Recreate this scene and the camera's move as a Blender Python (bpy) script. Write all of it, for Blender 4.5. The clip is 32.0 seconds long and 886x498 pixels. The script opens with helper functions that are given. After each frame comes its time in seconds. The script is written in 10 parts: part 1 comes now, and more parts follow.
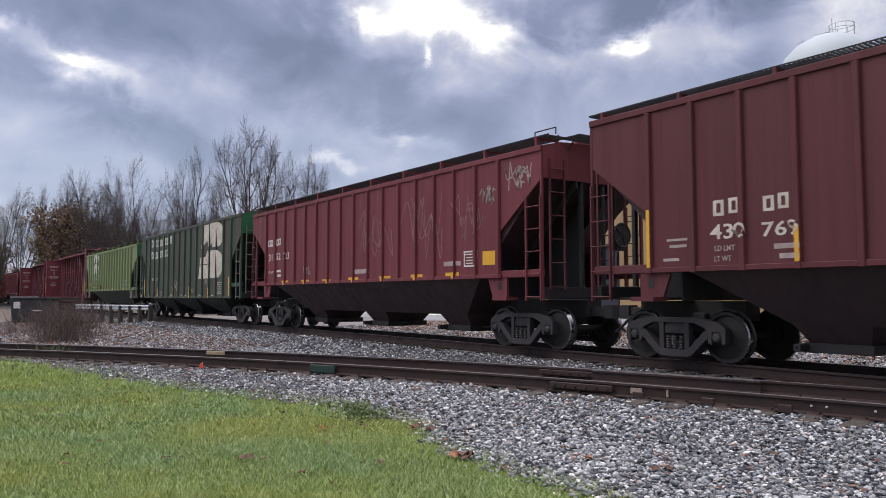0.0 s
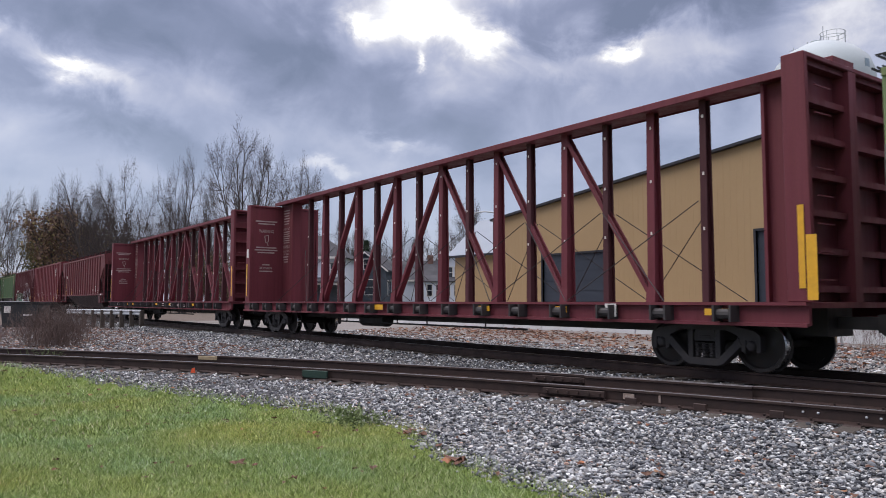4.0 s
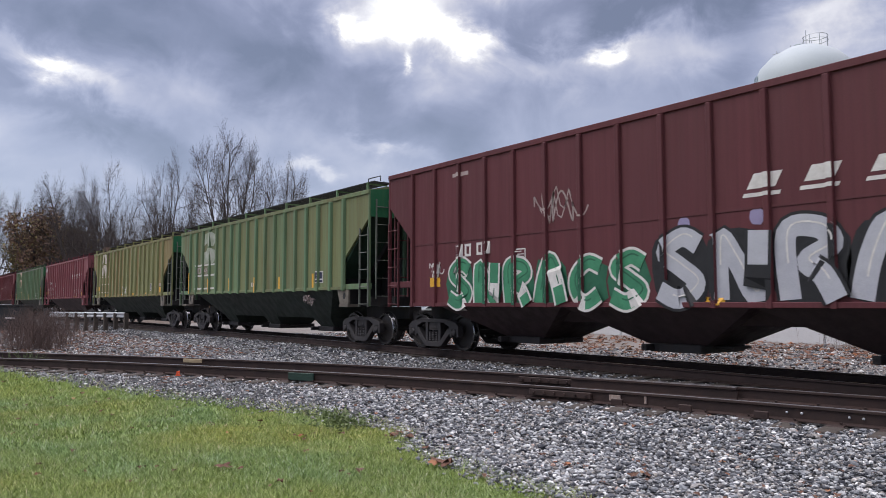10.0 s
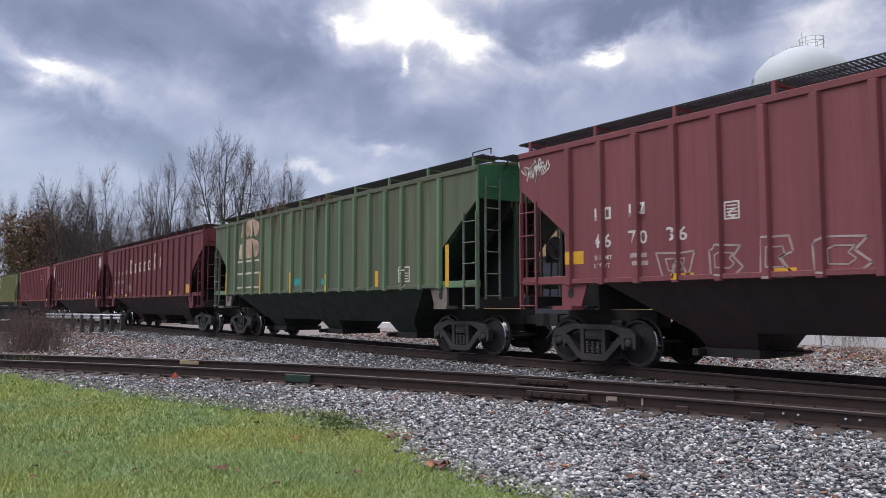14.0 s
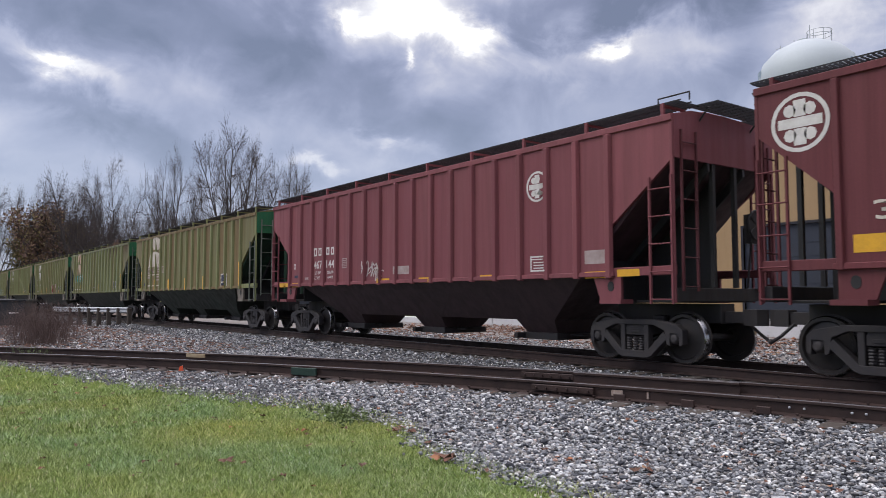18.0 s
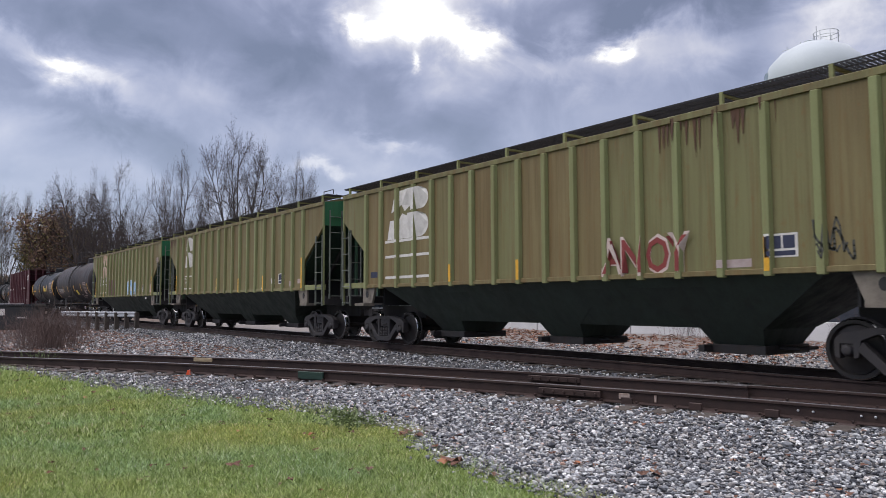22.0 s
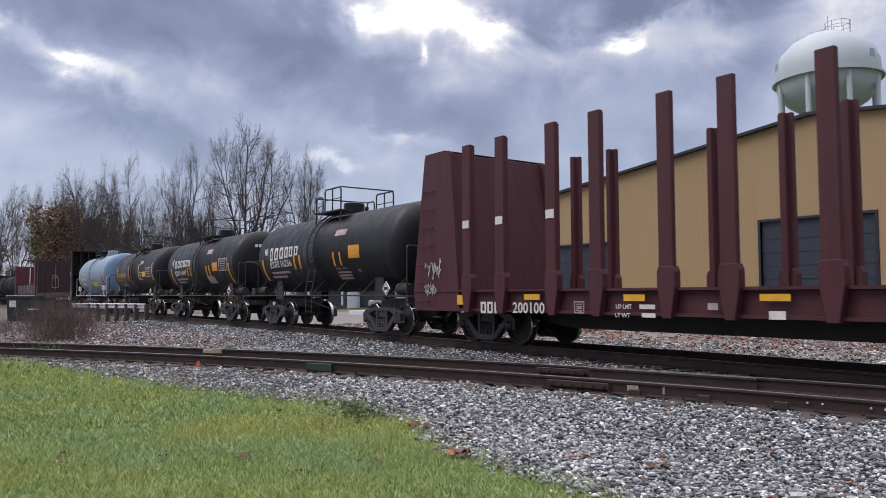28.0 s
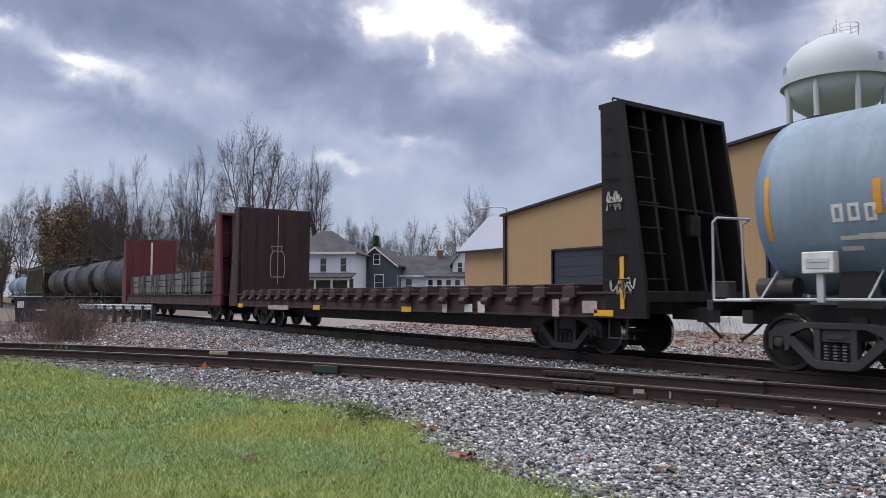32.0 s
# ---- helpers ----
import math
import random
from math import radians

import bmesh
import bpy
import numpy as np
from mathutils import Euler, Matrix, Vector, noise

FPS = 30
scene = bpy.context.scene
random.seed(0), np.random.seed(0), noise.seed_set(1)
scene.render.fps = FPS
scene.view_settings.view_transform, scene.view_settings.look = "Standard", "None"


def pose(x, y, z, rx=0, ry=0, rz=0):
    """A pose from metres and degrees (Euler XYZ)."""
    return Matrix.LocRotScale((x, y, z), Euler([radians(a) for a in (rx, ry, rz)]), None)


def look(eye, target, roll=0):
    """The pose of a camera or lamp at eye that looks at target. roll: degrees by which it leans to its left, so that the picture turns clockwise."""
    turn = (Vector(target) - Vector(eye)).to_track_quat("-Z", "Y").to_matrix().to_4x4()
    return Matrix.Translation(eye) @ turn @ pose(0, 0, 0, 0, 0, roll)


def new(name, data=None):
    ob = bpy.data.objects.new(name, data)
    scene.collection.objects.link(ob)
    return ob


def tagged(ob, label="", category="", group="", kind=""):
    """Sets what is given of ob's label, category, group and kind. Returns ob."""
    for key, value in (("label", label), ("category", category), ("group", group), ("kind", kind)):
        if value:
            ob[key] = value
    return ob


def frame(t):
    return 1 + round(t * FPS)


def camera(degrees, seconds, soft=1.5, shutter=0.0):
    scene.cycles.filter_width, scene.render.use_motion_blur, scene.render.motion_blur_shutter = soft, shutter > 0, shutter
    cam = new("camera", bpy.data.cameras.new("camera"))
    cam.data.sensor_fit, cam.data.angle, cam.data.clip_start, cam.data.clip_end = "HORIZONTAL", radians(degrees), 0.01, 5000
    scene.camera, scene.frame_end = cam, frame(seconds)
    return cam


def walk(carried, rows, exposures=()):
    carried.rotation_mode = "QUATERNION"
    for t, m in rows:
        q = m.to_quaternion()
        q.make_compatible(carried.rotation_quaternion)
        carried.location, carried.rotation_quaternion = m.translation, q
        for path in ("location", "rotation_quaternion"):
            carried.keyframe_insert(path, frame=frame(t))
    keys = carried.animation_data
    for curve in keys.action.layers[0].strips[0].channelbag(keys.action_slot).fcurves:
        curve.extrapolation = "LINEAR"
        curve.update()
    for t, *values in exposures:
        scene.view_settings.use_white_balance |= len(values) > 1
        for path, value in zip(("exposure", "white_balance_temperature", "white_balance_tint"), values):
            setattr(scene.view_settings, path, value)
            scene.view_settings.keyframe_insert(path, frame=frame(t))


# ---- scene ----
# camera: held in the hand, turning a little
PAN = [
    (0, 54.946, 3.622, -0.072),
    (0.5, 55.003, 3.597, -0.141),
    (1, 54.962, 3.710, -0.238),
    (1.5, 54.947, 3.663, -0.086),
    (2, 54.745, 3.547, -0.032),
    (2.5, 54.468, 3.555, 0.118),
    (3, 54.340, 3.647, 0.155),
    (3.5, 54.349, 3.930, 0.136),
    (5.5, 54.490, 4.116, -0.036),
    (6, 54.431, 3.954, -0.016),
    (6.5, 54.274, 3.775, 0.089),
    (7, 54.108, 3.756, 0.115),
    (7.5, 54.078, 4.011, 0.097),
    (8, 54.204, 4.075, 0.134),
    (8.5, 54.212, 4.077, 0.072),
    (9, 54.043, 4.078, -0.005),
    (9.5, 53.756, 4.069, -0.051),
    (10, 53.380, 4.178, -0.066),
    (10.5, 53.036, 4.410, -0.031),
    (11, 52.841, 4.536, -0.059),
    (11.5, 52.737, 4.472, -0.074),
    (12, 52.677, 4.338, -0.050),
    (12.5, 52.714, 4.285, -0.112),
    (13, 52.917, 4.455, -0.182),
    (13.5, 53.084, 4.510, -0.141),
    (14, 53.151, 4.302, -0.066),
    (14.5, 53.106, 4.147, 0.016),
    (16.5, 53.376, 3.794, -0.120),
    (17, 53.508, 3.795, -0.146),
    (17.5, 53.627, 3.852, -0.105),
    (18, 53.572, 3.811, -0.030),
    (18.5, 53.495, 3.707, 0.040),
    (19, 53.575, 3.723, -0.088),
    (19.5, 53.684, 3.801, -0.066),
    (20, 53.713, 3.901, -0.082),
    (20.5, 53.587, 3.954, -0.173),
    (21, 53.453, 3.975, -0.196),
    (21.5, 53.644, 4.091, -0.307),
    (22, 54.061, 4.076, -0.198),
    (22.5, 54.308, 3.959, -0.093),
    (23, 54.350, 3.857, 0.000),
    (23.5, 54.330, 3.711, 0.107),
    (24, 54.373, 3.626, 0.142),
    (24.5, 54.489, 3.661, 0.012),
    (25, 54.570, 3.647, -0.134),
    (25.5, 54.505, 3.638, -0.241),
    (27.5, 54.582, 3.470, -0.144),
    (28, 54.693, 3.466, -0.172),
    (28.5, 54.836, 3.452, -0.110),
    (29, 54.883, 3.477, -0.005),
    (29.5, 54.913, 3.540, 0.032),
    (30, 55.010, 3.597, 0.037),
    (30.5, 55.142, 3.587, 0.002),
    (31, 55.258, 3.590, -0.005),
    (31.5, 55.200, 3.549, 0.091),
    (32, 55.170, 3.663, 0.077),
]
EYE = Vector((0, 0, 1.175))


def aim(turn, tilt, lean):
    a, e = radians(turn), radians(tilt)
    way = Vector((-math.sin(a) * math.cos(e), math.cos(a) * math.cos(e), math.sin(e)))
    return look(EYE, EYE + way, lean)


cam = camera(61.42, 32.0, soft=0.6, shutter=0.05)
walk(cam, [(t, aim(a, e, r)) for t, a, e, r in PAN])

# ---- world and light ----
scene.view_settings.exposure = 0.15
world = bpy.data.worlds.new("overcast_sky")
scene.world = world
world.use_nodes = True


class Tree:
    """Short hand for building a node tree."""

    def __init__(self, tree):
        self.t = tree

    def add(self, kind, ins=None, **props):
        n = self.t.nodes.new("ShaderNode" + kind)
        for k, v in props.items():
            if k == "operation":
                n.operation = v
            elif k == "blend_type":
                n.blend_type = v
            elif k == "data_type":
                n.data_type = v
            elif k == "noise_dimensions":
                n.noise_dimensions = v
            elif k == "feature":
                n.feature = v
            elif k == "sky_type":
                n.sky_type = v
            elif k == "gradient_type":
                n.gradient_type = v
        for k, v in (ins or {}).items():
            s = n.inputs[k]
            if isinstance(v, bpy.types.NodeSocket):
                self.t.links.new(v, s)
            else:
                s.default_value = v
        return n

    def math(self, op, a, b=0.0, c=None):
        ins = {0: a, 1: b}
        if c is not None:
            ins[2] = c
        return self.add("Math", ins, operation=op).outputs[0]

    def vmath(self, op, a, b=(0, 0, 0)):
        return self.add("VectorMath", {0: a, 1: b}, operation=op)

    def noise(self, vec, scale, detail=4.0, rough=0.55, dist=0.0):
        return self.add("TexNoise", {"Vector": vec, "Scale": scale, "Detail": detail, "Roughness": rough, "Distortion": dist}).outputs["Fac"]

    def ramp(self, fac, stops):
        n = self.add("ValToRGB", {"Fac": fac})
        e = n.color_ramp.elements
        while len(e) < len(stops):
            e.new(0.5)
        for i, (p, c) in enumerate(stops):
            e[i].position = p
            e[i].color = (c, c, c, 1) if isinstance(c, (int, float)) else (*c, 1)
        return n.outputs["Color"]

    def mix(self, fac, a, b, blend="MIX"):
        n = self.add("Mix", data_type="RGBA", blend_type=blend)
        for i, v in ((0, fac), (6, a), (7, b)):
            if isinstance(v, bpy.types.NodeSocket):
                self.t.links.new(v, n.inputs[i])
            else:
                n.inputs[i].default_value = v if i == 0 or len(v) == 4 else (*v, 1)
        return n.outputs[2]


SUN_TURN, SUN_HEIGHT = radians(215), radians(52)   # behind thick cloud
wt = Tree(world.node_tree)
wt.t.nodes.clear()
sky = wt.add("TexSky", sky_type="NISHITA")
sky.sun_disc, sky.sun_elevation, sky.sun_rotation = False, SUN_HEIGHT, SUN_TURN
vec = wt.add("TexCoord").outputs["Generated"]
sep = wt.add("SeparateXYZ", {0: vec})


def away(turn, tilt):
    a, e = radians(turn), radians(tilt)
    return (-math.sin(a) * math.cos(e), math.cos(a) * math.cos(e), math.sin(e))


# layered cloud: broad masses, billows and wisps
up = wt.math("ADD", wt.math("MAXIMUM", sep.outputs["Z"], 0.0), 0.22)
flat = wt.add("CombineXYZ", {0: wt.math("DIVIDE", sep.outputs["X"], up), 1: wt.math("DIVIDE", sep.outputs["Y"], up), 2: 0.0}).outputs[0]
mass = wt.noise(wt.vmath("ADD", flat, (4.3, 1.7, 0)).outputs[0], 1.1, 3.0, 0.5, 0.3)
billow = wt.noise(flat, 2.8, 4.0, 0.48, 0.3)
squat = wt.vmath("MULTIPLY", vec, (1.0, 1.0, 1.25)).outputs[0]
wisp = wt.noise(wt.vmath("MULTIPLY", vec, (1.0, 1.0, 1.3)).outputs[0], 8.0, 7.0, 0.50, 0.5)
stray = wt.noise(wt.vmath("ADD", squat, (3.0, 5.0, 1.0)).outputs[0], 9.0, 7.0, 0.58, 0.5)
lift = wt.noise(wt.vmath("ADD", squat, (9.0, 2.0, 6.0)).outputs[0], 12.0, 7.0, 0.58, 0.5)
turned = wt.math("MULTIPLY", wt.math("ARCTAN2", wt.math("MULTIPLY", sep.outputs["X"], -1.0), sep.outputs["Y"]), 57.2958)
turned = wt.math("ADD", turned, wt.math("MULTIPLY", wt.math("SUBTRACT", stray, 0.5), 9.0))
tilted = wt.math("MULTIPLY", wt.math("ARCSINE", sep.outputs["Z"]), 57.2958)
tilted = wt.math("ADD", tilted, wt.math("MULTIPLY", wt.math("SUBTRACT", lift, 0.5), 6.0))
# gaps and thick banks in the cloud: (turn, tilt, half width, half height, lean, strength)
GAPS = [
    (55.4, 20.9, 3.0, 0.95, 0.15, 0.62), (60.6, 20.8, 0.9, 0.55, 0.2, 0.55), (50.9, 19.8, 1.6, 0.65, 0.35, 0.48), (54.0, 24.4, 5.0, 1.8, 0.0, 0.50),
    (56.0, 18.1, 0.30, 0.50, 0.0, 0.42), (41.0, 18.7, 1.2, 0.50, -0.1, 0.50), (25.0, 19.2, 2.4, 1.5, 0.0, 0.42), (81.6, 16.2, 1.3, 0.45, 0.35, 0.36),
    (81.0, 15.7, 4.8, 0.9, 0.38, 0.20), (86.8, 17.8, 0.8, 0.5, 0.0, 0.40), (63.2, 9.9, 1.2, 0.36, 0.1, 0.30), (57.6, 11.8, 1.7, 0.42, 0.2, 0.26),
    (60.0, 10.7, 4.5, 0.8, 0.3, 0.10), (85.0, 9.6, 6.0, 2.0, 0.35, 0.09), (54.0, 19.2, 8.0, 2.0, 0.1, 0.16), (40.0, 18.2, 5.0, 1.3, 0.0, 0.14)]
BANKS = [
    (77.5, 19.8, 7.0, 1.8, 0.0, -0.22), (65.6, 18.2, 2.5, 2.2, 0.0, -0.22), (80.5, 12.6, 6.0, 0.8, 0.42, -0.12), (59.2, 16.9, 1.8, 1.4, 0.0, -0.17),
    (46.2, 19.2, 1.5, 1.0, 0.0, -0.24), (38.5, 21.6, 6.5, 1.1, 0.0, -0.26), (55.0, 14.0, 5.0, 1.4, 0.1, -0.10), (47.5, 16.0, 3.0, 1.3, 0.2, -0.08),
    (33.0, 15.6, 4.5, 1.3, -0.1, -0.08), (72.0, 10.4, 5.0, 0.9, 0.3, -0.07)]
GAPS += [(72.0, 14.6, 6.0, 1.3, 0.25, 0.09), (47.0, 17.2, 3.0, 0.8, 0.2, 0.09), (33.0, 18.2, 3.5, 0.9, 0.1, 0.10)]
thin = 0.0
for turn, tilt, wide, high, lean, much in GAPS + BANKS:
    a = wt.math("SUBTRACT", turned, turn)
    e = wt.math("SUBTRACT", wt.math("SUBTRACT", tilted, tilt), wt.math("MULTIPLY", a, lean))
    a, e = wt.math("DIVIDE", a, wide), wt.math("DIVIDE", e, high)
    far = wt.math("ADD", wt.math("MULTIPLY", a, a), wt.math("MULTIPLY", e, e))
    thin = wt.math("MULTIPLY_ADD", wt.math("EXPONENT", wt.math("MULTIPLY", far, -0.5)), much, thin)
tone = wt.math("ADD", wt.math("MULTIPLY", wt.math("SUBTRACT", mass, 0.5), 0.12), wt.math("MULTIPLY", wt.math("SUBTRACT", billow, 0.5), 0.12))
tone = wt.math("ADD", tone, wt.math("MULTIPLY", wt.math("SUBTRACT", wisp, 0.5), 0.58))
tone = wt.math("ADD", wt.math("ADD", tone, thin), 0.495)
clouds = wt.ramp(tone, [(0.28, (0.135, 0.147, 0.215)), (0.42, (0.207, 0.219, 0.315)), (0.52, (0.292, 0.305, 0.415)), (0.62, (0.39, 0.395, 0.495)), (0.76, (0.58, 0.565, 0.615)), (0.90, (0.80, 0.78, 0.79)), (1.0, (1.02, 1.0, 0.98))])
low = wt.ramp(sep.outputs["Z"], [(0.0, 1.0), (0.26, 0.0)])
hazy = wt.mix(wt.math("MULTIPLY", low, 0.6), clouds, (0.35, 0.395, 0.545))
bright = wt.mix(0.03, hazy, sky.outputs[0])
# an overcast sky is far brighter overhead than low down
zenith = wt.math("ADD", 1.0, wt.math("MULTIPLY", wt.math("POWER", wt.math("MAXIMUM", wt.math("SUBTRACT", sep.outputs["Z"], 0.40), 0.0), 1.2), 11.0))
overhead = wt.ramp(sep.outputs["Z"], [(0.40, 0.0), (0.62, 1.0)])
bright = wt.mix(overhead, bright, (0.345, 0.332, 0.362))
bg = wt.add("Background", {"Color": bright, "Strength": zenith})
out = wt.add("OutputWorld")
wt.t.links.new(bg.outputs[0], out.inputs[0])

sun = new("sun", bpy.data.lights.new("sun", "SUN"))
sun.data.energy, sun.data.angle, sun.data.color = 1.3, radians(35), (1.0, 0.98, 0.965)
sun.matrix_world = look(Vector((0, 0, 50)) + Vector((math.sin(SUN_TURN) * math.cos(SUN_HEIGHT), math.cos(SUN_TURN) * math.cos(SUN_HEIGHT), math.sin(SUN_HEIGHT))), (0, 0, 50))


# ---- materials ----
def rgb(h):
    """A linear colour from a picture colour."""
    return tuple(((int(h[i:i + 2], 16) / 255 + 0.055) / 1.055) ** 2.4 for i in (0, 2, 4))


def surface(name, base, rough=0.6, metal=0.0, second=None, scale=3.0, amount=0.5, fine=40.0, fine_amount=0.2, bump=0.15, bump_scale=60.0, spec=0.4, per=0.0):
    """A worn surface: base colour broken by a second one in blotches, grain and relief. per: how far objects differ."""
    m = bpy.data.materials.new(name)
    m.use_nodes = True
    n = Tree(m.node_tree)
    bsdf = m.node_tree.nodes["Principled BSDF"]
    co = n.add("TexCoord").outputs["Object"]
    ran = n.add("ObjectInfo").outputs["Random"]
    co = n.vmath("ADD", co, n.add("CombineXYZ", {0: n.math("MULTIPLY", ran, 37.0), 1: n.math("MULTIPLY", ran, 11.0), 2: 0.0}).outputs[0]).outputs[0]
    second = second or tuple(c * 0.6 for c in base)
    blot = n.ramp(n.noise(co, scale, 5.0, 0.6), [(0.38, 0.0), (0.66, 1.0)])
    col = n.mix(n.math("MULTIPLY", blot, amount), base, second)
    grain = n.noise(co, fine, 3.0, 0.7)
    col = n.mix(fine_amount, col, n.mix(grain, tuple(c * 0.35 for c in base), tuple(min(1, c * 1.7) for c in base)))
    if per:
        col = n.mix(per, col, n.mix(ran, tuple(c * 0.5 for c in base), tuple(min(1, c * 1.5) for c in base)))
    m.node_tree.links.new(col, bsdf.inputs["Base Color"])
    bsdf.inputs["Metallic"].default_value = metal
    bsdf.inputs["Specular IOR Level"].default_value = spec
    r = n.math("ADD", rough - 0.1, n.math("MULTIPLY", blot, 0.2))
    m.node_tree.links.new(r, bsdf.inputs["Roughness"])
    if bump:
        b = n.add("Bump", {"Height": n.noise(co, bump_scale, 4.0, 0.6), "Strength": bump, "Distance": 0.02})
        m.node_tree.links.new(b.outputs[0], bsdf.inputs["Normal"])
    return m


def car_paint(name, base, grime, rust, streak=0.5, rusty=0.15, fade=0.25, rough=0.5, other=None, topped=0.0):
    """Weathered freight-car paint: streaks that run down, rust spots, dust and fading."""
    m = bpy.data.materials.new(name)
    m.use_nodes = True
    n = Tree(m.node_tree)
    bsdf = m.node_tree.nodes["Principled BSDF"]
    co = n.add("TexCoord").outputs["Object"]
    ran = n.add("ObjectInfo").outputs["Random"]
    co = n.vmath("ADD", co, n.add("CombineXYZ", {0: n.math("MULTIPLY", ran, 61.0), 1: 0.0, 2: n.math("MULTIPLY", ran, 7.0)}).outputs[0]).outputs[0]
    tall = n.vmath("MULTIPLY", co, (2.6, 2.6, 0.16)).outputs[0]
    wide = n.vmath("MULTIPLY", co, (0.9, 0.9, 0.35)).outputs[0]
    s = n.ramp(n.noise(tall, 1.5, 6.0, 0.62), [(0.40, 0.0), (0.68, 1.0)])
    w = n.ramp(n.noise(wide, 1.0, 4.0, 0.6), [(0.35, 0.0), (0.7, 1.0)])
    col = n.mix(n.math("MULTIPLY", s, streak), base, grime)
    col = n.mix(n.math("MULTIPLY", w, fade), col, tuple(min(1, c * 1.35 + 0.012) for c in base))
    bays = n.ramp(n.noise(n.vmath("MULTIPLY", co, (0.75, 0.0, 0.06)).outputs[0], 1.0, 2.0, 0.5), [(0.42, 0.0), (0.60, 1.0)])
    col = n.mix(n.math("MULTIPLY", bays, streak * 0.72), col, tuple(0.75 * g + 0.25 * r for g, r in zip(grime, rust)))
    if other:
        # sheets have weathered each to its own shade
        col = n.mix(n.math("MULTIPLY", n.ramp(n.add("TexWhiteNoise", {"Vector": n.add("CombineXYZ", {0: ran, 1: 0.3, 2: 0.7}).outputs[0]}).outputs["Value"], [(0.35, 0.0), (0.70, 1.0)]), 0.80), col, other)
    if topped:
        # rust bled down from the roof seam
        high = n.ramp(n.math("DIVIDE", n.add("SeparateXYZ", {0: n.add("TexCoord").outputs["Object"]}).outputs["Z"], 5.0), [(0.56, 0.0), (0.88, 1.0)])
        down = n.ramp(n.noise(n.vmath("MULTIPLY", co, (2.2, 2.2, 0.10)).outputs[0], 1.6, 5.0, 0.6), [(0.36, 0.0), (0.62, 1.0)])
        col = n.mix(n.math("MULTIPLY", n.math("MULTIPLY", high, down), topped), col, (0.070, 0.038, 0.022))
    fine = n.ramp(n.noise(n.vmath("MULTIPLY", co, (9.0, 9.0, 0.30)).outputs[0], 1.5, 5.0, 0.6), [(0.46, 0.0), (0.72, 1.0)])
    col = n.mix(n.math("MULTIPLY", fine, streak * 0.55), col, tuple(c * 0.62 for c in grime))
    runs = n.ramp(n.noise(n.vmath("MULTIPLY", co, (3.4, 3.4, 0.14)).outputs[0], 1.6, 6.0, 0.66), [(0.53, 0.0), (0.66, 1.0)])
    col = n.mix(n.math("MULTIPLY", runs, min(1.0, rusty * 2.4)), col, tuple(c * 0.8 for c in rust))
    spots = n.ramp(n.noise(n.vmath("MULTIPLY", co, (3.0, 3.0, 1.2)).outputs[0], 2.6, 8.0, 0.72), [(0.56, 0.0), (0.68, 1.0)])
    col = n.mix(n.math("MULTIPLY", spots, rusty * 2.2), col, rust)
    grain = n.noise(co, 34.0, 4.0, 0.7)
    col = n.mix(0.22, col, n.mix(grain, tuple(c * 0.4 for c in base), tuple(min(1, c * 1.6) for c in base)))
    m.node_tree.links.new(col, bsdf.inputs["Base Color"])
    m.node_tree.links.new(n.math("ADD", rough, n.math("MULTIPLY", s, 0.25)), bsdf.inputs["Roughness"])
    bsdf.inputs["Specular IOR Level"].default_value = 0.25
    b = n.add("Bump", {"Height": n.math("ADD", n.noise(co, 1.3, 3.0, 0.5), n.math("MULTIPLY", grain, 0.06)), "Strength": 0.35, "Distance": 0.04})
    m.node_tree.links.new(b.outputs[0], bsdf.inputs["Normal"])
    return m


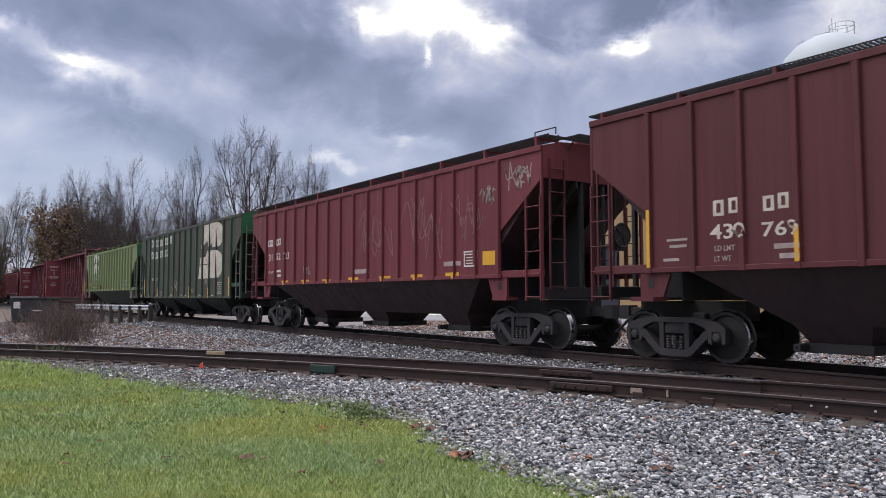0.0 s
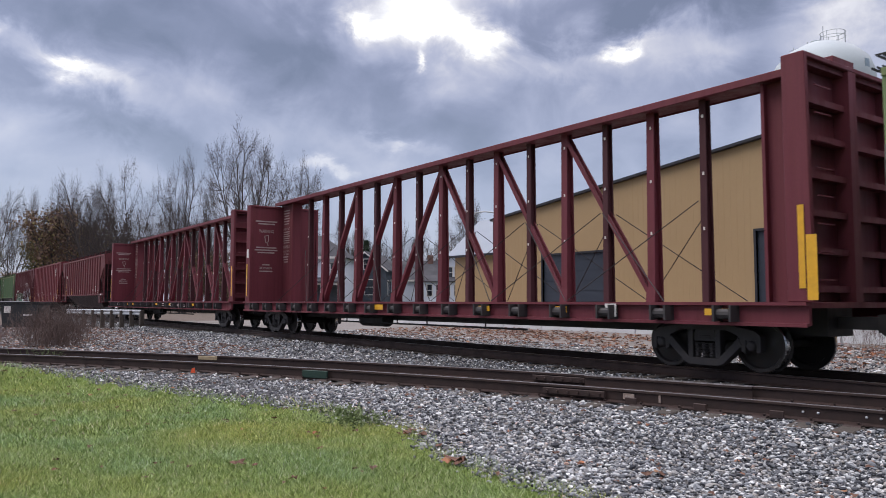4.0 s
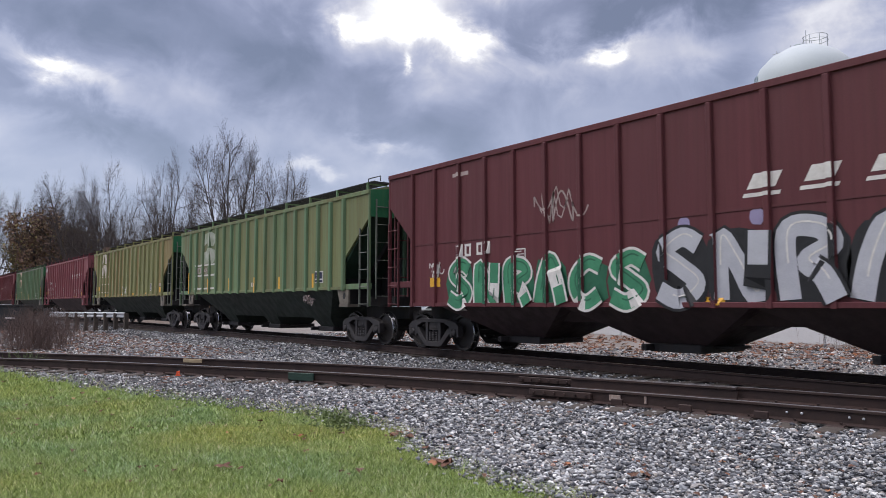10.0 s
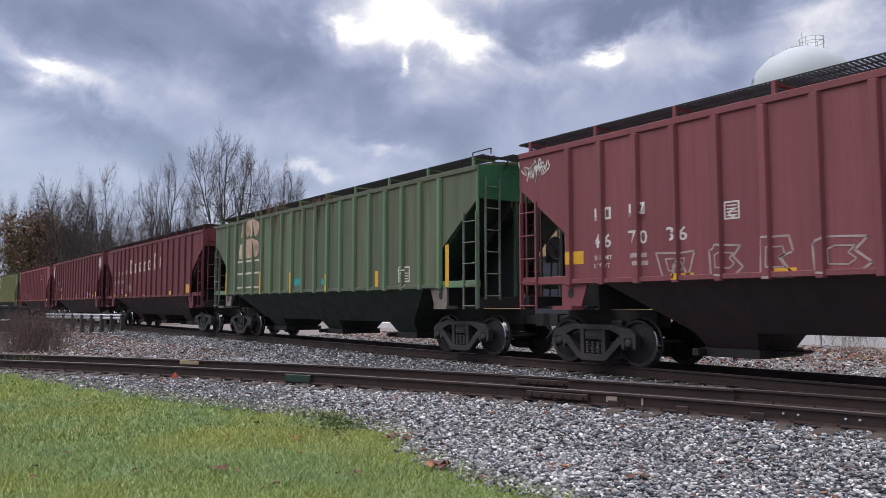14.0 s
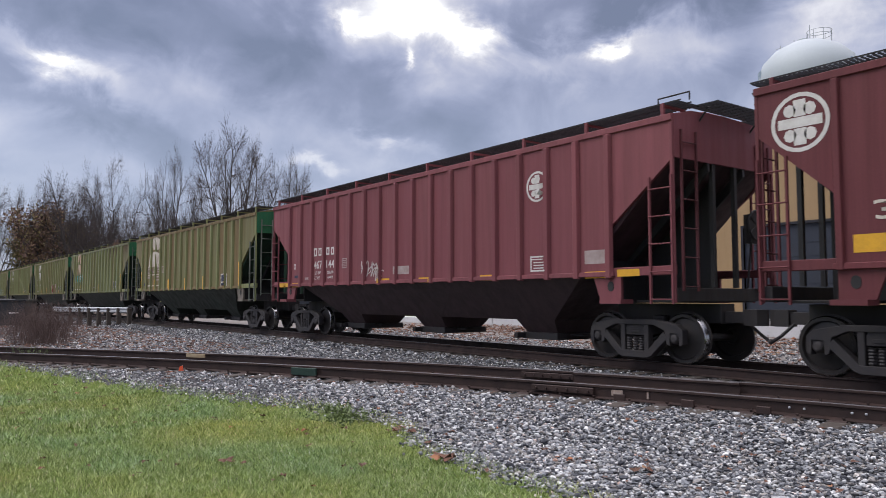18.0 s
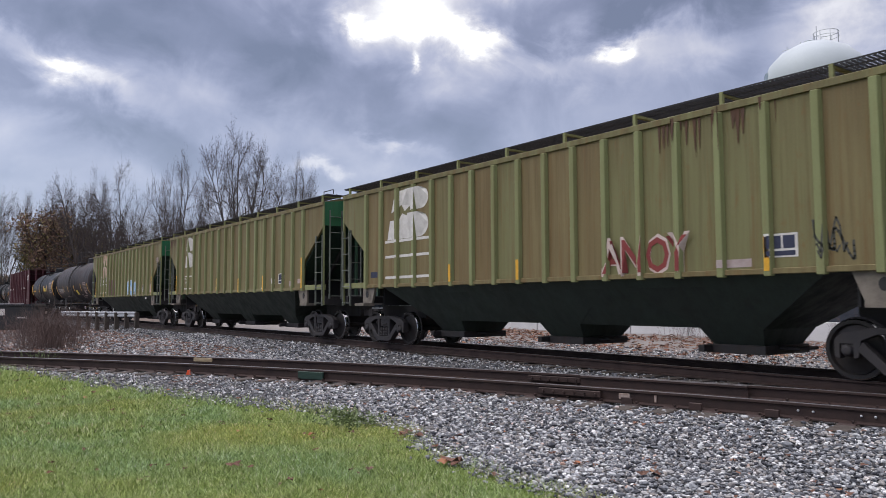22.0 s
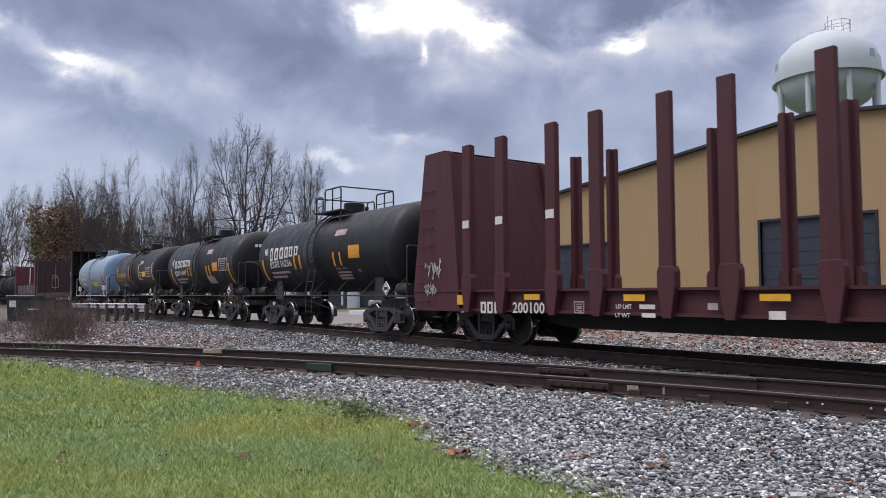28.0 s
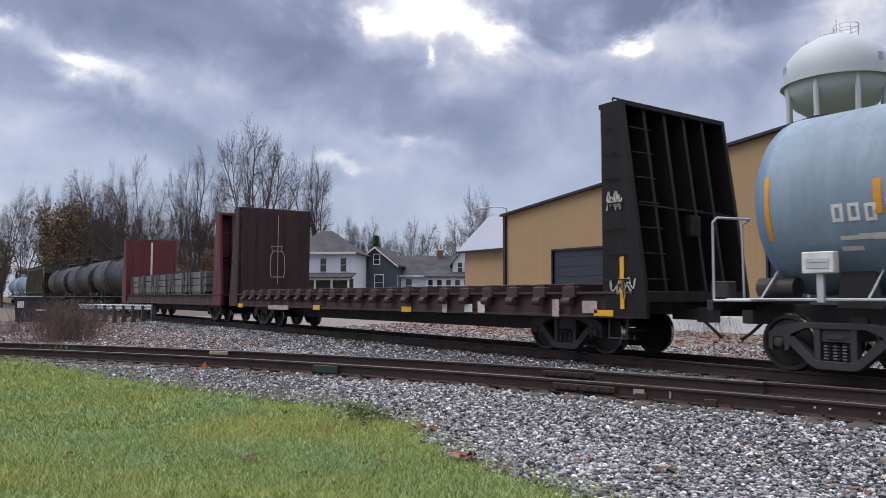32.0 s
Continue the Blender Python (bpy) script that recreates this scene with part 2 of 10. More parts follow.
RUST = (0.16, 0.06, 0.028)
M = {
    "red": car_paint("oxide_red_paint", (0.171, 0.039, 0.048), (0.097, 0.030, 0.036), (0.114, 0.041, 0.034), 0.5, 0.10, other=(0.148, 0.036, 0.044)),
    "brown": car_paint("mineral_brown_paint", (0.149, 0.039, 0.045), (0.078, 0.027, 0.032), (0.110, 0.041, 0.037), 0.5, 0.12, other=(0.116, 0.037, 0.041)),
    "maroon": car_paint("maroon_paint", (0.111, 0.029, 0.035), (0.063, 0.022, 0.027), (0.084, 0.037, 0.031), 0.45, 0.10, other=(0.098, 0.032, 0.037)),
    "crimson": car_paint("faded_crimson_paint", (0.142, 0.032, 0.044), (0.085, 0.023, 0.031), RUST, 0.4, 0.06),
    "green": car_paint("light_green_paint", (0.168, 0.228, 0.110), (0.150, 0.155, 0.072), (0.17, 0.09, 0.03), 0.5, 0.08, other=(0.172, 0.203, 0.092), topped=0.15),
    "olive": car_paint("rusted_olive_green_paint", (0.260, 0.215, 0.095), (0.150, 0.100, 0.045), (0.17, 0.085, 0.03), 0.85, 0.26, other=(0.170, 0.220, 0.100), topped=0.55),
    "umber": car_paint("rust_browned_olive_paint", (0.198, 0.155, 0.074), (0.121, 0.083, 0.041), (0.184, 0.092, 0.034), 0.85, 0.26, other=(0.167, 0.184, 0.085), topped=0.60),
    "dusty": car_paint("dusty_faded_red_paint", (0.228, 0.072, 0.082), (0.147, 0.054, 0.063), (0.128, 0.054, 0.046), 0.6, 0.10, other=(0.179, 0.056, 0.067)),
    "plum": car_paint("dull_plum_paint", (0.074, 0.023, 0.029), (0.045, 0.018, 0.022), (0.06, 0.028, 0.025), 0.45, 0.10),
    "sage": car_paint("grimy_sage_green_paint", (0.165, 0.215, 0.110), (0.135, 0.105, 0.055), (0.15, 0.07, 0.03), 0.75, 0.20, other=(0.175, 0.130, 0.062), topped=0.75),
    "weathered": car_paint("rust_streaked_green_paint", (0.146, 0.225, 0.114), (0.148, 0.122, 0.064), (0.170, 0.080, 0.032), 0.8, 0.22, other=(0.196, 0.191, 0.085), topped=0.45),
    "mint_rib": car_paint("mint_green_rib_paint", (0.125, 0.215, 0.120), (0.105, 0.125, 0.070), (0.17, 0.09, 0.03), 0.5, 0.12),
    "pale_rib": car_paint("pale_green_rib_paint", (0.225, 0.245, 0.115), (0.150, 0.150, 0.070), (0.17, 0.09, 0.03), 0.5, 0.12),
    "forest_rib": car_paint("green_rib_paint", (0.040, 0.085, 0.055), (0.032, 0.045, 0.034), (0.05, 0.10, 0.055), 0.6, 0.10),
    "rusty_black": car_paint("rust_stained_black_paint", (0.040, 0.024, 0.026), (0.016, 0.013, 0.015), (0.09, 0.04, 0.035), 0.9, 0.3),
    "bolster": surface("grimy_bolster_plate", (0.190, 0.165, 0.135), 0.7, 0.0, (0.05, 0.042, 0.038), 3.0, 0.8),
    "ladder": surface("weathered_ladder_steel", (0.155, 0.170, 0.145), 0.6, 0.1, (0.07, 0.075, 0.065), 4.0, 0.6),
    "bulkhead": car_paint("black_bulkhead_paint", (0.007, 0.0065, 0.007), (0.014, 0.012, 0.012), (0.05, 0.03, 0.022), 0.5, 0.12),
    "moss": car_paint("grimy_moss_green_paint", (0.215, 0.210, 0.100), (0.140, 0.095, 0.045), (0.16, 0.07, 0.028), 0.85, 0.28, other=(0.165, 0.125, 0.062), topped=0.60),
    "teal": car_paint("grimy_dark_green_paint", (0.135, 0.185, 0.115), (0.090, 0.082, 0.058), (0.14, 0.07, 0.03), 0.9, 0.18, other=(0.078, 0.092, 0.070), topped=0.50),
    "forest": car_paint("blackened_forest_green_paint", (0.050, 0.058, 0.044), (0.080, 0.060, 0.048), (0.055, 0.090, 0.055), 0.95, 0.16, other=(0.072, 0.056, 0.047)),
    "green_end": car_paint("clean_green_end_paint", (0.020, 0.125, 0.055), (0.015, 0.075, 0.040), RUST, 0.4, 0.05),
    "black": car_paint("black_tank_paint", (0.0115, 0.0125, 0.0155), (0.016, 0.017, 0.021), (0.030, 0.026, 0.027), 0.5, 0.06, rough=0.36),
    "black_rust": car_paint("rust_bloomed_black_tank_paint", (0.024, 0.024, 0.029), (0.040, 0.033, 0.035), (0.085, 0.050, 0.042), 0.8, 0.42),
    "blue": car_paint("pale_blue_grey_tank_paint", (0.215, 0.290, 0.365), (0.16, 0.21, 0.26), (0.06, 0.05, 0.045), 0.45, 0.06),
    "blue_head": car_paint("blue_tank_head_paint", (0.150, 0.235, 0.345), (0.12, 0.18, 0.25), (0.06, 0.05, 0.045), 0.4, 0.05),
    "head_stain": surface("dark_spill_stain", (0.045, 0.050, 0.060), 0.6, 0.0, (0.09, 0.115, 0.15), 3.0, 0.8),
    "dark_flat": car_paint("sooty_flat_car_paint", (0.045, 0.034, 0.034), (0.085, 0.030, 0.032), (0.05, 0.04, 0.03), 0.6, 0.2),
    "under": car_paint("sooty_underframe_paint", (0.030, 0.029, 0.031), (0.049, 0.043, 0.043), (0.065, 0.042, 0.031), 0.5, 0.15),
    "bay_green": car_paint("dark_green_bay_paint", (0.039, 0.053, 0.044), (0.034, 0.034, 0.035), (0.039, 0.031, 0.023), 0.6, 0.12),
    "bay_red": car_paint("dark_red_bay_paint", (0.063, 0.040, 0.043), (0.040, 0.033, 0.037), (0.051, 0.032, 0.025), 0.6, 0.12),
    # slope sheets: body colours darkened, the shade below the ends painted in
    "green_slope": car_paint("shaded_green_slope_paint", (0.023, 0.057, 0.037), (0.034, 0.037, 0.034), (0.046, 0.034, 0.025), 0.7, 0.15),
    "red_slope": car_paint("shaded_red_slope_paint", (0.057, 0.028, 0.034), (0.034, 0.028, 0.031), (0.057, 0.037, 0.032), 0.7, 0.15),
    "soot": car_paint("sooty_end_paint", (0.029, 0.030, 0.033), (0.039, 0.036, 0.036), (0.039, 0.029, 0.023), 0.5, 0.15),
    "truck": surface("oily_cast_steel", (0.036, 0.033, 0.036), 0.62, 0.1, (0.064, 0.055, 0.051), 4.0, 0.7),
    "wheel": surface("dark_wheel_steel", (0.036, 0.034, 0.035), 0.5, 0.4, (0.06, 0.045, 0.038), 5.0, 0.6),
    "tread": surface("polished_wheel_tread", (0.42, 0.42, 0.43), 0.25, 1.0, (0.3, 0.3, 0.3), 5.0, 0.3, bump=0.0),
    "grate": surface("blackened_grating", (0.022, 0.021, 0.022), 0.6, 0.0, (0.012, 0.012, 0.013)),
    "yellow": surface("yellow_reflector_tape", (0.72, 0.37, 0.03), 0.4, 0.0, (0.45, 0.23, 0.03), 8.0, 0.4),
    "white": surface("white_stencil_paint", (0.66, 0.63, 0.60), 0.6, 0.0, (0.40, 0.36, 0.34), 6.0, 0.5),
    "cream": surface("weathered_white_lettering", (0.60, 0.54, 0.47), 0.6, 0.0, (0.30, 0.22, 0.17), 3.0, 0.65),
    "pale": surface("pale_faded_lettering", (0.40, 0.33, 0.32), 0.7, 0.0, (0.2, 0.12, 0.11), 5.0, 0.6),
    "ink": surface("black_stencil_paint", (0.015, 0.015, 0.018), 0.6),
    "navy": surface("navy_stencil_panel", (0.03, 0.035, 0.07), 0.6),
}
M.update({
    "rail": surface("rusty_rail_side", (0.046, 0.027, 0.023), 0.65, 0.2, (0.024, 0.018, 0.018), 3.0, 0.7),
    "railhead": surface("worn_rail_head", (0.20, 0.20, 0.215), 0.38, 0.8, (0.13, 0.115, 0.11), 4.0, 0.6, bump=0.03),
    "tie": surface("creosoted_tie", (0.052, 0.042, 0.036), 0.85, 0.0, (0.09, 0.078, 0.068), 3.0, 0.7, bump=0.5, bump_scale=25.0, per=0.3),
    "lawn": surface("mown_grass_soil", (0.10, 0.135, 0.030), 0.9, 0.0, (0.07, 0.095, 0.024), 0.9, 0.7, 14.0, 0.5, 0.6, 40.0, 0.1),
    # bed colour is darkened to paint in the shadow gaps between stones
    "gravel": surface("crushed_limestone_bed", (0.072, 0.071, 0.074), 0.9, 0.0, (0.036, 0.036, 0.038), 1.2, 0.6, 26.0, 0.6, 1.0, 30.0, 0.2),
    "dirt": surface("leaf_strewn_dirt", (0.185, 0.168, 0.158), 0.95, 0.0, (0.27, 0.26, 0.255), 0.5, 0.8, 16.0, 0.5, 0.8, 20.0, 0.1),
    "weedy": surface("weedy_brown_ground", (0.125, 0.100, 0.085), 0.95, 0.0, (0.20, 0.18, 0.165), 0.7, 0.8, 16.0, 0.6, 0.9, 18.0, 0.1),
    "field": surface("rough_far_grass", (0.075, 0.085, 0.035), 0.95, 0.0, (0.11, 0.09, 0.05), 0.08, 0.7, 3.0, 0.4, 0.3, 5.0, 0.1),
    "concrete": surface("pale_concrete", (0.58, 0.58, 0.60), 0.85, 0.0, (0.42, 0.41, 0.41), 0.8, 0.5, 20.0, 0.2, 0.3, 30.0),
    "tan": surface("tan_metal_siding", (0.335, 0.225, 0.115), 0.55, 0.0, (0.30, 0.20, 0.10), 0.25, 0.5, 8.0, 0.08, 0.05, 10.0),
    "dark_trim": surface("dark_metal_trim", (0.020, 0.020, 0.026), 0.5),
    "door_grey": surface("slate_grey_roll_door", (0.030, 0.036, 0.050), 0.5, 0.0, (0.022, 0.026, 0.036), 0.6, 0.5),
    "roof_pale": surface("pale_metal_roof", (0.27, 0.30, 0.35), 0.45, 0.2, (0.28, 0.31, 0.37), 0.4, 0.5),
    "tower": surface("pale_tower_paint", (0.43, 0.475, 0.50), 0.6, 0.0, (0.38, 0.42, 0.45), 0.15, 0.5, 4.0, 0.08, 0.02),
    "tower_text": surface("faded_blue_tower_lettering", (0.30, 0.38, 0.46), 0.5),
    "bark": surface("grey_bark", (0.066, 0.056, 0.054), 0.9, 0.0, (0.05, 0.042, 0.04), 2.0, 0.6, 20.0, 0.3, 0.3),
    "twig": surface("brown_twigs", (0.062, 0.050, 0.048), 0.9, 0.0, (0.085, 0.062, 0.052), 0.5, 0.6),
    "galv": surface("galvanised_steel", (0.50, 0.52, 0.55), 0.5, 0.3, (0.28, 0.29, 0.31), 2.0, 0.6),
    "galv_dark": surface("dull_grey_steel_beams", (0.14, 0.14, 0.145), 0.55, 0.2, (0.05, 0.048, 0.048), 2.0, 0.6),
    "post": surface("weathered_post_wood", (0.075, 0.062, 0.052), 0.9),
})


# ---- mesh code ----
class MB:
    def __init__(self):
        self.v, self.f = [], []

    def add(self, verts, faces):
        o = len(self.v)
        self.v += [tuple(p) for p in verts]
        self.f += [tuple(i + o for i in q) for q in faces]
        return self

    def box(self, x0, x1, y0, y1, z0, z1):
        return self.add([(x, y, z) for z in (z0, z1) for y in (y0, y1) for x in (x0, x1)],
                        [(0, 2, 3, 1), (4, 5, 7, 6), (0, 1, 5, 4), (2, 6, 7, 3), (0, 4, 6, 2), (1, 3, 7, 5)])

    def prism(self, poly, axis, a, b):
        """A flat outline pushed out along an axis: x takes (y, z) pairs, y takes (x, z), z takes (x, y)."""
        n = len(poly)
        at = {"x": lambda p, c: (c, p[0], p[1]), "y": lambda p, c: (p[0], c, p[1]), "z": lambda p, c: (p[0], p[1], c)}[axis]
        return self.add([at(p, a) for p in poly] + [at(p, b) for p in poly],
                        [tuple(range(n))[::-1], tuple(range(n, 2 * n))] + [(i, (i + 1) % n, n + (i + 1) % n, n + i) for i in range(n)])

    def loft(self, rings, caps=True):
        n = len(rings[0])
        v = [p for r in rings for p in r]
        f = [(k * n + i, k * n + (i + 1) % n, (k + 1) * n + (i + 1) % n, (k + 1) * n + i) for k in range(len(rings) - 1) for i in range(n)]
        if caps:
            f += [tuple(range(n))[::-1], tuple(range(len(v) - n, len(v)))]
        return self.add(v, f)

    def rod(self, p, q, r, n=6, r2=None):
        p, q = Vector(p), Vector(q)
        d = (q - p).normalized()
        a = d.orthogonal().normalized()
        b = d.cross(a)
        rings = [[c + (a * math.cos(2 * math.pi * i / n) + b * math.sin(2 * math.pi * i / n)) * rr for i in range(n)] for c, rr in ((p, r), (q, r2 if r2 is not None else r))]
        return self.loft(rings)

    def tube(self, pts, r, n=6):
        for p, q in zip(pts, pts[1:]):
            self.rod(p, q, r, n)
        return self

    def lathe(self, prof, axis="y", n=24, c=(0, 0, 0), half=False):
        """A profile of (along, radius) turned round an axis."""
        rings = []
        for a, r in prof:
            ring = []
            for i in range(n):
                u, w = r * math.cos(2 * math.pi * i / n), r * math.sin(2 * math.pi * i / n)
                p = {"x": (a, u, w), "y": (u, a, w), "z": (u, w, a)}[axis]
                ring.append((p[0] + c[0], p[1] + c[1], p[2] + c[2]))
            rings.append(ring)
        return self.loft(rings)

    def mesh(self, name, mat, smooth=False, bevel=0.0):
        me = bpy.data.meshes.new(name)
        me.from_pydata(self.v, [], self.f)
        if len(self.f) < 6000:
            bm = bmesh.new()
            bm.from_mesh(me)
            bmesh.ops.recalc_face_normals(bm, faces=bm.faces)
            if bevel:
                sharp = [e for e in bm.edges if len(e.link_faces) == 2 and e.calc_face_angle(0) > 0.6]
                bmesh.ops.bevel(bm, geom=sharp, offset=bevel, segments=1, affect="EDGES", clamp_overlap=True)
            bm.to_mesh(me)
            bm.free()
        if smooth:
            me.shade_smooth()
            me.set_sharp_from_angle(angle=radians(35))
        me.materials.append(mat)
        return me


SHELF = {}


def part(name, key, build, mat, parent, label="", at=None, smooth=False, bevel=0.0):
    """One part under its thing; alike parts in one paint share a mesh."""
    k = (key, mat)
    if k not in SHELF:
        mb = MB()
        build(mb)
        SHELF[k] = mb.mesh(name, M[mat], smooth, bevel)
    ob = new(name, SHELF[k])
    ob.parent = parent
    if at is not None:
        ob.matrix_basis = at
    if label:
        ob["label"] = label
    return ob


def thing(name, label, category, group="", kind="", at=None, mesh=None):
    ob = new(name, mesh)
    if at is not None:
        ob.matrix_basis = at
    return tagged(ob, label, category, group, kind)


def loose(name, mb, mat, label, category, group="", kind="", smooth=False, bevel=0.0):
    return thing(name, label, category, group, kind, mesh=mb.mesh(name, M[mat], smooth, bevel))


# ---- plan ----
MAIN = 12.25          # centre of the main track
SPEED = 14.8          # of the train
GAUGE = 0.752         # centre of a rail from the centre of its track


def siding(x):
    u = x + 8
    y = 8.299 + 0.3293 * u - 0.01473 * u * u
    d = 0.3293 - 0.02946 * u
    return y, d


LAWN_EDGE = [(-60, -38), (-26, -4), (-19.7, 1.5), (-16.35, 2.5), (-13.4, 3.55), (-11.6, 4.15), (-10.2, 4.82), (-9.0, 5.1), (-8.07, 5.2), (-7.0, 4.76),
             (-6.07, 4.55), (-5.3, 4.45), (-4.6, 4.45), (-2, 4.6), (4, 6.0), (30, 9.0)]


def lawn_edge(x):
    for (x0, y0), (x1, y1) in zip(LAWN_EDGE, LAWN_EDGE[1:]):
        if x0 <= x <= x1:
            return y0 + (y1 - y0) * (x - x0) / (x1 - x0)
    return -200 if x < 0 else 9


def off_siding(x, y):
    if x > 3:
        return 99
    c, d = siding(max(x, -45))
    return abs(y - c) / math.sqrt(1 + d * d)


def ground_z(x, y):
    bed = min(abs(y - MAIN), off_siding(x, y) + 0.1)
    z = -0.42 + 0.20 * max(0.0, min(1.0, (2.9 - bed) / 1.3))
    if y > MAIN + 1.6:
        z = max(z, -0.34)
    if y > MAIN + 4.5 and -40 < x < 20:
        u = min(1.0, (y - MAIN - 4.5) / 8.5) * min(1.0, (x + 40) / 6)
        z += 0.10 * u * u * (3 - 2 * u)
    if abs(x) < 60 and abs(y) < 40:
        z += 0.025 * noise.noise(Vector((x * 0.9, y * 0.9, 3.0)))
    return z


def spread(near, far, step, grow):
    out, s = [near], step
    while out[-1] < far:
        if out[-1] > near + grow:
            s *= 1.35
        out.append(out[-1] + s)
    return out


def build_ground():
    right = spread(-8, 2200, 0.28, 14)
    left = [-16 - a for a in spread(-8, 2200, 0.28, 22)]
    xs = sorted(set(left + right))
    ys = sorted(set([-a for a in spread(-2.0, 2200, 0.3, 3)] + spread(2.0, 2600, 0.28, 16)))
    nx, ny = len(xs), len(ys)
    v = [(x, y, ground_z(x, y)) for y in ys for x in xs]
    f = [(j * nx + i, j * nx + i + 1, (j + 1) * nx + i + 1, (j + 1) * nx + i) for j in range(ny - 1) for i in range(nx - 1)]
    me = bpy.data.meshes.new("ground")
    me.from_pydata(v, [], f)
    for k in ("lawn", "gravel", "dirt", "field", "weedy"):
        me.materials.append(M[k])
    idx = []
    for j in range(ny - 1):
        y = (ys[j] + ys[j + 1]) / 2
        for i in range(nx - 1):
            x = (xs[i] + xs[i + 1]) / 2
            n = 0.5 * noise.noise(Vector((x * 0.8, y * 0.8, 0)))
            if y < lawn_edge(x) + n * 0.3:
                k = 0
            elif off_siding(x, y) < 3.2 or abs(y - MAIN) < 3.0 + n or (-22 < x < 12 and y < MAIN):
                k = 1
            elif -160 < x < 40 and y < 33 and y > -4:
                k = 4 if x < -60 or (x < -24 and y < MAIN) else 2 if y > MAIN + 4.5 + 2 * n else 1
            else:
                k = 3
            idx.append(k)
    me.polygons.foreach_set("material_index", idx)
    me.shade_smooth()
    return thing("ground", "ground of lawn, grey railway ballast and dirt", "ground", kind="structure", mesh=me)


def rail_profile():
    return [(-0.07, -0.18), (0.07, -0.18), (0.07, -0.168), (0.010, -0.15), (0.010, -0.04), (0.036, -0.03), (0.036, -0.004), (0.030, 0.0), (-0.030, 0.0), (-0.036, -0.004), (-0.036, -0.03),
            (-0.010, -0.04), (-0.010, -0.15), (-0.07, -0.168)]


def rail_run(name, path, parent):
    """A rail swept along (x, y, way) stations, with its bright running head."""
    rings, head = [], []
    for x, y, d in path:
        n = Vector((-d, 1, 0)).normalized()
        rings.append([(x + n.x * a, y + n.y * a, z) for a, z in rail_profile()])
        head.append([(x + n.x * a, y + n.y * a, z) for a, z in ((-0.029, 0.001), (0.029, 0.001), (0.026, 0.003), (-0.026, 0.003))])
    r = new(name, MB().loft(rings).mesh(name, M["rail"]))
    r.parent = parent
    h = new("rail_head", MB().loft(head).mesh("rail_head", M["railhead"]))
    h.parent = r
    return r


def stations(side, lo, hi, step):
    out = []
    x = lo
    while x <= hi:
        c, d = siding(x)
        n = math.sqrt(1 + d * d)
        out.append((x - side * GAUGE * d / n, c + side * GAUGE / n, d))
        x += step
    return out


def build_tracks():
    main = thing("main_track", "straight main line of steel rails on dark wooden ties", "railway track", kind="structure")
    for s in (-1, 1):
        rail_run("rail", [(-420, MAIN + s * GAUGE, 0), (120, MAIN + s * GAUGE, 0)], main)
    side = thing("side_track", "curved side track of rusty rails that joins the main line", "railway track", kind="structure")
    for s in (-1, 1):
        rail_run("rail", stations(s, -38, 1.5 if s < 0 else -3.3, 0.8), side)
    # guard and wing rails by the frog
    rail_run("guard_rail", [(x, y - 0.12, d) for x, y, d in stations(1, -8.2, -5.6, 0.4)], side)
    tie = MB().box(-0.115, 0.115, -1.3, 1.3, -0.36, -0.183).mesh("tie", M["tie"], bevel=0.012)
    x = -62.0
    while x < 22:
        o = new("tie", tie)
        o.parent, o.matrix_basis = main, pose(x + random.uniform(-0.03, 0.03), MAIN + random.uniform(-0.05, 0.05), 0, 0, 0, random.uniform(-1, 1))
        x += 0.52
    plate = MB().prism([(-0.17, -0.183), (0.17, -0.183), (0.15, -0.170), (0.08, -0.166), (-0.08, -0.166), (-0.15, -0.170)], "x", -0.09, 0.09).mesh("tie_plate", M["rail"])
    spike = MB().box(-0.009, 0.009, -0.009, 0.009, -0.19, -0.150).box(-0.016, 0.016, -0.02, 0.02, -0.150, -0.138).mesh("spike", M["rail"])
    x = -32.0
    while x < -3:
        c, d = siding(x)
        o = new("tie", tie)
        turn = math.degrees(math.atan(d)) + random.uniform(-1.5, 1.5)
        o.parent, o.matrix_basis = side, pose(x, c, -0.002, 0, 0, turn)
        for s in (-1, 1):
            p = new("tie_plate", plate)
            p.parent, p.matrix_basis = o, pose(0, s * GAUGE, 0)
            for k in (-1, 1):
                q = new("spike", spike)
                q.parent, q.matrix_basis = o, pose(k * 0.05 * s, s * GAUGE + k * 0.086, 0)
        x += 0.52 / math.sqrt(1 + d * d)


build_ground()
build_tracks()


